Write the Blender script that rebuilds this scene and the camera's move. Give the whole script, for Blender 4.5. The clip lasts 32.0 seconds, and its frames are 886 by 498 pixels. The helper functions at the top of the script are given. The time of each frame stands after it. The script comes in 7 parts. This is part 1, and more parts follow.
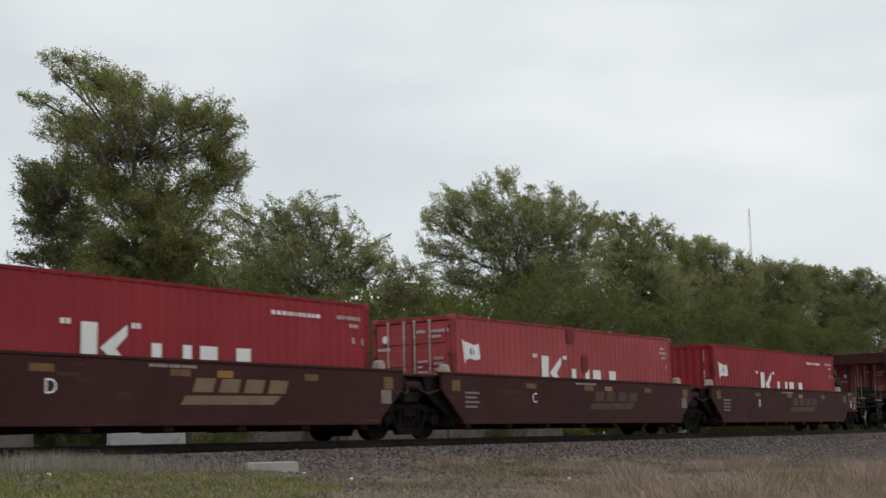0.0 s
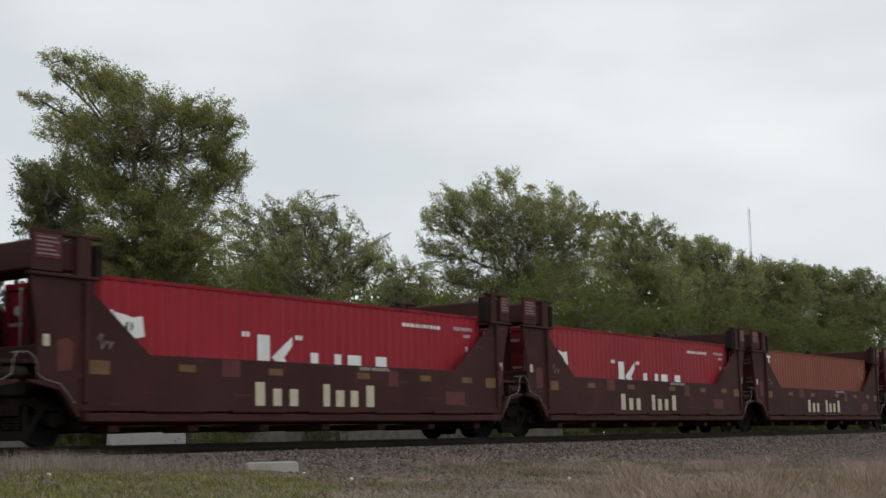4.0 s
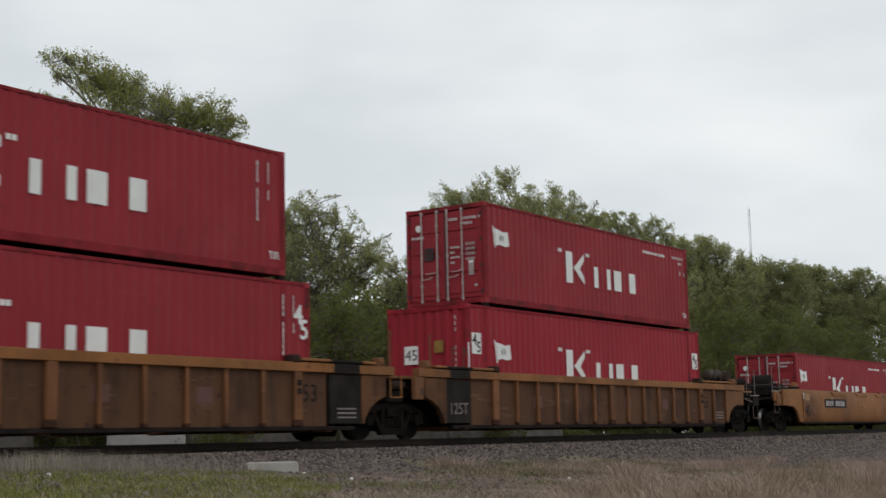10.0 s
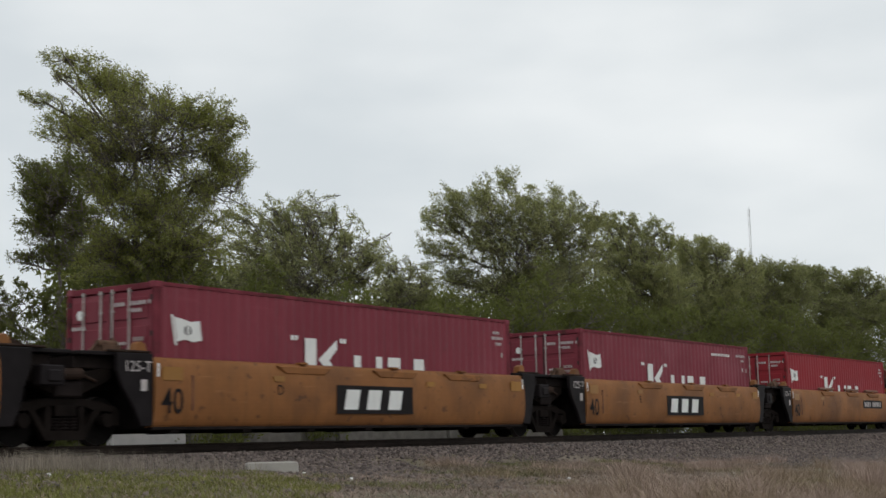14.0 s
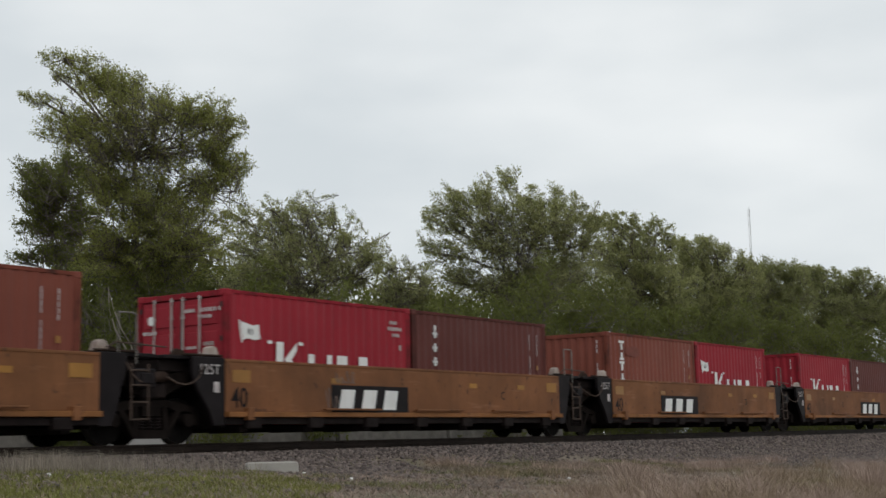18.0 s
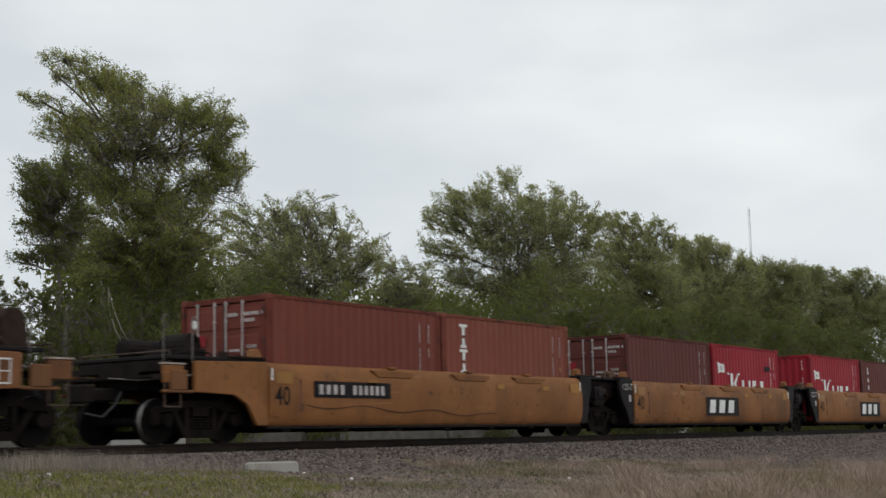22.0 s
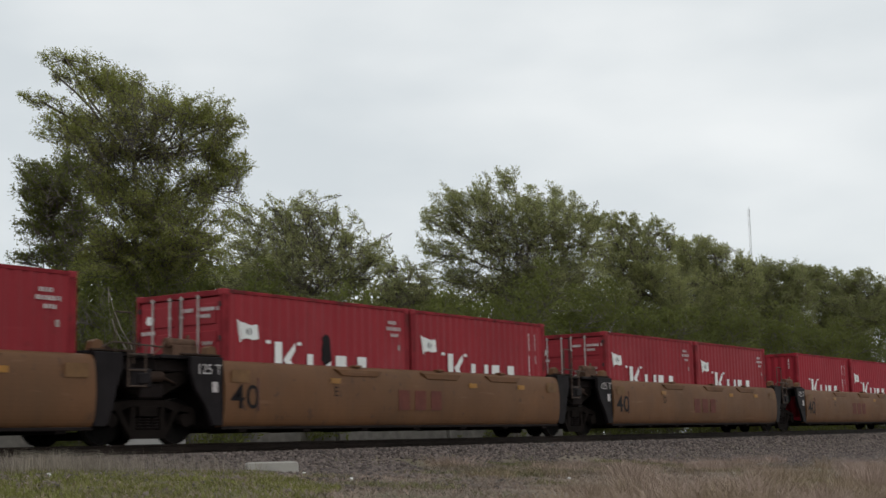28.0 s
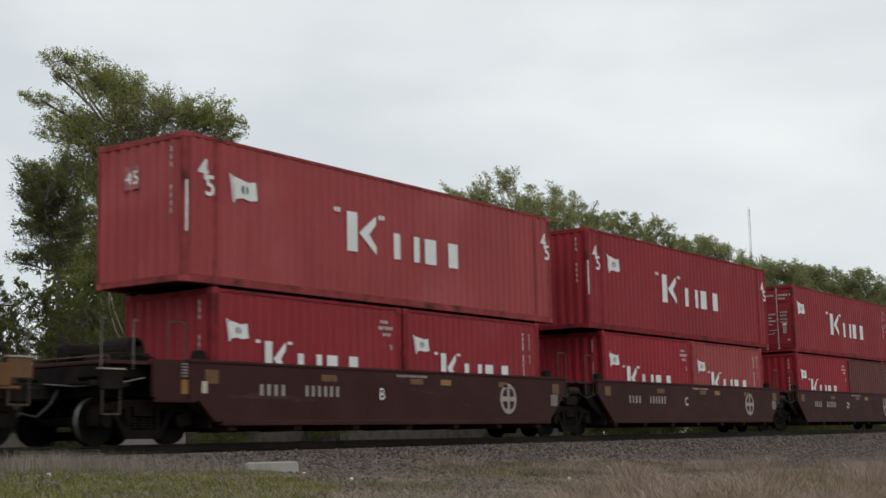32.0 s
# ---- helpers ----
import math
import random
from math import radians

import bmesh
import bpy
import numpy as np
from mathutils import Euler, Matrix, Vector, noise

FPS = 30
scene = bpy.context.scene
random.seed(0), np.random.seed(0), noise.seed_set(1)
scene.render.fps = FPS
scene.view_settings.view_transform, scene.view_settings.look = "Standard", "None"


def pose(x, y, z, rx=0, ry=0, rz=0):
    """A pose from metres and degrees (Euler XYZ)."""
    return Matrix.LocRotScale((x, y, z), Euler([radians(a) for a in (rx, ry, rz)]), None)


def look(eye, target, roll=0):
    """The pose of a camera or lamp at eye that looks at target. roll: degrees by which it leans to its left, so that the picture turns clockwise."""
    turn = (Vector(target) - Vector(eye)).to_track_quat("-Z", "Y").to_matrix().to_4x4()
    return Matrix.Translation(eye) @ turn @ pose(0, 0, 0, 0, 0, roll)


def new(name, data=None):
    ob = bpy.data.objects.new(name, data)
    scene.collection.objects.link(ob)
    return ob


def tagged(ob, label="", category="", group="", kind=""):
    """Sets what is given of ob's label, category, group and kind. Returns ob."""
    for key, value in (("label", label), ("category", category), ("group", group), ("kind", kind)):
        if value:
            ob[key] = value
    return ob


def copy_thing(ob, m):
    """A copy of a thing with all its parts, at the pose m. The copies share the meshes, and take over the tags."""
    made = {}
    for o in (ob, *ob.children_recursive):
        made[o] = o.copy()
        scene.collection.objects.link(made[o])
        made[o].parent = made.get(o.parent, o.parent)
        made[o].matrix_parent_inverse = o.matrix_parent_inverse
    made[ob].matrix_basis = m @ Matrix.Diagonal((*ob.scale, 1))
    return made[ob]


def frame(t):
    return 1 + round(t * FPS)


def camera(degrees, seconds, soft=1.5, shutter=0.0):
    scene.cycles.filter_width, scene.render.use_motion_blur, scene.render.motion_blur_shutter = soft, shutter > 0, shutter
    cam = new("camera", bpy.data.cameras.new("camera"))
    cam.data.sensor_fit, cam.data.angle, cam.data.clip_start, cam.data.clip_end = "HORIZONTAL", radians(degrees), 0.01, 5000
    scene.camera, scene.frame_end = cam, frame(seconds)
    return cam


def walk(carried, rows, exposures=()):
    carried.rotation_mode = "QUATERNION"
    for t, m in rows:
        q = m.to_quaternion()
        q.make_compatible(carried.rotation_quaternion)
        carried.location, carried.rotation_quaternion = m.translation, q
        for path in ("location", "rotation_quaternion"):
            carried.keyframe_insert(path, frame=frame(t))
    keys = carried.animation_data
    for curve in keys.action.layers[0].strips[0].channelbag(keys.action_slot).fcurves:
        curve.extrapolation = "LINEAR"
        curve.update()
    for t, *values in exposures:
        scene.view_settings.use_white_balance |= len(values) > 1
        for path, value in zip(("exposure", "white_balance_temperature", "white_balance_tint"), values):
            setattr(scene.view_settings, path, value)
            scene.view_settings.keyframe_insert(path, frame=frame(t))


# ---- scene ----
# A doublestack container train passes a fixed camera beside an embankment.
# x runs along the track (the train heads towards -x), y away from the camera, z up.
RAIL = 1.41          # top of the rails
YC = 19.30           # middle of the track
EYE = (0.0, 0.0, 1.40)

cam = camera(36.80, 32.0, soft=1.5, shutter=0.16)
_heading, _pitch = radians(55.338), radians(8.102)
_aim = (EYE[0] + math.sin(_heading) * math.cos(_pitch) * 100, EYE[1] + math.cos(_heading) * math.cos(_pitch) * 100, EYE[2] + math.sin(_pitch) * 100)
_stand = look(EYE, _aim, -1.244)
walk(cam, [(0.0, _stand), (32.0, _stand)])

# ---- world and sun: a bright overcast sky ----
SKY = 1.0
world = bpy.data.worlds.new("overcast_sky")
scene.world = world
world.use_nodes = True


def build_world():
    nt = world.node_tree
    nt.nodes.clear()
    N, L = nt.nodes.new, nt.links.new
    out, bg = N("ShaderNodeOutputWorld"), N("ShaderNodeBackground")
    sky = N("ShaderNodeTexSky")
    sky.sky_type, sky.sun_disc, sky.sun_elevation, sky.sun_rotation = "NISHITA", False, radians(50), radians(200)
    scale_sky = N("ShaderNodeVectorMath")
    scale_sky.operation = "SCALE"
    scale_sky.inputs["Scale"].default_value = 0.10
    L(sky.outputs[0], scale_sky.inputs[0])
    geo = N("ShaderNodeTexCoord")
    stretch = N("ShaderNodeMapping")
    stretch.inputs["Scale"].default_value = (1.0, 1.0, 2.6)
    stretch.inputs["Rotation"].default_value = (0.1, 0.12, 0.5)
    L(geo.outputs["Generated"], stretch.inputs[0])
    big, fine = N("ShaderNodeTexNoise"), N("ShaderNodeTexNoise")
    big.inputs["Scale"].default_value, big.inputs["Detail"].default_value, big.inputs["Roughness"].default_value = 2.9, 3.0, 0.42
    fine.inputs["Scale"].default_value, fine.inputs["Detail"].default_value = 10.0, 4.0
    L(stretch.outputs[0], big.inputs["Vector"]), L(stretch.outputs[0], fine.inputs["Vector"])
    add = N("ShaderNodeMath")
    add.operation = "MULTIPLY_ADD"
    add.inputs[1].default_value = 0.16
    L(fine.outputs["Fac"], add.inputs[0]), L(big.outputs["Fac"], add.inputs[2])
    ramp = N("ShaderNodeValToRGB")
    ramp.color_ramp.elements[0].position, ramp.color_ramp.elements[0].color = 0.455, (0.685, 0.732, 0.756, 1)
    ramp.color_ramp.elements[1].position, ramp.color_ramp.elements[1].color = 0.74, (0.905, 0.932, 0.935, 1)
    L(add.outputs[0], ramp.inputs[0])
    mix = N("ShaderNodeMix")
    mix.data_type = "RGBA"
    mix.inputs["Factor"].default_value = 0.93
    L(scale_sky.outputs[0], mix.inputs[6]), L(ramp.outputs[0], mix.inputs[7])
    L(mix.outputs[2], bg.inputs["Color"])
    bg.inputs["Strength"].default_value = SKY
    L(bg.outputs[0], out.inputs[0])


build_world()
sun = new("sun", bpy.data.lights.new("sun", "SUN"))
sun.data.energy, sun.data.angle, sun.data.color = 0.3, radians(25), (1.0, 0.96, 0.9)
sun.matrix_world = look((-20, -60, 80), (30, 20, 0))
scene.view_settings.exposure = 0.0

# ---- materials ----
MATS = {}


def mat(name, color, rough=0.6, metal=0.0, vary=0.25, scale=1.5, bump=0.0, bump_scale=20.0, streak=0.0, streak_color=(0.05, 0.035, 0.025),
        patch=0.0, patch_color=(0.3, 0.2, 0.15), patch_scale=0.8, spec=0.3, per_piece=0.0, speck=0.0):
    """A weathered surface: tone at two scales, running streaks, patches and fine relief, all in metres."""
    if name in MATS:
        return MATS[name]
    m = bpy.data.materials.new(name)
    m.use_nodes = True
    nt = m.node_tree
    N, L = nt.nodes.new, nt.links.new
    p = nt.nodes["Principled BSDF"]
    p.inputs["Roughness"].default_value, p.inputs["Metallic"].default_value = rough, metal
    p.inputs["Specular IOR Level"].default_value = spec
    co = N("ShaderNodeTexCoord")
    info = N("ShaderNodeObjectInfo")
    shift = N("ShaderNodeVectorMath")
    shift.operation = "MULTIPLY_ADD"
    shift.inputs[1].default_value = (37.0, 19.0, 53.0)
    L(info.outputs["Random"], shift.inputs[0]), L(co.outputs["Object"], shift.inputs[2])
    vec = shift.outputs[0]

    def tex(s, detail, stretch=None):
        t = N("ShaderNodeTexNoise")
        t.inputs["Scale"].default_value, t.inputs["Detail"].default_value = s, detail
        if stretch:
            mp = N("ShaderNodeMapping")
            mp.inputs["Scale"].default_value = stretch
            L(vec, mp.inputs[0]), L(mp.outputs[0], t.inputs["Vector"])
        else:
            L(vec, t.inputs["Vector"])
        return t.outputs["Fac"]

    def blend(fac, a, b, mode="MIX"):
        x = N("ShaderNodeMix")
        x.data_type, x.blend_type = "RGBA", mode
        L(fac, x.inputs["Factor"])
        for sock, v in ((x.inputs[6], a), (x.inputs[7], b)):
            if isinstance(v, tuple):
                sock.default_value = (*v, 1)
            else:
                L(v, sock)
        return x.outputs[2]

    def ramp(fac, lo, hi, top=1.0):
        r = N("ShaderNodeMapRange")
        r.inputs["From Min"].default_value, r.inputs["From Max"].default_value, r.inputs["To Max"].default_value = lo, hi, top
        L(fac, r.inputs["Value"])
        return r.outputs[0]

    lo = tuple(c * (1 - vary) for c in color)
    hi = tuple(min(0.9, c * (1 + vary)) for c in color)
    col = blend(ramp(tex(scale, 3), 0.3, 0.7), lo, hi)
    col = blend(ramp(tex(scale * 14, 3), 0.35, 0.75, 0.35), col, lo)
    if patch:
        col = blend(ramp(tex(patch_scale, 4), 0.62 - 0.12 * patch, 0.72, min(1.0, patch)), col, patch_color)
    if streak:
        col = blend(ramp(tex(1.0, 4, (6.0, 6.0, 0.35)), 0.5, 0.75, streak), col, streak_color)
    if speck:
        col = blend(ramp(tex(5.0, 6), 0.63, 0.70, speck), col, (0.055, 0.028, 0.022))
        col = blend(ramp(tex(1.0, 5, (0.8, 0.8, 7.0)), 0.64, 0.72, speck * 0.5), col, tuple(min(0.7, c * 1.5 + 0.05) for c in color))
    if per_piece:
        g = N("ShaderNodeNewGeometry")
        col = blend(ramp(g.outputs["Random Per Island"], 0.0, 1.0, 1.0), col, tuple(c * (1 - per_piece) for c in color))
    L(col, p.inputs["Base Color"])
    r = N("ShaderNodeMapRange")
    r.inputs["To Min"].default_value, r.inputs["To Max"].default_value = max(0.05, rough - 0.12), min(1, rough + 0.12)
    L(tex(scale * 3, 2), r.inputs["Value"])
    L(r.outputs[0], p.inputs["Roughness"])
    if bump:
        b = N("ShaderNodeBump")
        b.inputs["Strength"].default_value, b.inputs["Distance"].default_value = bump, 0.02
        L(tex(bump_scale, 4), b.inputs["Height"])
        L(b.outputs[0], p.inputs["Normal"])
    MATS[name] = m
    return m


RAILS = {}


TONES = {}


def box_paint(name, color, fade=0.3):
    color = (color[0] * 1.15, color[1] * 1.20, color[2] * 1.24)
    TONES[name] = color
    return mat(name, color, rough=0.55, spec=0.14, vary=0.10, scale=0.5, bump=0.12, bump_scale=6, streak=0.22, streak_color=tuple(c * 0.5 + 0.01 for c in color),
               patch=fade, patch_color=tuple(min(0.6, c * 1.15 + 0.035) for c in color), patch_scale=0.45, speck=0.14)


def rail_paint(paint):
    """The same paint on the edge rails, a fifth darker, with rust patches."""
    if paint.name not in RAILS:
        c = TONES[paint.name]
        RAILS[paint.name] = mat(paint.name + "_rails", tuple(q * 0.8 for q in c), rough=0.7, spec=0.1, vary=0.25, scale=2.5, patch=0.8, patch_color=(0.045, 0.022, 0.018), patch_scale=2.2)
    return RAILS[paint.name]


RED = box_paint("paint_red", (0.244, 0.0237, 0.030))
RED_BRIGHT = box_paint("paint_bright_red", (0.270, 0.019, 0.0285), 0.2)
RED_PINK = box_paint("paint_pinkish_red", (0.285, 0.034, 0.043), 0.4)
RED_FADED = box_paint("paint_faded_red", (0.300, 0.052, 0.054), 0.6)
RED_SALMON = box_paint("paint_salmon_red", (0.270, 0.056, 0.046), 0.5)
RED_PURPLE = box_paint("paint_purple_red", (0.190, 0.036, 0.048), 0.6)
BROWN_ORANGE = box_paint("paint_orange_brown", (0.188, 0.053, 0.035), 0.3)
BROWN = box_paint("paint_brown", (0.155, 0.040, 0.028), 0.3)
BROWN_DARK = box_paint("paint_dark_brown", (0.104, 0.031, 0.025), 0.25)
WHITE = mat("paint_white", (0.78, 0.78, 0.76), rough=0.5, vary=0.06, scale=2, streak=0.25, streak_color=(0.5, 0.45, 0.43))
SERIAL = mat("worn_white_lettering", (0.52, 0.47, 0.46), rough=0.6, vary=0.2, scale=6, patch=0.4, patch_color=(0.3, 0.2, 0.2), patch_scale=9)
CREAM = mat("paint_cream", (0.56, 0.49, 0.37), rough=0.6, vary=0.12, scale=3, patch=0.4, patch_color=(0.4, 0.3, 0.2), patch_scale=3)
TAN_FAINT = mat("paint_worn_tan", (0.082, 0.046, 0.032), rough=0.7, vary=0.25, scale=2, patch=0.6, patch_color=(0.055, 0.022, 0.02), patch_scale=2)
TAN = mat("paint_tan", (0.185, 0.128, 0.078), rough=0.6, vary=0.15, scale=2, patch=0.5, patch_color=(0.2, 0.12, 0.08), patch_scale=2)
PLACARD = mat("yellow_placard", (0.27, 0.155, 0.035), rough=0.6, vary=0.3, scale=9)
PATCH_PINK = mat("repainted_pale_red", (0.36, 0.12, 0.12), rough=0.6, vary=0.25, scale=5)
AMBER = mat("reflector_amber", (0.29, 0.135, 0.028), rough=0.4, vary=0.1)
YELLOW = mat("car_yellow", (0.262, 0.110, 0.039), spec=0.15, rough=0.6, vary=0.24, scale=0.7, streak=0.22, streak_color=(0.10, 0.055, 0.025),
             patch=1.0, patch_color=(0.150, 0.066, 0.029), patch_scale=0.6, speck=0.6, bump=0.12)
YELLOW_FLAT = mat("car_dull_yellow", (0.205, 0.088, 0.040), rough=0.65, spec=0.12, vary=0.24, scale=0.8, streak=0.2, streak_color=(0.10, 0.05, 0.025), patch=1.0, patch_color=(0.120, 0.055, 0.028), patch_scale=0.6, speck=0.6, bump=0.12)
YELLOW_CLEAN = mat("car_bright_yellow", (0.36, 0.170, 0.035), rough=0.55, vary=0.16, scale=1.2, streak=0.2, streak_color=(0.16, 0.08, 0.03), bump=0.1)
YELLOW_DIRTY = mat("car_dirty_yellow", (0.185, 0.085, 0.039), spec=0.15, rough=0.7, vary=0.18, scale=0.6, streak=0.3, streak_color=(0.07, 0.042, 0.026),
                   patch=0.6, patch_color=(0.13, 0.07, 0.035), patch_scale=0.45, bump=0.1)
CAR_BROWN = mat("car_brown", (0.053, 0.0195, 0.018), spec=0.12, rough=0.7, vary=0.2, scale=0.6, streak=0.4, streak_color=(0.04, 0.025, 0.02), speck=0.6, bump=0.1)
CAR_OXIDE = mat("car_oxide", (0.052, 0.0205, 0.0195), spec=0.12, rough=0.7, vary=0.2, scale=0.6, streak=0.4, streak_color=(0.04, 0.025, 0.02),
                patch=0.4, patch_color=(0.085, 0.025, 0.025), patch_scale=0.7, speck=0.6, bump=0.1)
GRIME = mat("grimy_steel", (0.0195, 0.0148, 0.0142), spec=0.06, rough=0.75, vary=0.35, scale=2.5, patch=0.4, patch_color=(0.03, 0.021, 0.017), patch_scale=2, bump=0.2)
BLACK = mat("black_paint", (0.0155, 0.0125, 0.0135), spec=0.08, rough=0.55, vary=0.3, scale=2, streak=0.3, streak_color=(0.028, 0.024, 0.022))
WHEEL = mat("worn_wheel_steel", (0.0085, 0.0072, 0.0068), spec=0.05, rough=0.75, vary=0.3, scale=5)
YELLOW_PANEL = mat("car_grimed_yellow", (0.108, 0.052, 0.028), spec=0.15, rough=0.75, vary=0.2, scale=0.5, streak=0.6, streak_color=(0.034, 0.022, 0.017), patch=1.0, patch_color=(0.044, 0.024, 0.016), patch_scale=0.9, speck=0.9, bump=0.1)
SOOT_BLACK = mat("sooty_black_paint", (0.020, 0.0165, 0.0155), spec=0.08, rough=0.75, vary=0.4, scale=2, streak=0.5, streak_color=(0.040, 0.030, 0.024), patch=0.6, patch_color=(0.034, 0.026, 0.020), patch_scale=2.2)
YELLOW_SOOT = mat("car_sooted_yellow", (0.125, 0.058, 0.029), spec=0.12, rough=0.75, vary=0.3, scale=1.5, streak=0.6, streak_color=(0.035, 0.022, 0.016), patch=1.0, patch_color=(0.050, 0.027, 0.018), patch_scale=1.3, speck=0.5)
RIB_RUST = mat("rusted_rib_foot", (0.058, 0.027, 0.018), spec=0.08, rough=0.8, vary=0.35, scale=5)
WORN_INK = mat("worn_dark_stencil", (0.026, 0.020, 0.017), spec=0.08, rough=0.8, vary=0.3, scale=6, patch=0.5, patch_color=(0.06, 0.035, 0.022), patch_scale=9)
SPRAY_RED = mat("faded_red_spray", (0.20, 0.055, 0.025), rough=0.7, vary=0.3, scale=3)
SPRAY_GREY = mat("grey_green_spray", (0.17, 0.15, 0.085), rough=0.7, vary=0.4, scale=3)
RUBBER = mat("air_hose_rubber", (0.02, 0.02, 0.02), rough=0.5)
STEEL = mat("galvanised_steel", (0.26, 0.25, 0.24), rough=0.5, metal=0.4, vary=0.2, scale=4, patch=0.4, patch_color=(0.2, 0.13, 0.09), patch_scale=4)
GASKET = mat("dark_gasket", (0.05, 0.025, 0.025), rough=0.7)
RING_GREY = mat("dark_grey_ring", (0.075, 0.07, 0.07), rough=0.7, vary=0.2, scale=5)
GREY_MARK = mat("faded_grey_mark", (0.36, 0.31, 0.29), rough=0.7, vary=0.2, scale=3)
DIM_MARK = mat("faint_brown_mark", (0.13, 0.06, 0.05), rough=0.7, vary=0.2, scale=3)
DARK_RED_MARK = mat("faded_red_mark", (0.125, 0.034, 0.024), rough=0.7, vary=0.2, scale=3)
RAIL_STEEL = mat("rail_steel", (0.030, 0.021, 0.017), spec=0.1, rough=0.6, metal=0.1, vary=0.3, scale=3)
TIE_WOOD = mat("creosoted_tie", (0.05, 0.038, 0.03), rough=0.9, vary=0.4, scale=4, bump=0.3)
CONCRETE = mat("pale_concrete", (0.38, 0.36, 0.325), rough=0.85, vary=0.15, scale=3, patch=0.4, patch_color=(0.3, 0.28, 0.25), patch_scale=3, bump=0.3, bump_scale=40)
STONE = mat("ballast_stone", (0.222, 0.178, 0.160), rough=0.9, vary=0.3, scale=12, per_piece=0.72, bump=0.3, bump_scale=60)
BED = mat("ballast_bed", (0.085, 0.075, 0.072), rough=0.95, vary=0.4, scale=9, bump=0.8, bump_scale=28)
BARK = mat("grey_bark", (0.150, 0.130, 0.115), rough=0.9, vary=0.35, scale=5, bump=0.6, bump_scale=12)
LEAF_A = mat("elm_leaf", (0.258, 0.272, 0.092), spec=0.15, rough=0.6, vary=0.25, scale=0.5, per_piece=0.4)
LEAF_B = mat("willow_leaf", (0.378, 0.380, 0.176), spec=0.15, rough=0.6, vary=0.25, scale=0.5, per_piece=0.4)
# Understorey leaf colour, darkened for the shade below the crowns.
LEAF_C = mat("shaded_shrub_leaf", (0.066, 0.070, 0.026), spec=0.15, rough=0.6, vary=0.3, scale=0.4, per_piece=0.4)
LEAF_D = mat("far_leaf", (0.225, 0.228, 0.108), spec=0.15, rough=0.6, vary=0.25, scale=0.4, per_piece=0.4)
# Brown weed colour, deepened to stand for the shadow under the shrubs.
SHADE_WEED = mat("shaded_weed", (0.055, 0.052, 0.030), spec=0.1, rough=0.9, vary=0.3, scale=0.8, per_piece=0.3)
# Greyed white for one barrier block, with darker patches.
DULL_WHITE = mat("dull_white_paint", (0.44, 0.43, 0.42), rough=0.8, vary=0.15, scale=3, patch=0.4, patch_color=(0.28, 0.26, 0.24), patch_scale=3)
OLD_CONCRETE = mat("weathered_concrete", (0.15, 0.14, 0.125), rough=0.9, vary=0.3, scale=3, patch=0.5, patch_color=(0.08, 0.075, 0.06), patch_scale=2, bump=0.3, bump_scale=40)
# Brush leaf colour, likewise lowered to hold the crowns' shade.
LEAF_E = mat("shaded_brush_leaf", (0.094, 0.101, 0.036), spec=0.15, rough=0.6, vary=0.3, scale=0.4, per_piece=0.4)
DEADWOOD = mat("bleached_deadwood", (0.26, 0.23, 0.19), rough=0.9, vary=0.2, scale=4)
DRY = mat("dry_grass", (0.455, 0.345, 0.285), spec=0.15, patch=0.85, patch_color=(0.20, 0.155, 0.105), patch_scale=0.7, rough=0.9, vary=0.25, scale=1.2, per_piece=0.2)
DRY_DARK = mat("brown_weed", (0.245, 0.200, 0.160), spec=0.15, patch=0.9, patch_color=(0.105, 0.105, 0.055), patch_scale=0.5, rough=0.9, vary=0.4, scale=1.4, per_piece=0.2)
PALE_WEED = mat("pale_weed", (0.36, 0.31, 0.25), rough=0.9, vary=0.2, scale=1.2, per_piece=0.4)
RAILING = mat("dull_railing", (0.085, 0.060, 0.048), rough=0.6, spec=0.1, vary=0.3, scale=4)
LAWN = mat("green_grass", (0.215, 0.218, 0.068), spec=0.15, rough=0.8, vary=0.35, scale=0.7, per_piece=0.2)
GOLD = mat("golden_dry_grass", (0.35, 0.268, 0.185), spec=0.15, rough=0.9, vary=0.25, scale=1.2, per_piece=0.2, patch=0.5, patch_color=(0.2, 0.17, 0.1), patch_scale=0.9)
WEED = mat("green_weed", (0.195, 0.192, 0.080), spec=0.15, rough=0.85, vary=0.35, scale=0.7, per_piece=0.2)
GROUND = mat("ground_soil_and_grass", (0.175, 0.142, 0.108), rough=0.95, vary=0.42, scale=1.1, patch=0.8, patch_color=(0.095, 0.105, 0.042), patch_scale=0.45, bump=0.5, bump_scale=14)


def let_light_through(m, color):
    """Thin leaves pass some light."""
    nt = m.node_tree
    t, mix = nt.nodes.new("ShaderNodeBsdfTranslucent"), nt.nodes.new("ShaderNodeMixShader")
    t.inputs["Color"].default_value = (*color, 1)
    mix.inputs[0].default_value = 0.45
    out = nt.nodes["Material Output"]
    nt.links.new(nt.nodes["Principled BSDF"].outputs[0], mix.inputs[1])
    nt.links.new(t.outputs[0], mix.inputs[2])
    nt.links.new(mix.outputs[0], out.inputs["Surface"])


for _leaf in (LEAF_A, LEAF_B, LEAF_C, LEAF_D, LEAF_E):
    let_light_through(_leaf, (0.42, 0.44, 0.18) if _leaf in (LEAF_B, LEAF_D) else (0.42, 0.43, 0.12) if _leaf is LEAF_A else (0.27, 0.30, 0.08))

# ---- mesh helpers ----


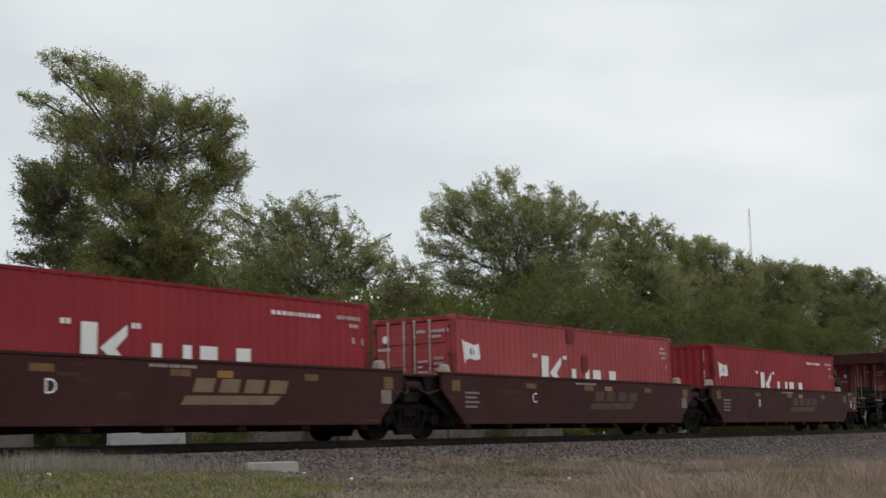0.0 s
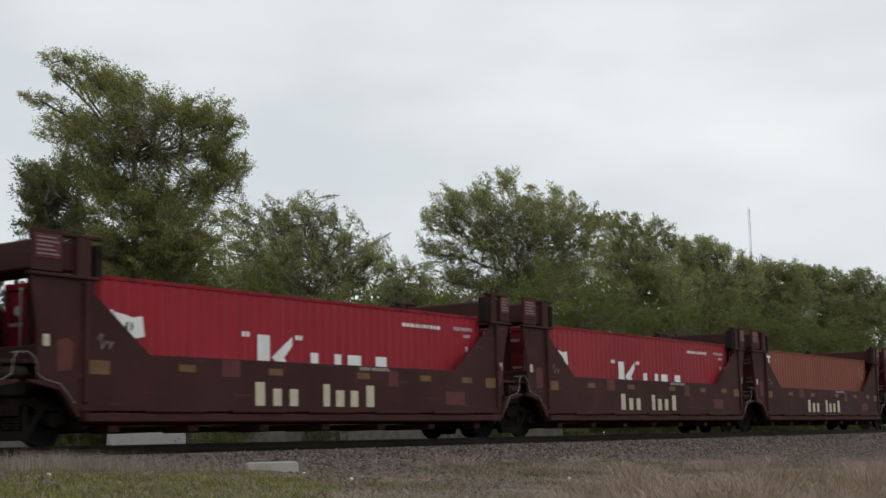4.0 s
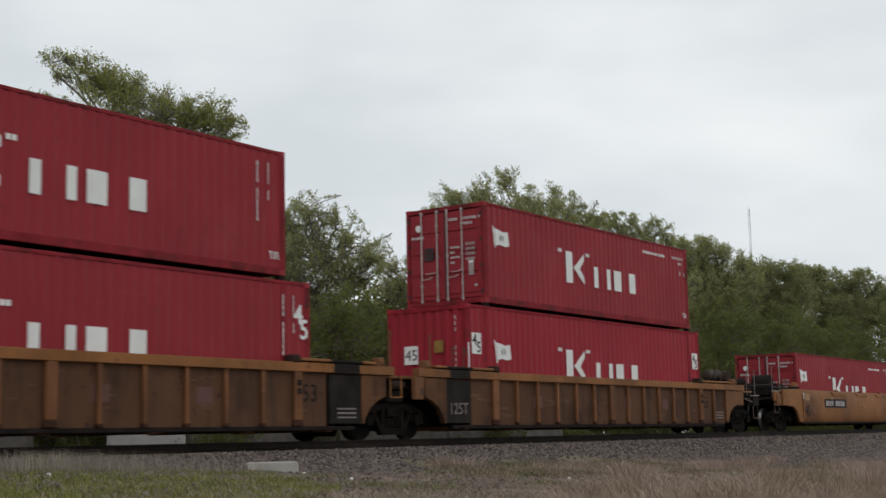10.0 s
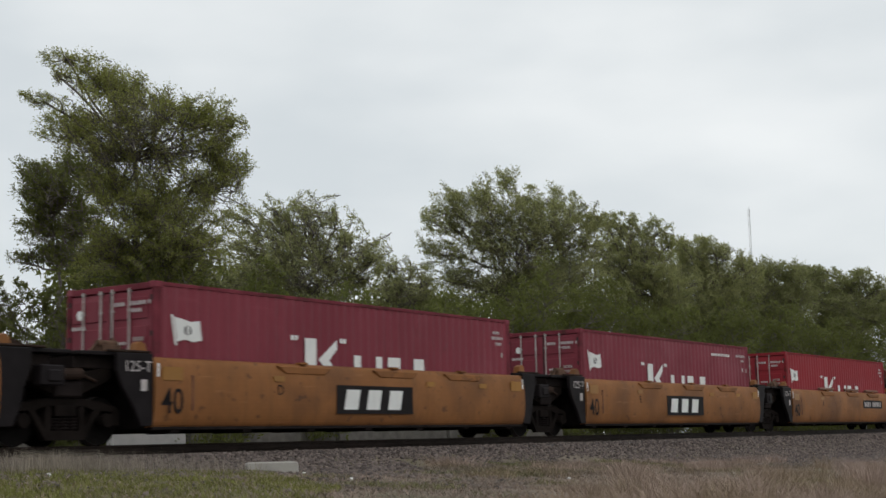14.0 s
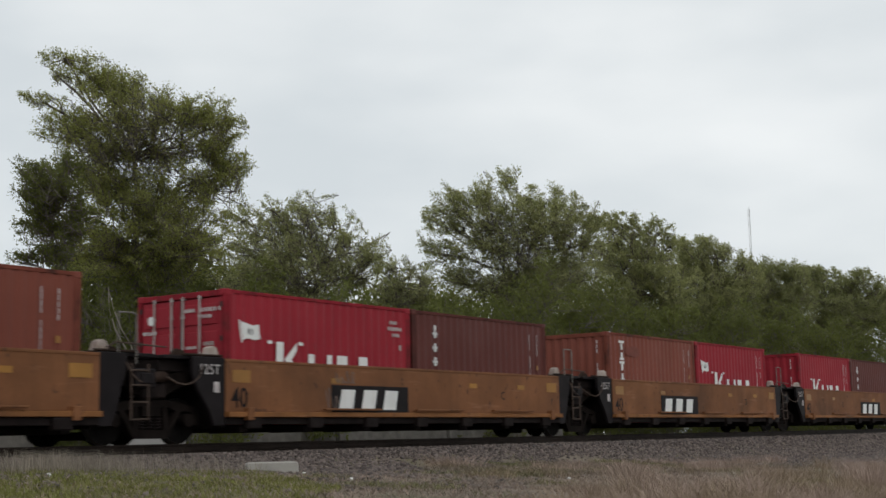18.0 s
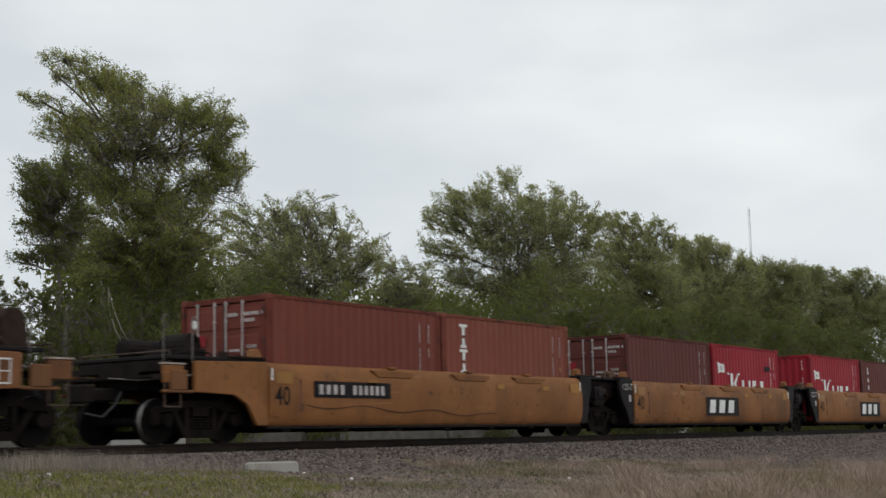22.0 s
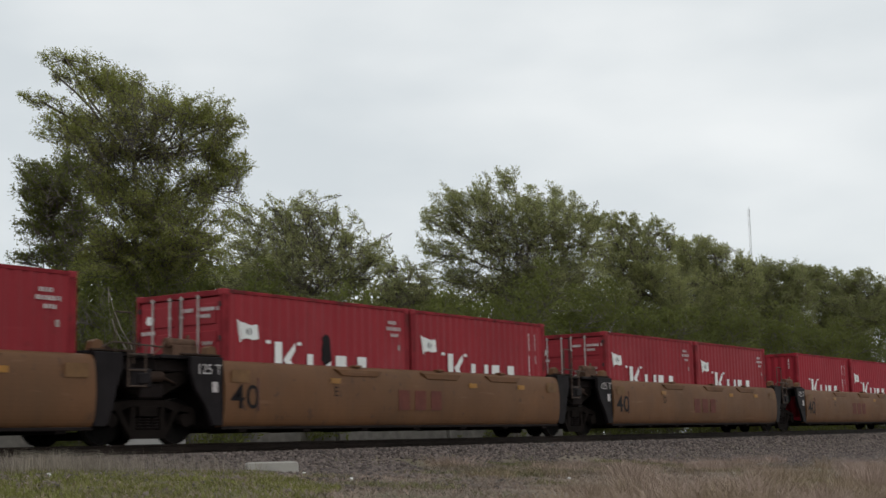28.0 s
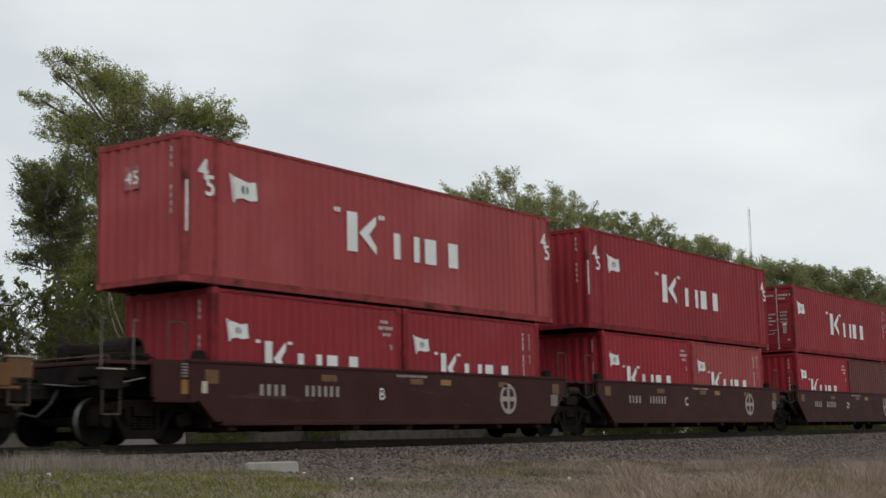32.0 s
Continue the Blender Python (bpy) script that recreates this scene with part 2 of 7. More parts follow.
class Geo:
    """Collects faces for one mesh."""

    def __init__(self):
        self.v, self.f = [], []

    def add(self, verts, faces):
        n = len(self.v)
        self.v += [tuple(q) for q in verts]
        self.f += [tuple(i + n for i in q) for q in faces]
        return self

    def box(self, x0, x1, y0, y1, z0, z1):
        return self.add([(x, y, z) for x in (x0, x1) for y in (y0, y1) for z in (z0, z1)],
                        [(0, 1, 3, 2), (4, 6, 7, 5), (0, 4, 5, 1), (2, 3, 7, 6), (0, 2, 6, 4), (1, 5, 7, 3)])

    def prism(self, poly, a0, a1, axis="y"):
        """A polygon pushed along an axis: (x, z) along y, (y, z) along x, or (x, y) along z."""
        put = {"y": lambda p, a: (p[0], a, p[1]), "x": lambda p, a: (a, p[0], p[1]), "z": lambda p, a: (p[0], p[1], a)}[axis]
        n = len(poly)
        verts = [put(p, a0) for p in poly] + [put(p, a1) for p in poly]
        return self.add(verts, [tuple(range(n))[::-1], tuple(range(n, 2 * n))] + [(i, (i + 1) % n, n + (i + 1) % n, n + i) for i in range(n)])

    def rod(self, a, b, r, n=8, r2=None):
        a, b = Vector(a), Vector(b)
        q = (b - a).to_track_quat("Z", "Y")
        r2 = r if r2 is None else r2
        ring = lambda c, rr: [c + q @ Vector((math.cos(k * math.tau / n) * rr, math.sin(k * math.tau / n) * rr, 0)) for k in range(n)]
        return self.add(ring(a, r) + ring(b, r2), [tuple(range(n))[::-1], tuple(range(n, 2 * n))] + [(i, (i + 1) % n, n + (i + 1) % n, n + i) for i in range(n)])

    def path(self, pts, r, n=6):
        for a, b in zip(pts, pts[1:]):
            self.rod(a, b, r, n)
        return self

    def mesh(self, name, material, bevel=0.0, smooth=False):
        me = bpy.data.meshes.new(name)
        me.from_pydata(self.v, [], self.f)
        bm = bmesh.new()
        bm.from_mesh(me)
        bmesh.ops.recalc_face_normals(bm, faces=bm.faces)
        if bevel:
            bmesh.ops.bevel(bm, geom=[e for e in bm.edges if len(e.link_faces) == 2 and e.calc_face_angle(0) > 0.6], offset=bevel, segments=1, affect="EDGES", clamp_overlap=True)
        bm.to_mesh(me)
        bm.free()
        me.materials.append(material)
        if smooth:
            me.polygons.foreach_set("use_smooth", [True] * len(me.polygons))
        return me


def part(name, me, parent, label="", at=None):
    ob = new(name, me)
    ob.parent = parent
    if at is not None:
        ob.matrix_basis = at
    if label:
        tagged(ob, label)
    return ob


def bulk(name, verts, faces, material):
    """One mesh out of number arrays; faces all of one size."""
    me = bpy.data.meshes.new(name)
    verts, faces = np.asarray(verts, dtype=np.float32), np.asarray(faces, dtype=np.int32)
    k = faces.shape[1]
    me.vertices.add(len(verts))
    me.vertices.foreach_set("co", verts.ravel())
    me.loops.add(faces.size)
    me.loops.foreach_set("vertex_index", faces.ravel())
    me.polygons.add(len(faces))
    me.polygons.foreach_set("loop_start", np.arange(0, faces.size, k, dtype=np.int32))
    me.polygons.foreach_set("loop_total", np.full(len(faces), k, dtype=np.int32))
    me.update(calc_edges=True)
    me.materials.append(material)
    return me


TEXTS = {}


def text_mesh(words, height, material, bold=0.0):
    """Upright writing that faces -y, its lower left corner at the origin."""
    key = (words, round(height, 3), material.name)
    if key not in TEXTS:
        cu = bpy.data.curves.new("writing", "FONT")
        cu.body, cu.size, cu.extrude, cu.offset, cu.resolution_u = words, height * 1.42, 0.001, bold, 3
        ob = bpy.data.objects.new("writing", cu)
        scene.collection.objects.link(ob)
        dg = bpy.context.evaluated_depsgraph_get()
        me = bpy.data.meshes.new_from_object(ob.evaluated_get(dg))
        bpy.data.objects.remove(ob)
        me.transform(Matrix.Rotation(radians(90), 4, "X"))
        me.materials.clear()
        me.materials.append(material)
        TEXTS[key] = me
    return TEXTS[key]


# ---- the ground ----


def toe_height(x):
    """Height of the ground at the foot of the ballast on the camera's side."""
    return float(np.interp(x, [8, 12, 18, 28, 45], [1.12, 1.06, 0.84, 0.64, 0.52]))


def ground_z(x, y):
    foot = toe_height(x)
    if y <= 14.8:
        return foot - 0.055 * (14.8 - max(y, -2.0))
    if y < 17.5:
        return foot + (1.19 - foot) * ((y - 14.8) / 2.7) ** 1.5
    if y < YC + 1.8:
        return 1.10
    if y < YC + 3.2:
        return 1.10 - 0.10 * (y - YC - 1.8)
    return 0.95 + 0.05 * math.sin(x * 0.7) * math.sin(y * 0.9)


def stone_edge(x):
    """How near the camera the loose stone reaches: a tongue by the slab, and a spill further along the line."""
    return np.interp(x, [9, 12, 13.5, 16, 18, 20, 23, 31, 33, 36], [15.4, 15.0, 13.7, 13.4, 13.7, 14.7, 15.9, 15.8, 12.4, 10.4])


def build_ground():
    xs = [-3000, -1500, -700, -300, -120, -50, -20, -8] + [i * 0.6 for i in range(0, 130)] + [80, 90, 105, 130, 170, 260, 500, 1000, 1800, 3200]
    ys = [-3000, -1500, -600, -200, -60, -20, -8, -3] + [i * 0.5 for i in range(0, 64)] + [34, 38, 44, 55, 75, 120, 250, 600, 1500, 3200]
    xs, ys = sorted(set(xs)), sorted(set(ys))
    v = []
    for y in ys:
        for x in xs:
            near = 0 <= x <= 80 and 0 <= y <= 32
            v.append((x, y, ground_z(x, y) + (0.05 * noise.noise(Vector((x * 0.8, y * 0.8, 3))) if near and not 14.5 < y < 23 else 0)))
    n = len(xs)
    f = [(j * n + i, j * n + i + 1, (j + 1) * n + i + 1, (j + 1) * n + i) for j in range(len(ys) - 1) for i in range(n - 1)]
    tagged(new("ground", bulk("ground", v, f, GROUND)), "dry grass and soil ground beside the railway", kind="structure")


build_ground()


def build_track():
    # the packed bed, with loose stones on its near shoulder
    g = Geo()
    g.prism([(17.1, 0.9), (17.45, 1.195), (YC + 1.75, 1.215), (YC + 3.4, 0.7), (YC + 3.4, 0.3), (17.1, 0.3)], -900, 1100, "x")
    tagged(new("ballast_bed", g.mesh("ballast_bed", BED)), "grey crushed stone ballast bed under the track", kind="structure")
    rng = np.random.default_rng(5)
    cube = np.array([(x, y, z) for x in (-1, 1) for y in (-1, 1) for z in (-1, 1)], dtype=np.float32)
    quads = np.array([(0, 1, 3, 2), (4, 6, 7, 5), (0, 4, 5, 1), (2, 3, 7, 6), (0, 2, 6, 4), (1, 5, 7, 3)])
    n = 62000
    x = 9 + 60 * rng.random(n) ** 1.25
    y = 10.2 + 7.8 * rng.random(n) ** 0.7
    edge = stone_edge(x) + 0.25 * np.sin(x * 0.9) + 0.2 * np.sin(x * 2.3 + 1)
    drift = np.array([noise.noise(Vector((a * 0.7, b * 0.9, 21))) for a, b in zip(x, y)])
    spill = (x < 1.64 * y) & (y > 10.4) & (drift > 0.05)
    keep = (y > edge - 2.1 * np.clip(drift, -0.6, 0.9)) | (rng.random(n) < 0.04 + 0.3 * spill)
    x, y = x[keep], y[keep]
    n = len(x)
    foot = np.interp(x, [8, 12, 18, 28, 45], [1.12, 1.06, 0.84, 0.64, 0.52])
    z = np.where(y < 14.8, foot - 0.055 * (14.8 - y), foot + (1.195 - foot) * (np.clip(y - 14.8, 0, 2.7) / 2.7) ** 1.5)
    size = rng.uniform(0.018, 0.040, n)
    ang = rng.uniform(0, 6.28, n)
    c, s = np.cos(ang), np.sin(ang)
    v = cube[None] * (size[:, None, None] * rng.uniform(0.6, 1.3, (n, 1, 3))) * rng.uniform(0.65, 1.15, (n, 8, 3))
    tilt = rng.uniform(-0.7, 0.7, n)
    yy = v[..., 1] * np.cos(tilt)[:, None] - v[..., 2] * np.sin(tilt)[:, None]
    zz = v[..., 1] * np.sin(tilt)[:, None] + v[..., 2] * np.cos(tilt)[:, None]
    v = np.stack([v[..., 0] * c[:, None] - yy * s[:, None], v[..., 0] * s[:, None] + yy * c[:, None], zz], -1)
    v += np.stack([x, y, z], -1)[:, None]
    f = (quads[None] + 8 * np.arange(n)[:, None, None]).reshape(-1, 4)
    tagged(new("ballast_stones", bulk("ballast_stones", v.reshape(-1, 3), f, STONE)), "loose grey crushed ballast stones", "ballast", kind="stuff")
    # rails
    prof = [(-0.07, 0.0), (0.07, 0.0), (0.07, 0.015), (0.012, 0.035), (0.012, 0.125), (0.036, 0.135), (0.036, 0.172), (-0.036, 0.172), (-0.036, 0.135), (-0.012, 0.125), (-0.012, 0.035), (-0.07, 0.015)]
    for off in (-0.753, 0.753):
        g = Geo().prism([(YC + off + a, RAIL - 0.172 + b) for a, b in prof], -900, 1100, "x")
        tagged(new("rail", g.mesh("rail", RAIL_STEEL)), "dark worn steel rail on wooden ties", kind="structure")
    tie = Geo().box(-0.115, 0.115, -1.3, 1.3, -0.10, 0.0).mesh("tie", TIE_WOOD, 0.01)
    first = tagged(new("railway_tie", tie), "dark creosoted wooden tie under the rails", "railway tie", "ties of the track")
    first.matrix_basis = pose(6, YC, RAIL - 0.174)
    for i in range(1, 120):
        copy_thing(first, pose(6 + i * 0.53, YC, RAIL - 0.174, 0, 0, random.uniform(-1.5, 1.5)))


build_track()


# ---- the train: cars, containers and their order ----
def run(t):
    """How far the train has come since 16 s, in metres."""
    u = (t - 16) / 16
    return 263.5811 * u + 6.3062 * u ** 2 - 6.6090 * u ** 3 - 0.1761 * u ** 4 + 3.3770 * u ** 5


MOVING, WHEELS = [], []
MESHES = {}


def shared(key, make):
    if key not in MESHES:
        MESHES[key] = make()
    return MESHES[key]


def rolls(ob, s, z=0.0):
    """ob rides in the train with its middle at s."""
    MOVING.append((ob, s, z))
    ob.matrix_basis = pose(s - run(0), YC, RAIL + z)
    return ob


def block(w, h, material, thick=0.004, key="block", lean=0.0):
    """A flat painted shape that faces -y, lower left corner at the origin."""
    return shared((key, round(w, 3), round(h, 3), material.name, round(lean, 3)),
                  lambda: Geo().prism([(0, 0), (w, 0), (w + lean, h), (lean, h)], -thick, 0.0).mesh(key, material))


def shape(poly, material, key):
    return shared((key, material.name), lambda: Geo().prism(poly, -0.004, 0.0).mesh("painted_shape", material))


def bars(parent, x, y, z, widths, h, gap, material, name="lettering"):
    """A line of writing as plain bars."""
    def make():
        g, q = Geo(), 0.0
        for w in widths:
            g.prism([(q, 0), (q + w, 0), (q + w, h), (q, h)], -0.004, 0.0)
            q += w + gap
        return g.mesh("lettering", material)
    return tagged(part(name, shared(("bars", tuple(widths), h, gap, material.name), make), parent, at=pose(x, y, z)), kind="stuff")


def column(parent, x, y, z, count, w, h, step, material, skip=()):
    """Writing that runs downwards, as plain bars."""
    def make():
        g = Geo()
        for k in range(count):
            if k not in skip:
                g.prism([(0, -k * step), (w, -k * step), (w, -k * step + h), (0, -k * step + h)], -0.004, 0.0)
        return g.mesh("lettering", material)
    return tagged(part("lettering", shared(("column", count, w, h, step, material.name, skip), make), parent, at=pose(x, y, z)), kind="stuff")


# -- containers --
HALF = 1.219


def corrugated(length, z0, z1, y, material, pitch=0.278, depth=0.023):
    """A pressed steel side; outer ridges at y, hollows further in."""
    def make():
        n = max(4, round(length / pitch))
        p = length / n
        xs, ds = [], []
        for i in range(n):
            for a, dd in ((0.0, 0), (0.26, 0), (0.5, depth), (0.76, depth)):
                xs.append(-length / 2 + (i + a) * p), ds.append(dd)
        xs.append(length / 2), ds.append(0)
        g = Geo()
        m = len(xs)
        g.add([(x, y + dd, z0) for x, dd in zip(xs, ds)] + [(x, y + dd, z1) for x, dd in zip(xs, ds)] +
              [(x, y + 0.06, z0) for x in xs] + [(x, y + 0.06, z1) for x in xs],
              [(i, i + 1, m + i + 1, m + i) for i in range(m - 1)] + [(2 * m + i + 1, 2 * m + i, 3 * m + i, 3 * m + i + 1) for i in range(m - 1)])
        return g.mesh("corrugated_side", material)
    return shared(("corr", length, z0, z1, y, material.name), make)


def frame_mesh(length, h, material, forty=False):
    def make():
        g = Geo()
        L = length / 2
        for sy in (-1, 1):
            y0, y1 = sorted((sy * HALF, sy * (HALF - 0.10)))
            g.box(-L + 0.16, L - 0.16, y0, y1, h - 0.085, h - 0.012)
            g.box(-L + 0.16, L - 0.16, y0, y1, 0.004, 0.165)
            for sx in (-1, 1):
                x0, x1 = sorted((sx * L, sx * (L - 0.16)))
                g.box(x0, x1, y0, y1, 0.12, h - 0.12)
                if forty:
                    x0, x1 = sorted((sx * 6.096, sx * (6.096 - 0.14)))
                    g.box(x0, x1, *sorted((sy * (HALF + 0.003), sy * (HALF - 0.08))), 0.16, h - 0.085)
        for sx in (-1, 1):
            x0, x1 = sorted((sx * (L - 0.002), sx * (L - 0.10)))
            g.box(x0, x1, -HALF + 0.1, HALF - 0.1, h - 0.13, h - 0.014)
            g.box(x0, x1, -HALF + 0.1, HALF - 0.1, 0.02, 0.15)
        return g.mesh("container_frame", material, 0.008)
    return shared(("frame", length, h, material.name), make)


def casting_mesh(material):
    return shared(("casting", material.name), lambda: Geo().box(-0.09, 0.09, -0.081, 0.081, -0.06, 0.06).mesh("corner_casting", material, 0.012))


def door_mesh(h, material):
    return shared(("door", h, material.name), lambda: Geo().box(0.0, 0.045, -0.55, 0.55, 0.17, h - 0.15).mesh("door", material, 0.012))


def door_panel_mesh(h, material):
    return shared(("door_panel", h, material.name), lambda: Geo().box(-0.025, 0.0, -0.45, 0.45, 0.0, (h - 0.32) / 4 - 0.16).mesh("door_panel", material, 0.012))


ROD_STEEL = mat("worn_bright_galvanised_steel", (0.46, 0.42, 0.40), rough=0.5, metal=0.2, vary=0.2, scale=4, patch=0.4, patch_color=(0.25, 0.15, 0.12), patch_scale=4)


def rod_mesh(h):
    def make():
        g = Geo().rod((0, 0, 0.10), (0, 0, h - 0.09), 0.019, 8)
        for z in (0.16, 0.55, h * 0.5, h - 0.5, h - 0.14):
            g.box(-0.02, 0.03, -0.03, 0.03, z - 0.02, z + 0.02)
        return g.mesh("locking_rod", ROD_STEEL)
    return shared(("rod", h), make)


def handle_mesh():
    return shared("handle", lambda: Geo().path([(0, 0, 0), (-0.02, 0.08, -0.06), (-0.02, 0.3, -0.07), (0, 0.36, -0.05)], 0.013).mesh("door_handle", ROD_STEEL))


def container(length, h, paint, label, left="door", design="k", tail="plain", casting=None, raised=0.0):
    """A shipping box on its floor at the origin, long side towards -y."""
    L = length / 2
    ob = tagged(new("shipping_container"), label, "shipping container", "containers on the train")
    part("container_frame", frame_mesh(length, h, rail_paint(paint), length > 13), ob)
    inset = 0.17
    y = -HALF + 0.006
    side = corrugated(length - 2 * inset, 0.155, h - 0.08, y, paint)
    part("side_panel", side, ob)
    part("side_panel", side, ob, at=pose(0, 0, 0, 0, 0, 180))
    part("roof", shared(("roof", length, h, paint.name), lambda: Geo().box(-L + 0.1, L - 0.1, -HALF + 0.09, HALF - 0.09, h - 0.05, h - 0.02).mesh("roof", paint)), ob)
    part("floor", shared(("floor", length), lambda: Geo().box(-L + 0.1, L - 0.1, -HALF + 0.09, HALF - 0.09, 0.05, 0.15).mesh("floor", GRIME)), ob)
    for sx in (-1, 1):
        ends = (L, 6.096) if length > 13 else (L,)
        for e in ends[:1]:
            for sy in (-1, 1):
                for z in (0.06, h - 0.06):
                    part("corner_casting", casting_mesh(casting or paint), ob, at=pose(sx * (e - 0.086), sy * (HALF - 0.078), z))
    if raised:
        for sx in (-1, 1):
            for sy in (-1, 1):
                part("twist_lock", shared(("lock", raised), lambda: Geo().box(-0.08, 0.08, -0.07, 0.07, -raised - 0.004, -0.0).box(-0.1, 0.1, -0.02, 0.02, -raised * 0.6, -raised * 0.35).mesh("twist_lock", GRIME)), ob, at=pose(sx * (min(L, 6.096) - 0.09), sy * (HALF - 0.08), 0))
    wall = corrugated(2 * HALF - 0.22, 0.15, h - 0.13, -0.006, paint, 0.27, 0.05)
    part("end_wall", wall, ob, at=pose(L - 0.01, 0, 0, 0, 0, 90))
    if left == "door":
        for sy in (-1, 1):
            dr = part("door", door_mesh(h, paint), ob, at=pose(-L + 0.03, sy * 0.56, 0))
            for k in range(4):
                part("door_panel", door_panel_mesh(h, paint), dr, at=pose(0, 0, 0.29 + k * (h - 0.42) / 4))
            for k, q in zip((-0.34, 0.15) if sy > 0 else (0.0, 0.46), (0.92, 0.78)):
                part("locking_rod", rod_mesh(h), dr, "galvanised locking rod", at=pose(-0.055, k, 0))
                part("door_handle", handle_mesh(), dr, at=pose(-0.075, k - (0.02 if k in (-0.34, 0.0) else 0.34), q))
            for k in range(4):
                part("hinge", shared("hinge", lambda: Geo().box(-0.03, 0.02, -0.03, 0.03, -0.05, 0.05).mesh("hinge", GASKET)), dr, at=pose(-0.01, sy * 0.57, 0.3 + k * (h - 0.6) / 3))
        part("door_seal", shared(("seal", h), lambda: Geo().box(0, 0.03, -0.02, 0.02, 0.16, h - 0.15).mesh("door_seal", GASKET)), ob, at=pose(-L + 0.02, 0, 0))
    else:
        part("end_wall", wall, ob, at=pose(-L + 0.01, 0, 0, 0, 0, -90))
    deco = {"k": deco_k, "t": deco_stack, "x": deco_plain}[design]
    deco(ob, length, h, tail, left)
    return ob


def on_end(ob, L, y, z, me, name, label=""):
    """Something flat on the left end: me faces -y and is turned to face -x."""
    part(name, me, ob, label, at=pose(-L - 0.028, y, z, 0, 0, -90))


def deco_end(ob, L, h, left):
    """Emblem, serial and weight lines on the end, as plain shapes."""
    x = -L - 0.028

    def line(y, z, widths, tall, material):
        bars(ob, 0, 0, 0, widths, tall, 0.022, material).matrix_basis = pose(x, y, z, 0, 0, -90)

    if left == "door":
        on_end(ob, L, 0.80, h * 0.80, shared("dot", lambda: Geo().prism([(0.085 * math.cos(a * 0.5236), 0.095 * math.sin(a * 0.5236)) for a in range(12)], -0.004, 0).mesh("emblem", WHITE)), "emblem", "white round emblem")
        line(1.02, h * 0.69, (0.09, 0.05, 0.05, 0.05, 0.05), 0.07, SERIAL)
        line(-0.16, h - 0.42, (0.05, 0.05, 0.05, 0.05), 0.075, SERIAL)
        line(-0.62, h - 0.42, (0.05, 0.05, 0.03, 0.05, 0.05, 0.05), 0.075, SERIAL)
        line(-1.08, h - 0.42, (0.04,), 0.075, SERIAL)
        line(-0.64, h - 0.55, (0.05, 0.05, 0.03, 0.05), 0.07, SERIAL)
        for r in range(4):
            line(-0.20, h * 0.56 - r * 0.13, (0.06, 0.05, 0.05, 0.05) if r % 2 == 0 else (0.05, 0.05), 0.055, SERIAL)
            line(-0.68, h * 0.58 - r * 0.13, (0.05, 0.04, 0.05, 0.06), 0.075, GREY_MARK)
        on_end(ob, L, -0.76, h * 0.28, block(0.15, 0.30, GREY_MARK), "data_plate", "grey data plate")
        line(-0.76, h * 0.28 + 0.31, (0.15,), 0.07, WHITE)
        line(-0.92, h * 0.17, (0.10,), 0.05, SERIAL)
        if ob.get("label", "").find("stacked") >= 0:
            on_end(ob, L, 0.62, h * 0.46, block(0.30, 0.34, GASKET), "dark_patch", "dark square patch on the door")
    else:
        column(ob, 0, 0, 0, 9, 0.035, 0.10, 0.15 * h / 2.9, SERIAL, (3, 4)).matrix_basis = pose(x, -0.88, h * 0.87, 0, 0, -90)


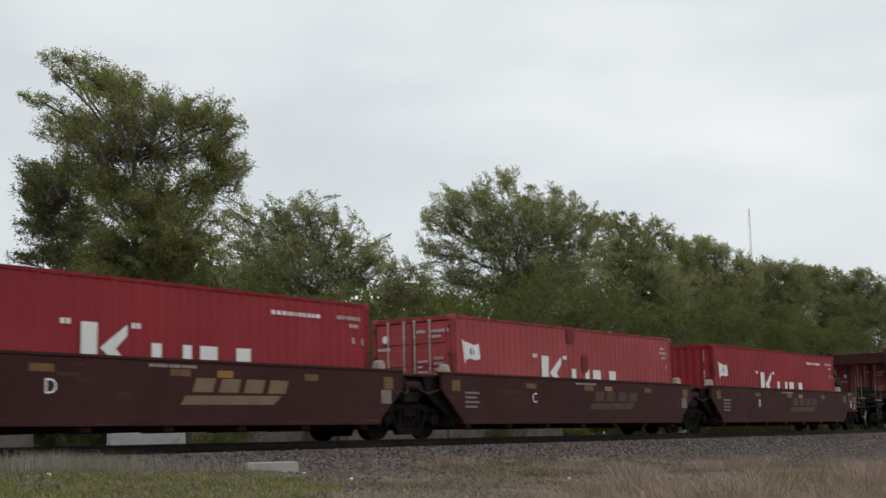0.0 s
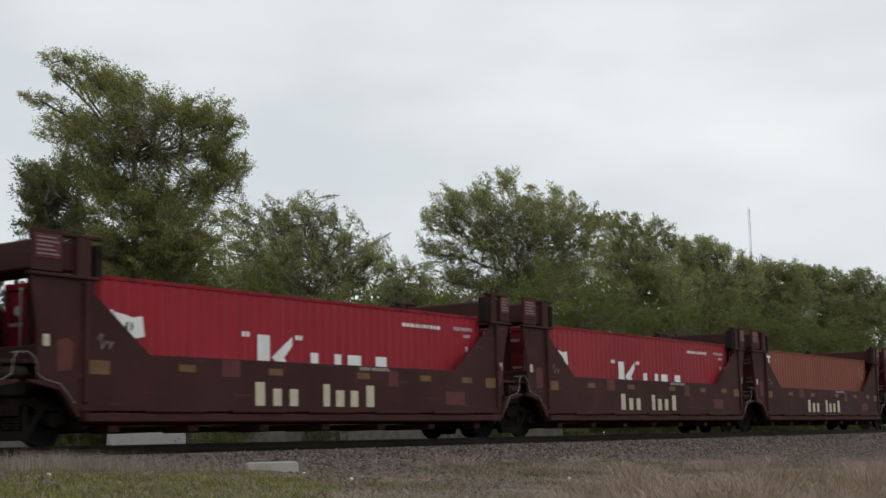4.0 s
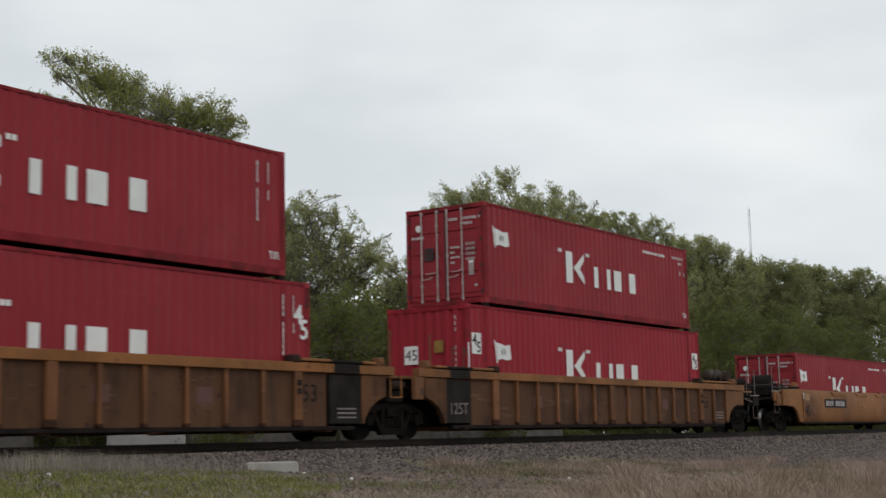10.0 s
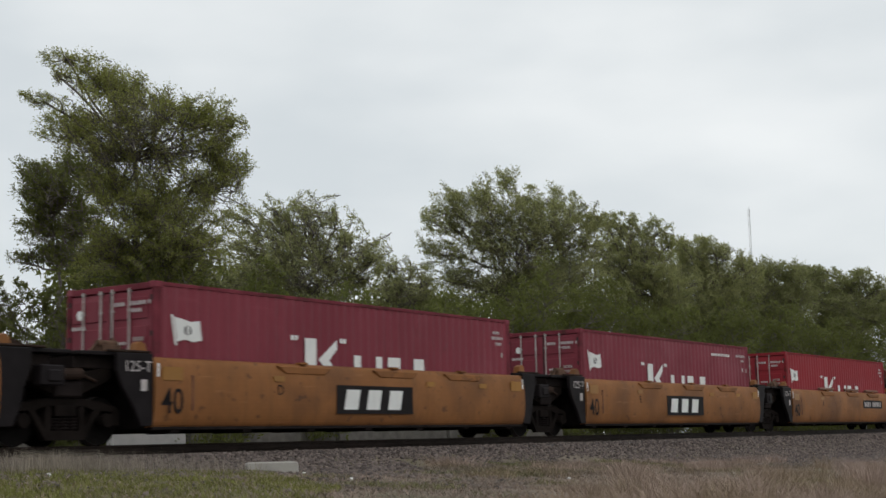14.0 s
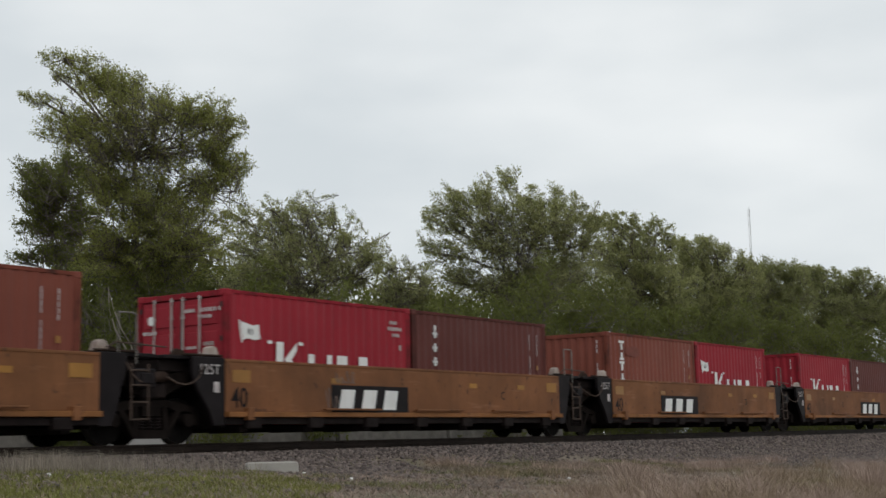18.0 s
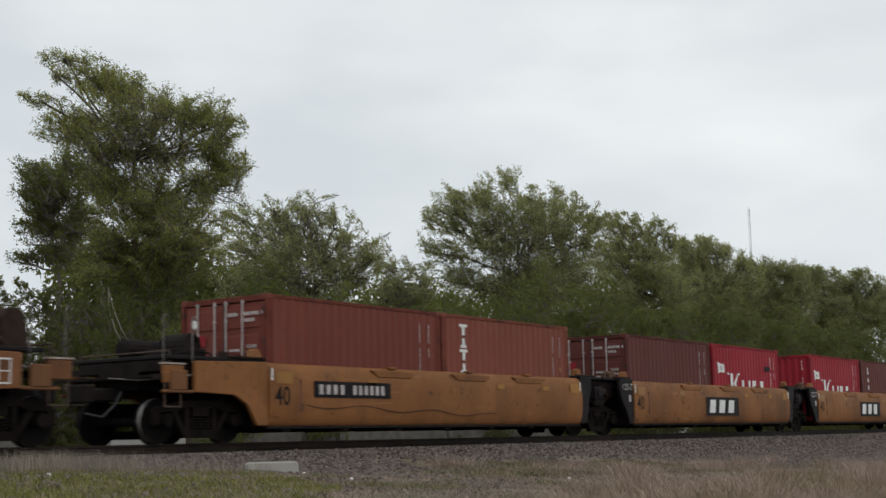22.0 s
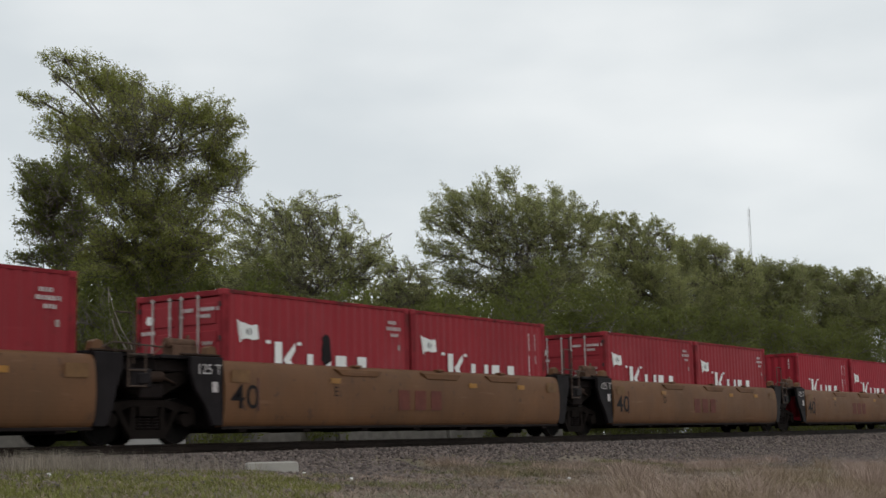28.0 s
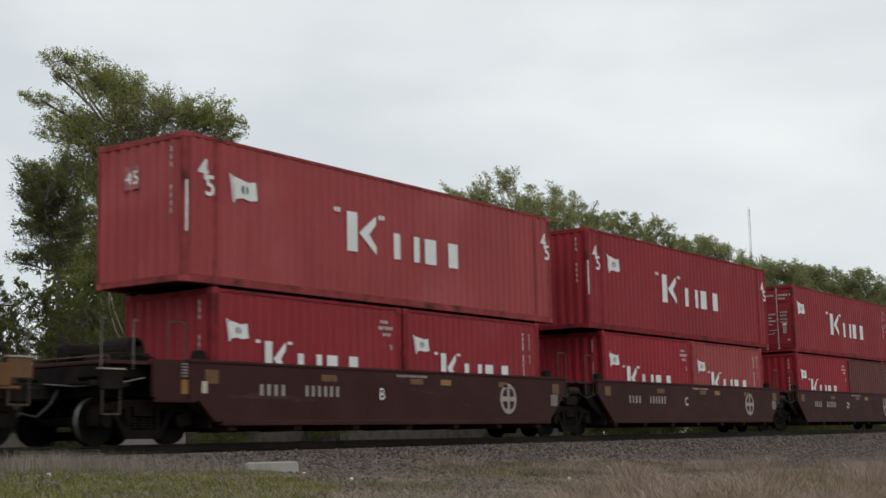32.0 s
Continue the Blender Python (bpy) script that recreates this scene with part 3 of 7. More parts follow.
def deco_k(ob, length, h, tail, left):
    """Flag, large initial and four smaller blocks in white, as plain shapes."""
    L = length / 2
    y = -HALF - 0.003
    fx, kx, lx, base = (0.42, 1.42, 2.42, 0.92) if length < 8 else (0.45, 4.08, 5.72, 0.86) if length < 13 else (1.28, 4.80, 6.52, 1.08)
    kh, lh = (0.70, 0.51) if length < 8 else (0.88, 0.60)
    fz = h - (0.62 if length < 8 else 0.66 if length < 13 else 0.92 if tail == "squares" else 0.72) - 0.44 * (0.82 if length < 8 else 1)
    kz = base
    fs = 0.78 if length < 8 else 1.0
    flag = shared(("flag", fs), lambda: Geo().prism([(p * fs, q * fs) for p, q in ((0.10, 0), (0.30, 0.05), (0.52, 0.01), (0.74, 0.05), (0.68, 0.42), (0.46, 0.38), (0.24, 0.43), (0.02, 0.46))], -0.004, 0).mesh("flag_emblem", WHITE))
    if tail != "column":
        f = part("flag_emblem", flag, ob, "white flag emblem", at=pose(-L + fx, y, fz))
        part("flag_staff", shared(("staff", fs), lambda: Geo().prism([(fs * p, fs * q) for p, q in ((0.04, -0.06), (0.09, -0.06), (-0.01, 0.50), (-0.06, 0.50))], -0.004, 0).mesh("flag_staff", WHITE)), f)
        part("flag_mark", shared(("mark", fs), lambda: Geo().prism([(fs * (0.37 + 0.10 * math.cos(a * 0.7854)), fs * (0.22 + 0.10 * math.sin(a * 0.7854))) for a in range(8)], -0.0075, -0.004).mesh("flag_mark", RING_GREY)), f)
        part("mark_bar", shared(("mark_bar", fs), lambda: Geo().prism([(fs * p, fs * q) for p, q in ((0.34, 0.13), (0.40, 0.13), (0.40, 0.31), (0.34, 0.31))], -0.010, -0.0076).mesh("mark_bar", WHITE)), f)
    k = 0.6 if length < 8 else 1.0
    # a tall block and a pointed block
    part("tall_block", shape([(0.08 * k, 0), (0.44 * k, 0), (0.44 * k, kh), (0.08 * k, kh)], WHITE, ("tall", k, kh)), ob, at=pose(-L + kx, y, kz))
    part("pointed_block", shape([(0.50 * k, kh * 0.5), (1.12 * k, 0.0), (1.12 * k, kh * 0.22), (0.86 * k, kh * 0.5), (1.12 * k, kh * 0.78), (1.12 * k, kh)], WHITE, ("pointed", k, kh)), ob, at=pose(-L + kx, y, kz))
    for dx in (-0.36 * k, -0.24 * k, 1.22 * k, 1.34 * k):
        part("tick_mark", block(0.07 * k + 0.02, 0.08 * k + 0.02, WHITE), ob, at=pose(-L + kx + dx, y, kz + kh * 0.93))
    # a row of lower plain bars
    kk = 0.76 if length < 8 else 1.0
    for a, w in ((0.06, 0.24), (0.84, 0.22), (1.28, 0.46), (2.26, 0.40)):
        part("letter_block", block(w * kk, lh, WHITE), ob, at=pose(-L + lx + a * kk, y, kz - 0.02))
    if tail == "web":
        bars(ob, L - 3.2, y, h - 0.42, (0.12, 0.12, 0.12, 0.03, 0.07, 0.03, 0.03, 0.07, 0.07, 0.03, 0.07, 0.08, 0.13), 0.085, 0.045, WHITE)
        bars(ob, L - 1.12, y, h - 0.40, (0.05, 0.05, 0.05, 0.05, 0.0, 0.05, 0.03, 0.05, 0.05, 0.05, 0.0, 0.05), 0.085, 0.028, SERIAL)
        bars(ob, L - 0.70, y, h - 0.56, (0.05, 0.05, 0.05, 0.05), 0.08, 0.028, SERIAL)
        bars(ob, L - 0.62, y, h - 0.90, (0.09,), 0.13, 0.03, SERIAL)
        bars(ob, L - 0.30, y, h - 0.92, (0.08,), 0.14, 0.03, GREY_MARK)
    elif tail in ("upright", "column"):
        column(ob, L - 0.86, y, h - 0.40, 11, 0.030, 0.098, 0.114, WHITE, (4,))
        column(ob, L - 0.54, y, h - 0.40, 7, 0.030, 0.098, 0.114, SERIAL, (4,))
    elif tail == "corner":
        bars(ob, L - 0.80, y, h - 0.40, (0.05, 0.05, 0.05, 0.05), 0.075, 0.026, SERIAL)
        bars(ob, L - 0.86, y, h - 0.54, (0.05, 0.05, 0.03, 0.05, 0.05, 0.05, 0.0, 0.05), 0.08, 0.026, SERIAL)
        bars(ob, L - 0.70, y, h - 0.68, (0.05, 0.05, 0.03, 0.05), 0.075, 0.026, SERIAL)
        bars(ob, L - 0.45, y, h - 0.98, (0.08,), 0.12, 0.05, GREY_MARK)
    if tail in ("web", "upright") and length > 8:
        part("lettering", text_mesh("TIR", 0.16, WHITE), ob, at=pose(L - 0.52, y, 0.32))
    if length > 13:
        for sx in (-1, 1):
            if tail == "squares":
                for xx in ([-L + 0.20] if sx < 0 else [L - 0.60]):
                    sq = part("number_square", block(0.42, 0.52, WHITE), ob, at=pose(xx, y, h * 0.575))
                    part("lettering", text_mesh("4", 0.27, GASKET, 0.006), sq, at=pose(0.03, -0.006, 0.22))
                    part("lettering", text_mesh("5", 0.27, GASKET, 0.006), sq, at=pose(0.21, -0.006, 0.04))
            else:
                part("lettering", text_mesh("4", 0.40, WHITE, 0.01), ob, at=pose(sx * (L - 0.38) - (0.02 if sx < 0 else 0.14), y, h - 0.88))
                part("lettering", text_mesh("5", 0.40, WHITE, 0.01), ob, at=pose(sx * (L - 0.38) + (0.16 if sx < 0 else 0.04), y, h - 1.18))
        if left != "door":
            sq = part("number_square", block(0.42, 0.46, WHITE if tail == "squares" else PATCH_PINK), ob, at=pose(-L - 0.012, 0.42 if tail != "squares" else 0.68, h * 0.66 if tail != "squares" else h * 0.505, 0, 0, -90))
            part("lettering", text_mesh("45", 0.27, GASKET if tail == "squares" else WHITE), sq, at=pose(0.03, -0.006, 0.1))
            part("corner_strip", block(0.06, h * 0.34, WHITE), ob, "white reflective strip", at=pose(-L + 0.03, y, h * 0.33))
            if tail == "squares":
                on_end(ob, L, -0.25, h * 0.595, block(0.28, 0.30, PLACARD), "hazard_label", "yellow square placard")
    deco_end(ob, L, h, left)


def deco_stack(ob, length, h, tail, left):
    """An upright column of five plain blocks near the left end."""
    L, y = length / 2, -HALF - 0.003
    x = 0.73 if tail == "three" else 0.78 if length > 8 else 0.72
    n = 4 if tail == "three" else 5
    if tail == "thin":
        for r, hh in enumerate((0.30, 0.20, 0.20)):
            part("letter_block", block(0.09, hh, WHITE), ob, at=pose(-L + 0.86, y, h - 0.62 - r * 0.33))
            part("letter_foot", block(0.20, 0.05, WHITE), ob, at=pose(-L + 0.80, y, h - 0.55 - r * 0.33))
    else:
        for r in range(n):
            z = h - 0.50 - r * 0.305
            part("letter_block", block(0.11, 0.23, WHITE), ob, at=pose(-L + x + 0.12, y, z))
            part("letter_foot", block(0.34 - 0.08 * (r % 2), 0.07, WHITE), ob, at=pose(-L + x + 0.04 * (r % 2), y - 0.001, z + (0.20 if r % 2 == 0 else 0.0)))
    column(ob, L - 0.86, y, h - 0.42, 12, 0.026, 0.096, 0.112, SERIAL, (4,))
    column(ob, L - 0.50, y, h - 0.42, 5, 0.026, 0.096, 0.112, SERIAL)
    part("hazard_label", block(0.09, 0.12, AMBER), ob, at=pose(L - 0.53, y, h - 1.25))
    deco_end(ob, L, h, left)


def deco_plain(ob, length, h, tail, left):
    L, y = length / 2, -HALF - 0.003
    column(ob, L - 0.86, y, h - 0.42, 10, 0.026, 0.096, 0.112, SERIAL, (4,))
    column(ob, L - 0.50, y, h - 0.42, 7, 0.026, 0.096, 0.112, SERIAL, (4,))
    deco_end(ob, L, h, left)
    if left == "door":
        on_end(ob, L, 0.85, h * 0.62, block(0.36, 0.22, RED_BRIGHT), "emblem", "small red square emblem")


# -- running gear --
LEDGE = mat("faded_pink_brown", (0.21, 0.115, 0.085), spec=0.1, rough=0.8, vary=0.25, scale=3)
RUSTY = mat("rusty_bracket", (0.040, 0.025, 0.019), spec=0.1, rough=0.8, vary=0.35, scale=4, patch=0.5, patch_color=(0.03, 0.02, 0.016), patch_scale=5)
PALE_STEEL = mat("sun_bleached_casting", (0.40, 0.33, 0.29), spec=0.15, rough=0.7, vary=0.25, scale=5, patch=0.4, patch_color=(0.2, 0.12, 0.08), patch_scale=6)
VALVE = mat("rust_brown_valve", (0.12, 0.07, 0.048), spec=0.1, rough=0.8, vary=0.35, scale=5, patch=0.5, patch_color=(0.035, 0.022, 0.018), patch_scale=6)
TANK_GREY = mat("dusty_tank_grey", (0.060, 0.050, 0.042), spec=0.1, rough=0.7, vary=0.3, scale=4, patch=0.4, patch_color=(0.03, 0.022, 0.018), patch_scale=4)
LIFT = 0.12          # the bodies ride this much higher than drawn

CASTING = mat("dusty_cast_steel", (0.0135, 0.0102, 0.0090), spec=0.05, rough=0.85, vary=0.4, scale=3, patch=0.6, patch_color=(0.014, 0.0105, 0.009), patch_scale=3, bump=0.2)
GRAB = mat("pale_grab_iron", (0.19, 0.17, 0.155), rough=0.55, vary=0.25, scale=5, patch=0.4, patch_color=(0.12, 0.08, 0.06), patch_scale=7)


def cast_plate(points, cells, y0, y1):
    """An open casting: cells of a flat net pushed from y0 to y1, closed round its rims and openings."""
    n = len(points)
    g = Geo()
    count = {}
    for c in cells:
        for e in zip(c, c[1:] + c[:1]):
            count[frozenset(e)] = count.get(frozenset(e), 0) + 1
    walls = [(i, j, n + j, n + i) for c in cells for i, j in zip(c, c[1:] + c[:1]) if count[frozenset((i, j))] == 1]
    return g.add([(p, y0, q) for p, q in points] + [(p, y1, q) for p, q in points], [tuple(c) for c in cells] + [tuple(n + i for i in c)[::-1] for c in cells] + walls)


def sideframe_mesh():
    """A cast side frame: pedestals, a top compression member, sloping tension members and the spring seat."""
    def make():
        half = [(0.40, 0.80), (0.40, 0.68), (0.62, 0.60), (0.68, 0.76), (1.02, 0.58), (1.10, 0.67), (1.18, 0.58), (1.02, 0.34), (1.18, 0.34), (0.30, 0.66), (0.30, 0.26), (0.42, 0.28), (0.40, 0.10), (0.76, 0.60)]
        left = [(-p, q) for p, q in half]
        cells = [[0, 1, 2, 3], [3, 2, 13, 5], [5, 13, 4], [5, 4, 6], [4, 7, 8, 6], [1, 9, 10, 11], [11, 12, 13, 2], [10, 12, 11]]
        k = len(half)
        cells += [[i + k for i in c][::-1] for c in cells] + [[0, k, k + 1, 1], [10, 12, 12 + k, 10 + k]]
        return cast_plate(half + left, cells, -1.08, -0.94).mesh("side_frame", CASTING)
    return shared("sideframe", make)


def joint(car, x, z):
    """The articulated connector over a shared truck, with side bearings and a brake cylinder."""
    part("connector", shared(("connector", z), lambda: Geo().box(-0.62, 0.62, -0.46, 0.46, 0.60, z - 0.10).box(-0.30, 0.30, -1.16, 1.16, 0.70, 0.98).mesh("connector", GRIME, 0.03)), car, at=pose(x, 0, 0))
    for sx in (-1, 1):
        part("side_bearing", shared(("bearing", sx), lambda: Geo().prism([(sx * 0.28, 0.74), (sx * 0.95, 1.02), (sx * 0.95, 1.24), (sx * 0.18, 1.12)], -0.09, 0.09).mesh("side_bearing", CASTING, 0.012)), car, at=pose(x, -1.02, 0))
    part("brake_cylinder", shared("cylinder", lambda: Geo().rod((-0.28, -1.18, 1.08), (0.22, -1.18, 1.10), 0.10, 12).rod((0.22, -1.18, 1.10), (0.60, -1.14, 0.98), 0.025, 6).box(-0.36, -0.28, -1.26, -1.10, 0.98, 1.20).mesh("brake_cylinder", RUSTY)), car, at=pose(x, 0, 0))


TREAD = mat("polished_tread", (0.36, 0.34, 0.32), rough=0.4, metal=0.9, vary=0.15, scale=4)


def wheelset_mesh():
    def make():
        g = Geo()
        prof = [(0.0, 0.09), (0.0, 0.42), (0.10, 0.425), (0.125, 0.45), (0.14, 0.45), (0.14, 0.36), (0.09, 0.33), (0.08, 0.14), (0.12, 0.09)]
        n = 24
        for sy in (-1, 1):
            verts, faces = [], []
            for k in range(n):
                a = k * math.tau / n
                verts += [(r * math.cos(a), sy * (0.86 - d), r * math.sin(a)) for d, r in prof]
            m = len(prof)
            for k in range(n):
                q = (k + 1) % n
                faces += [(k * m + i, k * m + i + 1, q * m + i + 1, q * m + i) for i in range(m - 1)]
            g.add(verts, faces)
        g.rod((0, -1.05, 0), (0, 1.05, 0), 0.085, 12)
        g.box(-0.05, 0.05, -0.875, -0.862, 0.2, 0.3)
        me = g.mesh("wheelset", WHEEL)
        me.materials.append(TREAD)
        for f in me.polygons:
            if 0.40 < math.hypot(f.center.x, f.center.z) < 0.43 and f.center.y < -0.76 and abs(f.normal.y) < 0.5:
                f.material_index = 1
        return me
    return shared("wheelset", make)


def spring_mesh():
    def make():
        turns = [(0.075 * math.cos(k * 0.7), 0.075 * math.sin(k * 0.7), k * 0.0058) for k in range(38)]
        return Geo().path(turns, 0.017, 4).mesh("coil_spring", GRIME)
    return shared("spring", make)


def truck(car, x, s):
    """A four-wheel truck under car at x along it."""
    bolster = shared("bolster", lambda: Geo().box(-0.22, 0.22, -1.10, 1.10, 0.50, 0.68).mesh("truck_bolster", CASTING, 0.01))
    tr = part("truck", bolster, car, "grimy cast steel truck", at=pose(x, 0, -LIFT))
    part("side_frame", sideframe_mesh(), tr)
    part("side_frame", sideframe_mesh(), tr, at=pose(0, 0, 0, 0, 0, 180))
    cap = shared("journal_cap", lambda: Geo().rod((0, -1.14, 0.43), (0, -1.0, 0.43), 0.125, 12).mesh("journal_cap", CASTING))
    for dx in (-0.89, 0.89):
        part("journal_cap", cap, tr, at=pose(dx, 0, 0))
    for dx in (-0.2, 0.0, 0.2):
        part("coil_spring", spring_mesh(), tr, at=pose(dx, -1.0, 0.26))
    part("brake_rod", shared("brake", lambda: Geo().rod((-0.7, -0.8, 0.35), (0.7, -0.8, 0.35), 0.03, 6).rod((-0.5, 0, 0.5), (-0.5, -0.9, 0.42), 0.04, 6).rod((0.5, 0, 0.5), (0.5, -0.9, 0.42), 0.04, 6).mesh("brake_rod", GRIME)), tr)
    for dx in (-0.89, 0.89):
        w = part("wheelset", wheelset_mesh(), tr, "worn steel wheels on an axle", at=pose(dx, 0, 0.42))
        WHEELS.append((w, dx, s + x + dx))
    return tr


def coupler(car, x, way):
    """Coupler, its pocket and hanging air hose at a car's outer end."""
    g = Geo().box(*sorted((x, x + way * 0.75)), -0.16, 0.16, 0.68, 0.92).box(*sorted((x + way * 0.70, x + way * 1.0)), -0.2, 0.2, 0.64, 0.98)
    part("coupler", g.mesh("coupler", GRIME, 0.03), car)
    h = Geo().path([(x + way * 0.3, -0.45, 0.85), (x + way * 0.5, -0.5, 0.6), (x + way * 0.75, -0.45, 0.38), (x + way * 1.0, -0.3, 0.45)], 0.025)
    part("air_hose", h.mesh("air_hose", RUBBER), car)


def grab(car, x, z0, z1, y, way=0.5, material=None):
    """An upright handrail loop beside the steps."""
    g = Geo().path([(x, y, z0), (x, y, z1), (x + 0.06 * way, y, z1 + 0.05), (x + way * 0.42, y, z1 + 0.05)], 0.017).path([(x + way * 0.42, y, z1 + 0.05), (x + way * 0.42, y, z0)], 0.017)
    part("handrail", g.mesh("handrail", material or STEEL), car)


def steps(car, x, y, material, rungs=(0.32, 0.62, 0.92, 1.18), top=1.3):
    """A short ladder below the end deck."""
    g = Geo()
    for z in rungs:
        g.rod((x - 0.2, y, z), (x + 0.2, y, z), 0.016, 6)
    for dx in (-0.2, 0.2):
        g.rod((x + dx, y, rungs[0] - 0.02), (x + dx, y, top), 0.018, 6)
    part("ladder", g.mesh("ladder", material), car)


def tank(car, x, y, z, r=0.2, length=1.2, name="air_reservoir"):
    g = Geo().rod((x - length / 2, y, z), (x + length / 2, y, z), r, 14).rod((x - length / 2 - 0.06, y, z), (x - length / 2, y, z), r * 0.6, 14, r).rod((x + length / 2, y, z), (x + length / 2 + 0.06, y, z), r, 14, r * 0.6)
    part(name, g.mesh(name, GRIME, 0.0), car)


def car_sill(car, half, material, z=0.12):
    """Floor beams across the well, under the container."""
    beam = shared(("beam", material.name), lambda: Geo().box(-0.12, 0.12, -1.36, 1.36, 0.0, 0.12).mesh("cross_beam", material, 0.01))
    n = 7
    for i in range(n):
        part("cross_beam", beam, car, at=pose(-half + 0.3 + i * (2 * half - 0.6) / (n - 1), 0, z))


def deck(car, x0, x1, z, material, name="end_deck"):
    a, b = sorted((x0, x1))
    part(name, Geo().box(a, b, -1.30, 1.30, z - 0.07, z).mesh(name, material, 0.012), car)
    part("draft_sill", Geo().box(a + 0.02, b - 0.02, -0.55, 0.55, z - 0.62, z - 0.075).box(a + 0.02, b - 0.3, -1.12, 1.12, z - 0.30, z - 0.075).mesh("draft_sill", GRIME, 0.02), car)
    w = 1 if x1 > 0 else -1
    e = min(abs(x0), abs(x1))
    part("end_bulkhead", Geo().box(*sorted((w * (e + 0.02), w * (e + 0.08))), -1.33, 1.33, 0.16, z - 0.075).mesh("end_bulkhead", GRIME), car)


def end_platform(car, x, way, z, material=None):
    """Walkway, brake stand and cross rail beyond the truck of an outer end."""
    a, b = sorted((x + way * 0.15, x + way * 1.05))
    walk_plate = part("walkway", Geo().box(a, b, -1.34, -1.28, z - 0.46, z - 0.36).mesh("walkway", GRIME), car)
    for k in range(6):
        xx = a + (b - a) * k / 6
        part("slat", Geo().box(xx, xx + (b - a) / 6 - 0.03, -1.28, 1.34, z - 0.42, z - 0.38).mesh("slat", GRIME), walk_plate)
    if way > 0:
        m = x - 0.66
        part("reservoir", Geo().rod((m - 0.50, -0.35, z + 0.56), (m + 0.48, -0.35, z + 0.60), 0.17, 16).rod((m + 0.48, -0.35, z + 0.60), (m + 0.54, -0.35, z + 0.60), 0.17, 16, 0.09).rod((m - 0.50, -0.35, z + 0.56), (m - 0.56, -0.35, z + 0.555), 0.17, 16, 0.09).mesh("reservoir", TANK_GREY), car, "dusty grey-brown air reservoir")
        part("reservoir_bracket", Geo().box(m - 0.36, m - 0.28, -0.50, -0.20, z, z + 0.42).box(m + 0.26, m + 0.34, -0.50, -0.20, z, z + 0.45).box(m - 0.62, m + 0.56, -0.75, -0.20, z + 0.16, z + 0.20).mesh("reservoir_bracket", GRIME), car)
        part("valve_cover", Geo().prism([(x + 0.05, z), (x + 0.62, z), (x + 0.55, z + 0.62), (x + 0.40, z + 0.74), (x + 0.22, z + 0.72), (x + 0.08, z + 0.55)], -0.55, -0.05).mesh("valve_cover", RUSTY, 0.03), car, "rusty valve cover")
    else:
        m = x + 0.35
        part("brake_drum", Geo().rod((m + 0.10, -0.80, z + 0.24), (m + 0.10, -0.10, z + 0.24), 0.24, 16).box(m - 0.35, m + 0.42, -0.85, 0.1, z, z + 0.18).mesh("brake_drum", GRIME, 0.015), car, "grimy hand brake drum")
    for q in (x + way * 0.05, x + way * 0.78):
        part("grab_iron", Geo().path([(q, -1.30, z - 0.15), (q, -1.30, z + 0.70), (q + 0.05, -1.30, z + 0.74), (q + 0.10, -1.30, z + 0.70)], 0.011).mesh("grab_iron", GRAB), car, "pale worn grab iron")
    q = x + way * 0.55
    part("cross_rail", Geo().path([(q, -1.22, z - 0.38), (q, -1.22, z + 0.08), (q, 1.2, z + 0.08), (q, 1.2, z - 0.38)], 0.018).mesh("cross_rail", RAILING), car)
    part("step_box", Geo().box(*sorted((x + way * 0.35, x + way * 0.85)), -1.40, -1.30, z - 0.52, z - 0.18).mesh("step_box", material or GRIME, 0.015), car)
    part("step_edge", Geo().box(*sorted((x + way * 0.33, x + way * 0.88)), -1.42, -1.30, z - 0.18, z - 0.15).mesh("step_edge", PALE_STEEL), car)
    part("stirrup", Geo().path([(x + way * 0.40, -1.36, z - 0.5), (x + way * 0.40, -1.36, z - 0.95), (x + way * 0.80, -1.36, z - 0.95), (x + way * 0.80, -1.36, z - 0.5)], 0.018).mesh("stirrup", RAILING), car)
    part("cut_lever", Geo().path([(x - way * 0.2, -1.33, z - 0.30), (x + way * 0.5, -1.38, z - 0.42), (x + way * 1.0, -0.9, z - 0.46), (x + way * 1.1, -0.2, z - 0.40)], 0.014).mesh("cut_lever", GRAB), car)


def clutter(car, x, way, z, material=None):
    """Brake valves, pipes and brackets on an end deck."""
    m = material or GRIME
    tank(car, x + way * 0.1, 0.55, z + 0.22, 0.20, 1.0)
    part("brake_valve", Geo().box(x - 0.18, x + 0.18, -0.75, -0.45, z, z + 0.30).box(x - 0.08, x + 0.10, -0.80, -0.5, z + 0.28, z + 0.42).mesh("brake_valve", m, 0.02), car)
    g = Geo().path([(x - 0.6, -0.9, z + 0.05), (x - 0.2, -0.95, z + 0.14), (x + 0.3, -0.9, z + 0.10), (x + 0.6, -1.05, z - 0.25)], 0.02)
    part("brake_pipe", g.mesh("brake_pipe", m), car)


def stacking_cone(car, x, y, z, material):
    g = Geo().prism([(-0.16, 0.0), (0.16, 0.0), (0.10, 0.17), (0.0, 0.21), (-0.10, 0.17)], -0.09, 0.09)
    me = shared(("cone", material.name), lambda: g.mesh("container_guide", material, 0.012))
    part("container_guide", me, car, at=pose(x, y, z))


def base(name, label, group):
    return tagged(new(name), label, "well car", group)


def wall_of(car, prof, material, name="side_wall", both=True, thick=0.09, y=1.48, bevel=0.01):
    """A long side given by its outline in (x, z)."""
    me = shared((name, material.name, tuple(prof)), lambda: Geo().prism(prof, -y, -y + thick).mesh(name, material, bevel))
    part(name, me, car)
    if both:
        part(name, me, car, at=pose(0, 0, 0, 0, 0, 180))


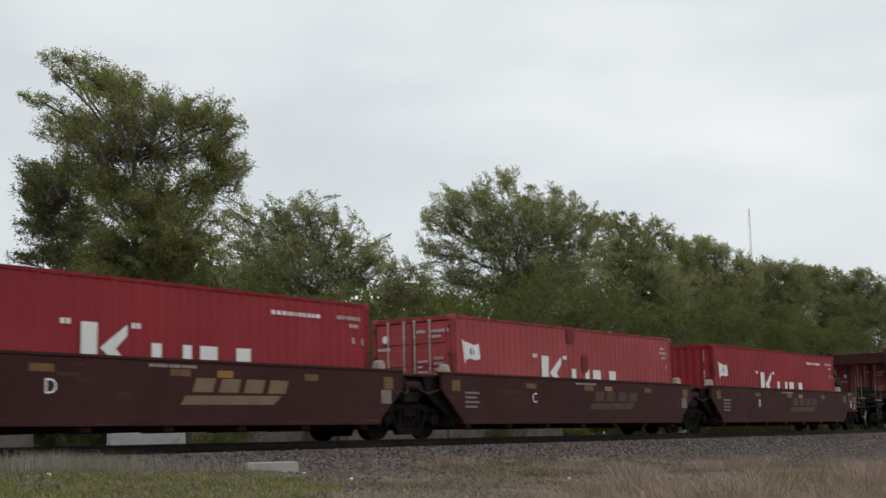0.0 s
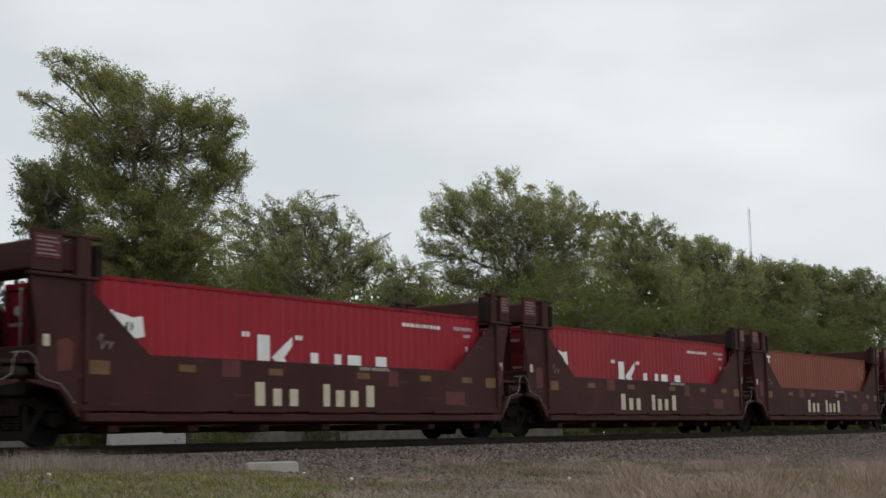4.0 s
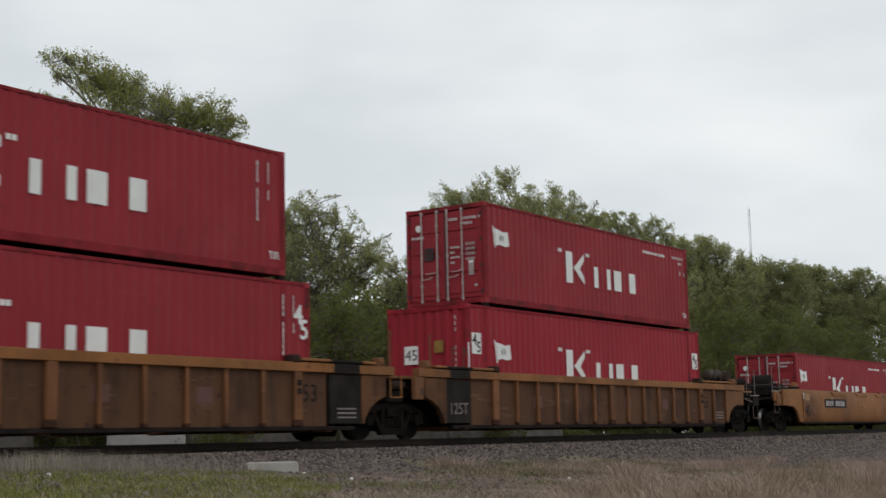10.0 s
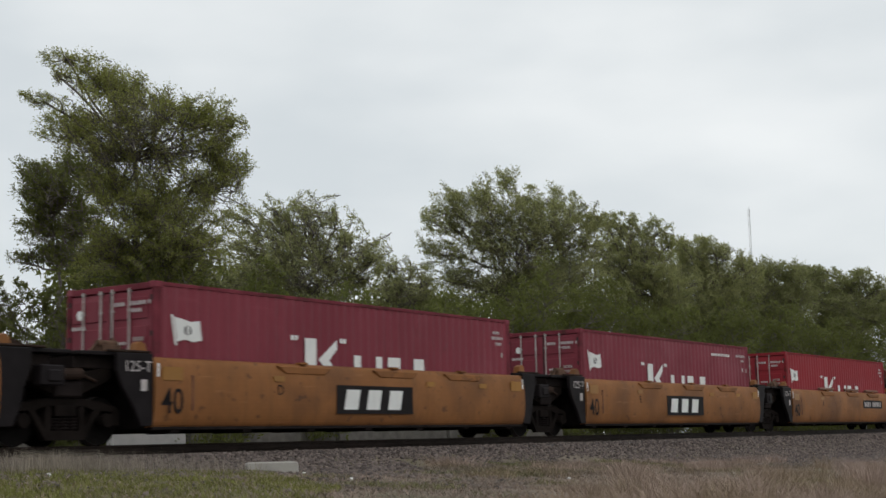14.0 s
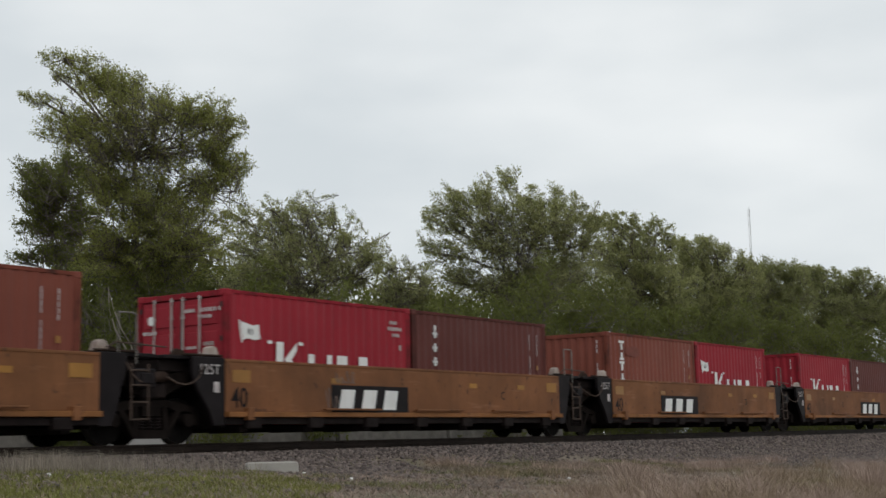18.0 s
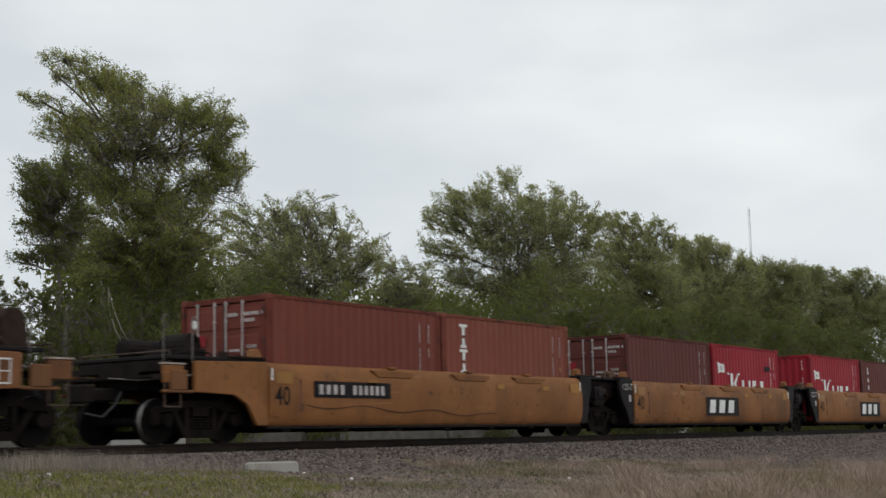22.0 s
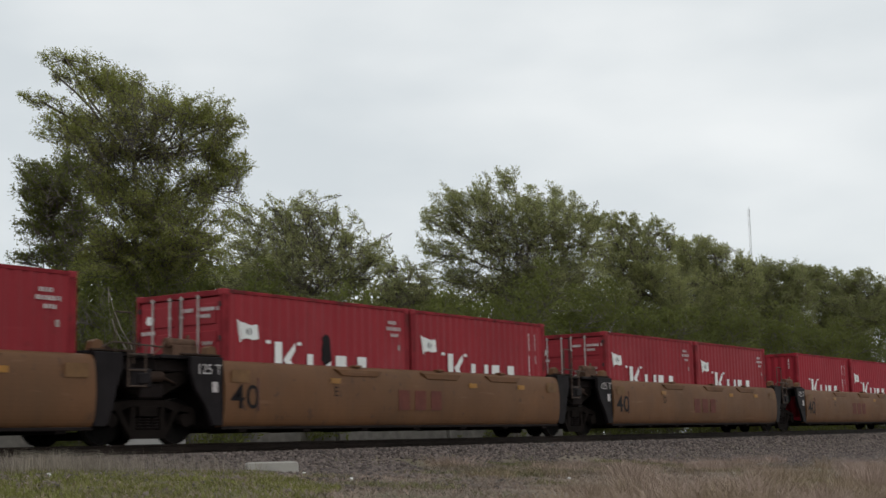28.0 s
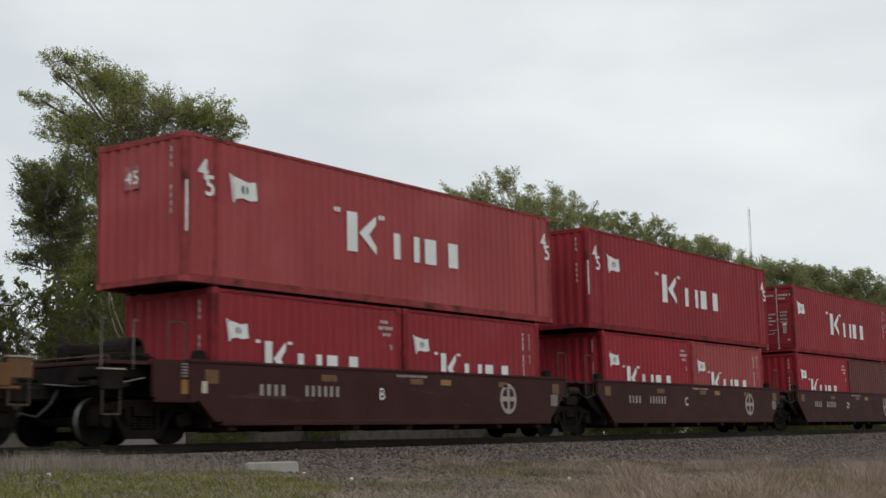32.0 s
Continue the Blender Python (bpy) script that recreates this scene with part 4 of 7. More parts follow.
def car_brown(s, pitch, first=False, last=False, letter="C", emblem="wedge", label=""):
    """A flat-sided brown well: the BN-family shape with tapered ends."""
    c = base("well_car", label, "brown flat-sided well cars")
    left = ((-6.28, 0.27), (-6.70, 0.66), (-6.95, 0.68)) if first else ((-6.1, 0.27), (-6.95, 1.0))
    right = ((6.95, 0.70), (6.84, 0.70), (6.36, 0.27)) if last else ((6.95, 1.0), (6.1, 0.27))
    wall_of(c, ((-6.95, 1.36), (6.95, 1.36), *right, *left), CAR_BROWN)
    wall_of(c, ((-6.98, 1.36), (6.98, 1.36), (6.98, 1.42), (-6.98, 1.42)), CAR_BROWN, "top_chord", thick=0.16, y=1.50)
    wall_of(c, ((-6.1, 0.20), (6.1, 0.20), (6.1, 0.30), (-6.1, 0.30)), CAR_BROWN, "bottom_sill", thick=0.18, y=1.50)
    car_sill(c, 6.0, CAR_BROWN, 0.10)
    for w in (-1, 1):
        deck(c, w * 6.2, w * (pitch / 2 + (0.9 if (first and w < 0) or (last and w > 0) else -0.1)), 1.36, CAR_BROWN)
        for sy in (-1.2, 1.2):
            part("end_bracket", shared(("ebr", w), lambda: Geo().prism([(w * 6.2, 1.3), (w * 7.4, 1.3), (w * 7.2, 0.85), (w * 6.6, 0.5), (w * 6.1, 0.3)], -0.05, 0.05).mesh("end_bracket", GRIME, 0.01)), c, at=pose(0, sy, 0))
        if (first and w < 0) or (last and w > 0):
            reach = 8.06 if w > 0 else 7.80
            for sy in (-1, 1):
                y0, y1 = sorted((sy * 1.44, sy * 1.36))
                part("end_plate", Geo().prism([(w * 6.9, 0.68), (w * 6.9, 1.40), (w * reach, 1.40), (w * reach, 0.72), (w * (reach - 0.1), 0.66)], y0, y1).mesh("end_plate", CAR_BROWN, 0.012), c)
            part("end_flange", Geo().box(*sorted((w * 6.75, w * reach)), -1.50, -1.40, 0.62, 0.68).mesh("end_flange", CAR_BROWN, 0.01), c)
            if w > 0:
                win = part("inspection_plate", block(0.46, 0.34, GREY_MARK), c, "pale-framed inspection plate", at=pose(7.06, -1.446, 1.02))
                for dx in (0.035, 0.245):
                    part("plate_field", block(0.18, 0.27, CAR_BROWN), win, at=pose(dx, -0.005, 0.035))
                part("paper_label", block(0.18, 0.20, CREAM), c, "small cream label", at=pose(7.22, -1.446, 0.78))
                part("reflector", block(0.46, 0.26, AMBER_DULL), c, "dull amber plate", at=pose(7.56, -1.446, 0.96))
                for r in range(3):
                    part("lettering_bar", block(0.30 - 0.08 * (r % 2), 0.045, GREY_MARK), c, at=pose(7.66 - 0.1 * (r == 2), -1.446, 0.86 - r * 0.07))
            else:
                for r in range(5):
                    part("lettering_bar", block(0.66 - 0.09 * (r % 2), 0.035, FAINT_MARK), c, at=pose(-7.12, -1.446, 1.31 - r * 0.055))
                part("reflector", block(0.46, 0.26, AMBER), c, "amber plate", at=pose(-7.12, -1.446, 0.78))
                part("paper_label", block(0.14, 0.22, CREAM), c, "small cream label", at=pose(-6.64, -1.486, 0.80))
        stacking_cone(c, w * 6.45, -1.2, 1.42, PALE_STEEL if emblem == "wedge" else GRIME)
        if (first and w < 0) or emblem == "round":
            grab(c, w * (pitch / 2 - 0.55), 1.0, 2.05, -1.30, -w, RAILING)
        part("hose_loop", Geo().path([(w * 6.5, -1.30, 1.2), (w * 6.9, -1.36, 1.0), (w * 7.3, -1.30, 0.9), (w * 7.6, -1.2, 1.05)], 0.025).mesh("hose_loop", RUBBER), c)
    y = -1.484
    for x, m, ww in ((-6.55, AMBER_DULL, 0.34), (-3.2, AMBER_DULL, 0.5), (-0.1, AMBER_DULL, 0.5), (1.1, AMBER, 0.42), (3.6, AMBER_DULL, 0.42), (6.25, AMBER_DULL, 0.34)):
        part("reflector", block(ww, 0.13 if ww > 0.4 else 0.26, m), c, "amber reflective patch", at=pose(x, y, 1.10 if ww > 0.4 else 0.98))
    bars(c, -0.6, y, 1.25, (0.07, 0.05, 0.07, 0.07, 0.05, 0.0, 0.07, 0.05, 0.07, 0.0, 0.07, 0.07, 0.05, 0.07), 0.055, 0.03, GREY_MARK)
    for r in range(4 if emblem == "wedge" else 0):
        part("lettering_bar", block(0.62 - 0.1 * (r % 2), 0.05, FAINT_MARK), c, at=pose(-6.0, y, 0.92 - r * 0.11))
    if not last:
        part("plate", block(0.36, 0.30, FAINT_MARK), c, "faded grey square plate", at=pose(6.15, y, 0.66))
    part("lettering", text_mesh(letter, 0.26, WHITE), c, at=pose(-2.9 if emblem == "wedge" else -1.25, y, 0.74))
    if emblem == "wedge":
        tan = TAN if letter == "D" else TAN_FAINT
        part("company_mark", shape([(0, 0), (2.5, 0.02), (2.75, 0.20), (0.12, 0.17)], tan, "wedge"), c, "tan wedge emblem", at=pose(0.16, y, 0.58))
        for k in range(4):
            part("company_block", block(0.52, 0.26, tan, lean=0.10), c, "tan slanted block", at=pose(0.45 + k * 0.68, y, 0.82))
    else:
        e = part("round_emblem", shared("round", lambda: Geo().prism([(0.38 * math.cos(k * math.tau / 24), 0.38 * math.sin(k * math.tau / 24)) for k in range(24)], -0.004, 0).mesh("round_emblem", GREY_MARK)), c, "pale round emblem with a dark cross", at=pose(4.05, y, 0.82))
        for a in range(4):
            part("cross_arm", shared("arm", lambda: Geo().prism([(0.06, 0.06), (0.06, 0.27), (0.16, 0.24), (0.24, 0.16), (0.27, 0.06)], -0.008, -0.004).mesh("cross_arm", CAR_BROWN)), e, at=pose(0, 0, 0, 0, a * 90, 0))
        bars(c, -5.06, y, 0.78, (0.09,) * 4, 0.22, 0.12, GREY_MARK)
        bars(c, -3.70, y, 0.78, (0.08,) * 6, 0.22, 0.115, GREY_MARK)
    return gear(c, s, pitch, first, last, 1.36, material=GRIME)


def gear(c, s, pitch, first, last, z, out=8.1, material=None):
    lead = out - (0.0 if out > 9 else 0.4 if z < 1.45 else 0.3)
    truck(c, -lead if first else -pitch / 2, s)
    if not first:
        joint(c, -pitch / 2, z)
    if last:
        truck(c, out, s)
        coupler(c, out + 0.9, 1)
        clutter(c, out - 0.1, 1, z)
        end_platform(c, out + 0.4, 1, z, material)
    if first:
        coupler(c, -lead - 1.1, -1)
        if out < 9:
            clutter(c, -lead + 0.1, -1, z)
            end_platform(c, -lead - 0.4, -1, z, material)
    return rolls(c, s, LIFT)


def squiggle(ob, x, z, w, h, loops, material, label, y, r=0.013):
    """One thin hand-sprayed line of loops, flat on the wall."""
    pts = []
    for k in range(14 * loops + 1):
        q = k / 14
        pts.append((w * q / loops + 0.12 * w * math.sin(q * math.tau), 0, h * (0.5 + 0.5 * math.sin(q * math.tau + 0.4 * q + x)) * (0.7 + 0.3 * math.cos(q * 2.1))))
    part("painted_scrawl", Geo().path(pts, r, 4).mesh("painted_scrawl", material), ob, label, at=pose(x, y, z) @ Matrix.Diagonal((1, 0.12, 1, 1)))


FADED_PANEL = mat("faded_dark_red_panel", (0.112, 0.031, 0.028), rough=0.7, vary=0.2, scale=3)
FAINT_MARK = mat("faint_pale_mark", (0.22, 0.18, 0.17), rough=0.7, vary=0.2, scale=5)
AMBER_DULL = mat("dull_amber_plate", (0.16, 0.082, 0.032), rough=0.6, vary=0.25, scale=4)


def car_tower(s, pitch, first=False, last=False, mark=None, label=""):
    """A brown well with a tall bulkhead on each end."""
    c = base("bulkhead_well_car", label, "brown well cars with bulkheads")
    wall_of(c, ((-6.6, 1.46), (-6.36, 2.56), (-6.26, 2.44), (-5.0, 1.46), (4.65, 1.46), (6.16, 2.50), (6.36, 2.60), (6.6, 1.46), (6.6, 0.46), (-6.6, 0.46)), CAR_OXIDE, "side_wall")
    wall_of(c, ((-6.5, 0.28), (6.5, 0.28), (6.5, 0.42), (-6.5, 0.42)), CAR_OXIDE, "bottom_sill", thick=0.2, y=1.56)
    car_sill(c, 6.0, CAR_OXIDE, 0.10)
    for k in range(5):
        part("load_bracket", shared("lb", lambda: Geo().box(0, 1.5, -1.60, -1.50, 0.44, 0.50).mesh("load_bracket", CAR_OXIDE, 0.01)), c, at=pose(-5.2 + k * 2.2, 0, 0))
    for w in (-1, 1):
        for sy in (-1, 1):
            y0, y1 = sorted((sy * 1.46, sy * 1.38))
            edge = (7.62, 7.44, 7.42) if w < 0 else (7.17, 7.24, 7.30) if last else (7.12, 6.82, 6.80)
            g = Geo().prism([(w * 6.25, 0.6), (w * 6.25, 2.70), (w * edge[0], 2.70), (w * edge[1], 1.75), (w * edge[2], 0.92), (w * min(7.02, edge[2] - 0.1), 0.86), (w * 6.66, 0.45), (w * 6.3, 0.42)], y0, y1)
            part("bulkhead_plate", g.mesh("bulkhead_plate", CAR_OXIDE, 0.012), c)
            for xx, hw, top in ((6.52, 0.15, 3.40), (6.20, 0.07, 3.30)) if w < 0 else ((6.38, 0.12, 3.40), (6.06, 0.07, 3.32)):
                part("bulkhead_post", Geo().box(*sorted((w * xx - hw, w * xx + hw)), *sorted((sy * 1.50, sy * 1.28)), 2.70, top).mesh("bulkhead_post", GRIME if hw < 0.1 else CAR_OXIDE, 0.02), c)
            part("post_cap", Geo().box(*sorted((w * 6.12, w * 7.0)), *sorted((sy * 1.50, sy * 1.36)), 3.38, 3.44).mesh("post_cap", CAR_OXIDE, 0.012), c)
            part("upper_panel", Geo().box(*sorted((w * (6.98 if w < 0 else 6.70), w * (edge[0] - 0.02))), *sorted((sy * 1.48, sy * 1.40)), 2.76, 3.46).mesh("upper_panel", CAR_OXIDE, 0.012), c)
            part("rib", Geo().box(*sorted((w * 6.42, w * 6.52)), *sorted((sy * 1.54, sy * 1.46)), 0.6, 2.66).mesh("rib", CAR_OXIDE, 0.01), c)
            part("plate_flange", Geo().prism([(w * 7.60, 0.97), (w * 7.60, 0.91), (w * 7.02, 0.80), (w * 6.64, 0.36), (w * 6.54, 0.36), (w * 6.96, 0.88)], *sorted((sy * 1.52, sy * 1.38))).mesh("plate_flange", CAR_OXIDE, 0.01), c)
            part("top_lip", Geo().box(*sorted((w * 6.2, w * (edge[0] + 0.04))), *sorted((sy * 1.52, sy * 1.38)), 2.68, 2.74).mesh("top_lip", CAR_OXIDE, 0.01), c)
        part("bulkhead_beam", Geo().box(*sorted((w * 6.66, w * (7.5 if w < 0 else 7.0))), -1.40, 1.40, 2.80, 3.30).box(*sorted((w * 6.75, w * 7.0)), -1.3, 1.3, 1.3, 1.6).mesh("bulkhead_beam", CAR_OXIDE, 0.03), c)
        for sy in (-0.5, 0.5):
            part("bulkhead_strut", Geo().rod((w * 6.85, sy, 1.5), (w * 6.85, sy, 2.85), 0.07, 8).mesh("bulkhead_strut", CAR_OXIDE), c)
        pl = part("notice_plate", block(0.52, 0.40, FADED_PANEL), c, "small dark red notice plate", at=pose(-7.55 if w < 0 else 6.74, -1.485, 2.98) @ Matrix.Diagonal((1 if w < 0 else 0.7, 1, 1, 1)))
        for r in range(5):
            part("lettering_bar", block(0.46 - 0.07 * (r % 3), 0.026, FAINT_MARK), pl, at=pose(0.03, -0.006, 0.05 + r * 0.07))
        part("rust_patch", shape([(0, 0), (0.30, 0.04), (0.34, 0.5), (0.20, 0.58), (-0.02, 0.52)], FADED_PANEL, ("rust", w)), c, "rusty red patch", at=pose(-7.04 if w < 0 else 6.36, -1.466, 1.10))
        part("brake_hose", Geo().path([(w * 7.85, -1.30, 1.40), (w * 7.62, -1.46, 1.42), (w * 7.50, -1.50, 1.30), (w * 7.46, -1.50, 1.05), (w * 7.30, -1.52, 0.96), (w * 7.0, -1.52, 0.90), (w * 6.72, -1.54, 0.58)], 0.010).mesh("brake_hose", GRAB), c, "pale dusty brake hose")
        deck(c, w * 6.3, w * (pitch / 2 + (0.9 if (first and w < 0) or (last and w > 0) else -0.1)), 1.30, CAR_OXIDE)
        part("reflector", block(0.44, 0.24, AMBER_DULL), c, at=pose(w * 6.16 - 0.22, -1.486, 1.08))
        part("plate", block(0.13, 0.20, CREAM if w < 0 else GREY_MARK), c, "small pale plate", at=pose(-7.34 if w < 0 else 6.62, -1.466, 1.52))
    y = -1.484
    for x in (-4.3, -1.9, 0.9, 3.2, 4.9):
        part("reflector", block(0.42, 0.13, AMBER_DULL), c, at=pose(x, y, 1.18))
    part("faded_patch", block(0.5, 0.32, FADED_PANEL), c, at=pose(-3.2, y, 1.12))
    if mark is not None:
        x0, span = mark
        k = span / 4.0
        for dx, w, h in ((0.06, 0.26, 0.46), (0.56, 0.24, 0.34), (1.04, 0.24, 0.34), (2.06, 0.20, 0.46), (2.46, 0.26, 0.34), (2.94, 0.24, 0.34), (3.46, 0.26, 0.46)):
            part("company_block", block(w * k, h, CREAM), c, "cream letter-sized block", at=pose(x0 + dx * k, y, 0.58))
    bars(c, 1.0, y, 1.36, (0.06, 0.06, 0.06, 0.06, 0.0, 0.0, 0.06, 0.06, 0.03, 0.06, 0.06, 0.06, 0.0, 0.06), 0.075, 0.03, GREY_MARK)
    if first:
        part("faded_patch", block(2.4, 0.40, FADED_PANEL), c, "faded red number panel", at=pose(-6.0, y, 0.62))
    if last:
        part("faded_patch", block(1.3, 0.48, FADED_PANEL), c, at=pose(0.3, y, 0.62))
        part("faded_patch", block(0.45, 0.34, FADED_PANEL), c, at=pose(3.55, y, 1.04))
        squiggle(c, 4.75, 0.72, 0.5, 0.5, 2, FAINT_MARK, "faint pale sprayed loops", y - 0.004, 0.012)
        squiggle(c, -4.9, 0.62, 0.9, 0.42, 4, FAINT_MARK, "faint pale sprayed loops", y - 0.004, 0.012)
    elif not first:
        part("faded_patch", block(0.36, 0.34, FADED_PANEL), c, at=pose(2.0, y, 1.04))
        part("faded_patch", block(0.8, 0.30, FADED_PANEL), c, at=pose(4.2, y, 0.66))
        squiggle(c, -6.2, 1.52, 0.34, 0.26, 2, FAINT_MARK, "faint pale sprayed loops", y - 0.004, 0.012)
    if first or last:
        bars(c, -5.85 if first else 2.45, y - 0.004, 0.70, (0.13,) * 4, 0.22, 0.06, SERIAL)
        bars(c, -4.85 if first else 3.45, y - 0.004, 0.70, (0.12,) * 6, 0.22, 0.06, SERIAL)
    return gear(c, s, pitch, first, last, 1.30, material=GRIME)


def car_ribbed(s, pitch, first=False, last=False, label=""):
    """A long yellow well with upright ribs, dark end panels and arches over the trucks."""
    c = base("ribbed_well_car", label, "yellow ribbed well cars")
    lo, hi = -8.24 if first else -7.15, 8.24 if last else 7.15
    wall_of(c, ((lo, 0.17), (hi, 0.17), (hi, 1.30), (lo, 1.30)), YELLOW_PANEL, y=1.40, thick=0.06)
    lo, hi = -9.75 if first else -9.4, 9.75 if last else 9.4
    wall_of(c, ((lo, 1.28), (hi, 1.28), (hi, 1.47), (lo, 1.47)), YELLOW, "top_chord", thick=0.20, y=1.50)
    wall_of(c, ((-8.0, 0.09), (8.0, 0.09), (8.0, 0.17), (-8.0, 0.17)), GRIME, "bottom_sill", thick=0.2, y=1.46)
    rib = shared("yrib", lambda: Geo().prism([(-0.042, 0.24), (0.042, 0.24), (0.048, 1.28), (-0.048, 1.28)], -1.485, -1.40).mesh("rib", YELLOW_FLAT, 0.012))
    wide = shared("ywide", lambda: Geo().box(-0.12, 0.12, -1.495, -1.40, 0.30, 1.28).mesh("rib", YELLOW_FLAT, 0.014))
    feet = {rib: shared("yfoot", lambda: Geo().box(-0.065, 0.065, -1.492, -1.40, 0.18, 0.245).mesh("rib_foot", RIB_RUST, 0.012)), wide: shared("ywfoot", lambda: Geo().prism([(-0.15, 0.18), (0.15, 0.18), (0.12, 0.30), (-0.12, 0.30)], -1.49, -1.40).mesh("rib_foot", RIB_RUST, 0.012))}
    for i in range(-2 if first else 0, 15 if last else 13):
        x = -6.12 + i * 1.025
        me = wide if i in (0, 6, 12) else rib
        for turn in (0, 180):
            r = part("rib", me, c, at=pose(x, 0, 0, 0, 0, turn))
            part("rib_foot", feet[me], r, "rusty rib foot")
    for r in range(2):
        part("lettering_bar", block(0.13, 0.12, WORN_INK), c, at=pose(6.12, -1.499, 0.82 + r * 0.17))
    car_sill(c, 7.6, YELLOW_DIRTY, 0.06)
    for w in (-1, 1):
        for sy in (-1, 1):
            y0, y1 = sorted((sy * 1.44, sy * 1.36))
            if not (first and w < 0 or last and w > 0):
                part("end_panel", Geo().box(*sorted((w * 7.2, w * 8.25)), y0, y1, 0.22, 1.26).mesh("end_panel", SOOT_BLACK, 0.012), c, "black painted end panel")
                part("chord_band", Geo().box(*sorted((w * 7.3, w * 8.15)), *sorted((sy * 1.506, sy * 1.45)), 1.285, 1.475).mesh("chord_band", SOOT_BLACK), c, "black painted band on the rail")
            tip = 9.71 if first and w < 0 or last and w > 0 else 9.12
            arch = [(w * 8.26, 0.22), (w * 8.26, 1.26), (w * tip, 1.26), (w * tip, 0.82), (w * min(9.2, tip - 0.05), 0.80), (w * 8.85, 0.73), (w * 8.58, 0.58), (w * 8.40, 0.36), (w * 8.34, 0.22)]
            outer = first and w < 0 or last and w > 0
            part("truck_arch", Geo().prism(arch, y0 - 0.03, y1 + 0.03).mesh("truck_arch", YELLOW_DIRTY if outer else YELLOW_SOOT, 0.012), c)
            for p, q in ((6.2, 8.72),) if outer else ((6.25, 7.18), (8.27, 8.72)):
                part("shelf", Geo().box(*sorted((w * p, w * q)), *sorted((sy * 1.52, sy * 1.15)), 1.50, 1.56).mesh("shelf", YELLOW, 0.012), c, "yellow walkway shelf")
            if not outer:
                part("shelf", Geo().box(*sorted((w * 7.18, w * 8.27)), *sorted((sy * 1.51, sy * 1.15)), 1.495, 1.555).mesh("shelf", SOOT_BLACK, 0.012), c, "sooty black walkway shelf")
            part("shelf_knob", Geo().box(*sorted((w * 5.98, w * 6.22)), *sorted((sy * 1.53, sy * 1.25)), 1.46, 1.62).mesh("shelf_knob", RUSTY, 0.03), c, "sooty lifting lug")
            for k in range(3):
                part("shelf_bracket", shared("sbr", lambda: Geo().box(-0.05, 0.05, -0.1, 0.1, 0, 0.1).mesh("shelf_bracket", GRIME)), c, at=pose(w * (6.35 + k * 1.0), sy * 1.35, 1.42))
        deck(c, w * 7.4, w * (pitch / 2 + (1.1 if (first and w < 0) or (last and w > 0) else -0.1)), 1.30, YELLOW_DIRTY)
        hx = pitch / 2 - 0.45 if w > 0 else 0.70 - pitch / 2 + 0.40
        part("handrail", Geo().rod((hx, -1.36, 1.2), (hx, -1.36, 2.3), 0.022, 8).mesh("handrail", YELLOW_DIRTY), c)
        part("corner_box", Geo().box(*sorted((w * 8.86, w * 9.10)), -1.46, -1.28, 1.46, 1.66).box(*sorted((w * 8.90, w * 9.06)), -1.49, -1.45, 1.50, 1.60).mesh("corner_box", YELLOW_DIRTY, 0.02), c)
        for q in (7.45, 7.95):
            part("grab_post", Geo().path([(w * q, -1.42, 1.50), (w * q, -1.42, 2.02), (w * q + 0.09, -1.42, 2.02), (w * q + 0.09, -1.42, 1.85)], 0.012).mesh("grab_post", RAILING), c, "thin dull grab post")
        if first and w < 0:
            frame_bar = part("rail_frame", Geo().path([(-9.7, -1.42, 1.42), (-10.95, -1.42, 1.42), (-10.95, -1.42, 0.60), (-10.35, -1.42, 0.60)], 0.022).rod((-10.35, -1.42, 1.42), (-10.35, -1.42, 0.60), 0.022, 8).mesh("rail_frame", RAILING), c, "dull brown end railing")
            part("hook", Geo().path([(-10.95, -1.42, 1.42), (-10.95, -1.42, 1.62), (-11.05, -1.42, 1.66)], 0.014).mesh("hook", GRAB), frame_bar)
            part("valve_box", Geo().box(-10.88, -10.40, -1.30, -0.95, 0.92, 1.10).mesh("valve_box", YELLOW_DIRTY, 0.015), c, "dirty yellow valve box")
            part("pipe_bend", Geo().path([(-10.25, -1.34, 0.95), (-10.22, -1.36, 1.12), (-10.02, -1.36, 1.22), (-9.8, -1.34, 1.25)], 0.02).mesh("pipe_bend", PALE_STEEL), c, "pale worn pipe bend")
        elif w < 0:
            part("end_post", Geo().prism([(-9.52, 0.76), (-9.20, 0.76), (-9.17, 1.28), (-9.52, 1.28)], -1.48, -1.36).mesh("end_post", YELLOW_DIRTY, 0.014), c, "yellow end post")
            part("post_slot", Geo().box(-9.33, -9.23, -1.484, -1.47, 0.86, 1.02).mesh("post_slot", GASKET, 0.01), c, "dark slot")
        else:
            part("step_frame", Geo().path([(w * (pitch / 2 - 0.55), -1.44, 1.3), (w * (pitch / 2 - 0.55), -1.44, 0.80), (w * (pitch / 2 - 0.15), -1.44, 0.80), (w * (pitch / 2 - 0.15), -1.44, 1.3)], 0.018).mesh("step_frame", YELLOW), c)
    part("lettering", text_mesh("53", 0.36, WORN_INK), c, at=pose(6.36, -1.405, 0.68))
    if not first:
        part("lettering", text_mesh("125T", 0.27, FAINT_MARK), c, at=pose(-8.13, -1.445, 0.44))
    for r in range(3):
        part("lettering_bar", block(0.62, 0.035, FAINT_MARK), c, at=pose(7.45, -1.445 + (0.042 if last else 0), 0.34 + r * 0.09))
    for x in (-4.2, 0.9, 3.4):
        part("dark_patch", block(0.42, 0.30, DIM_MARK), c, "dark faded stencil patch", at=pose(x, -1.403, 0.62))
    return gear(c, s, pitch, first, last, 1.30, 10.0, GRIME)


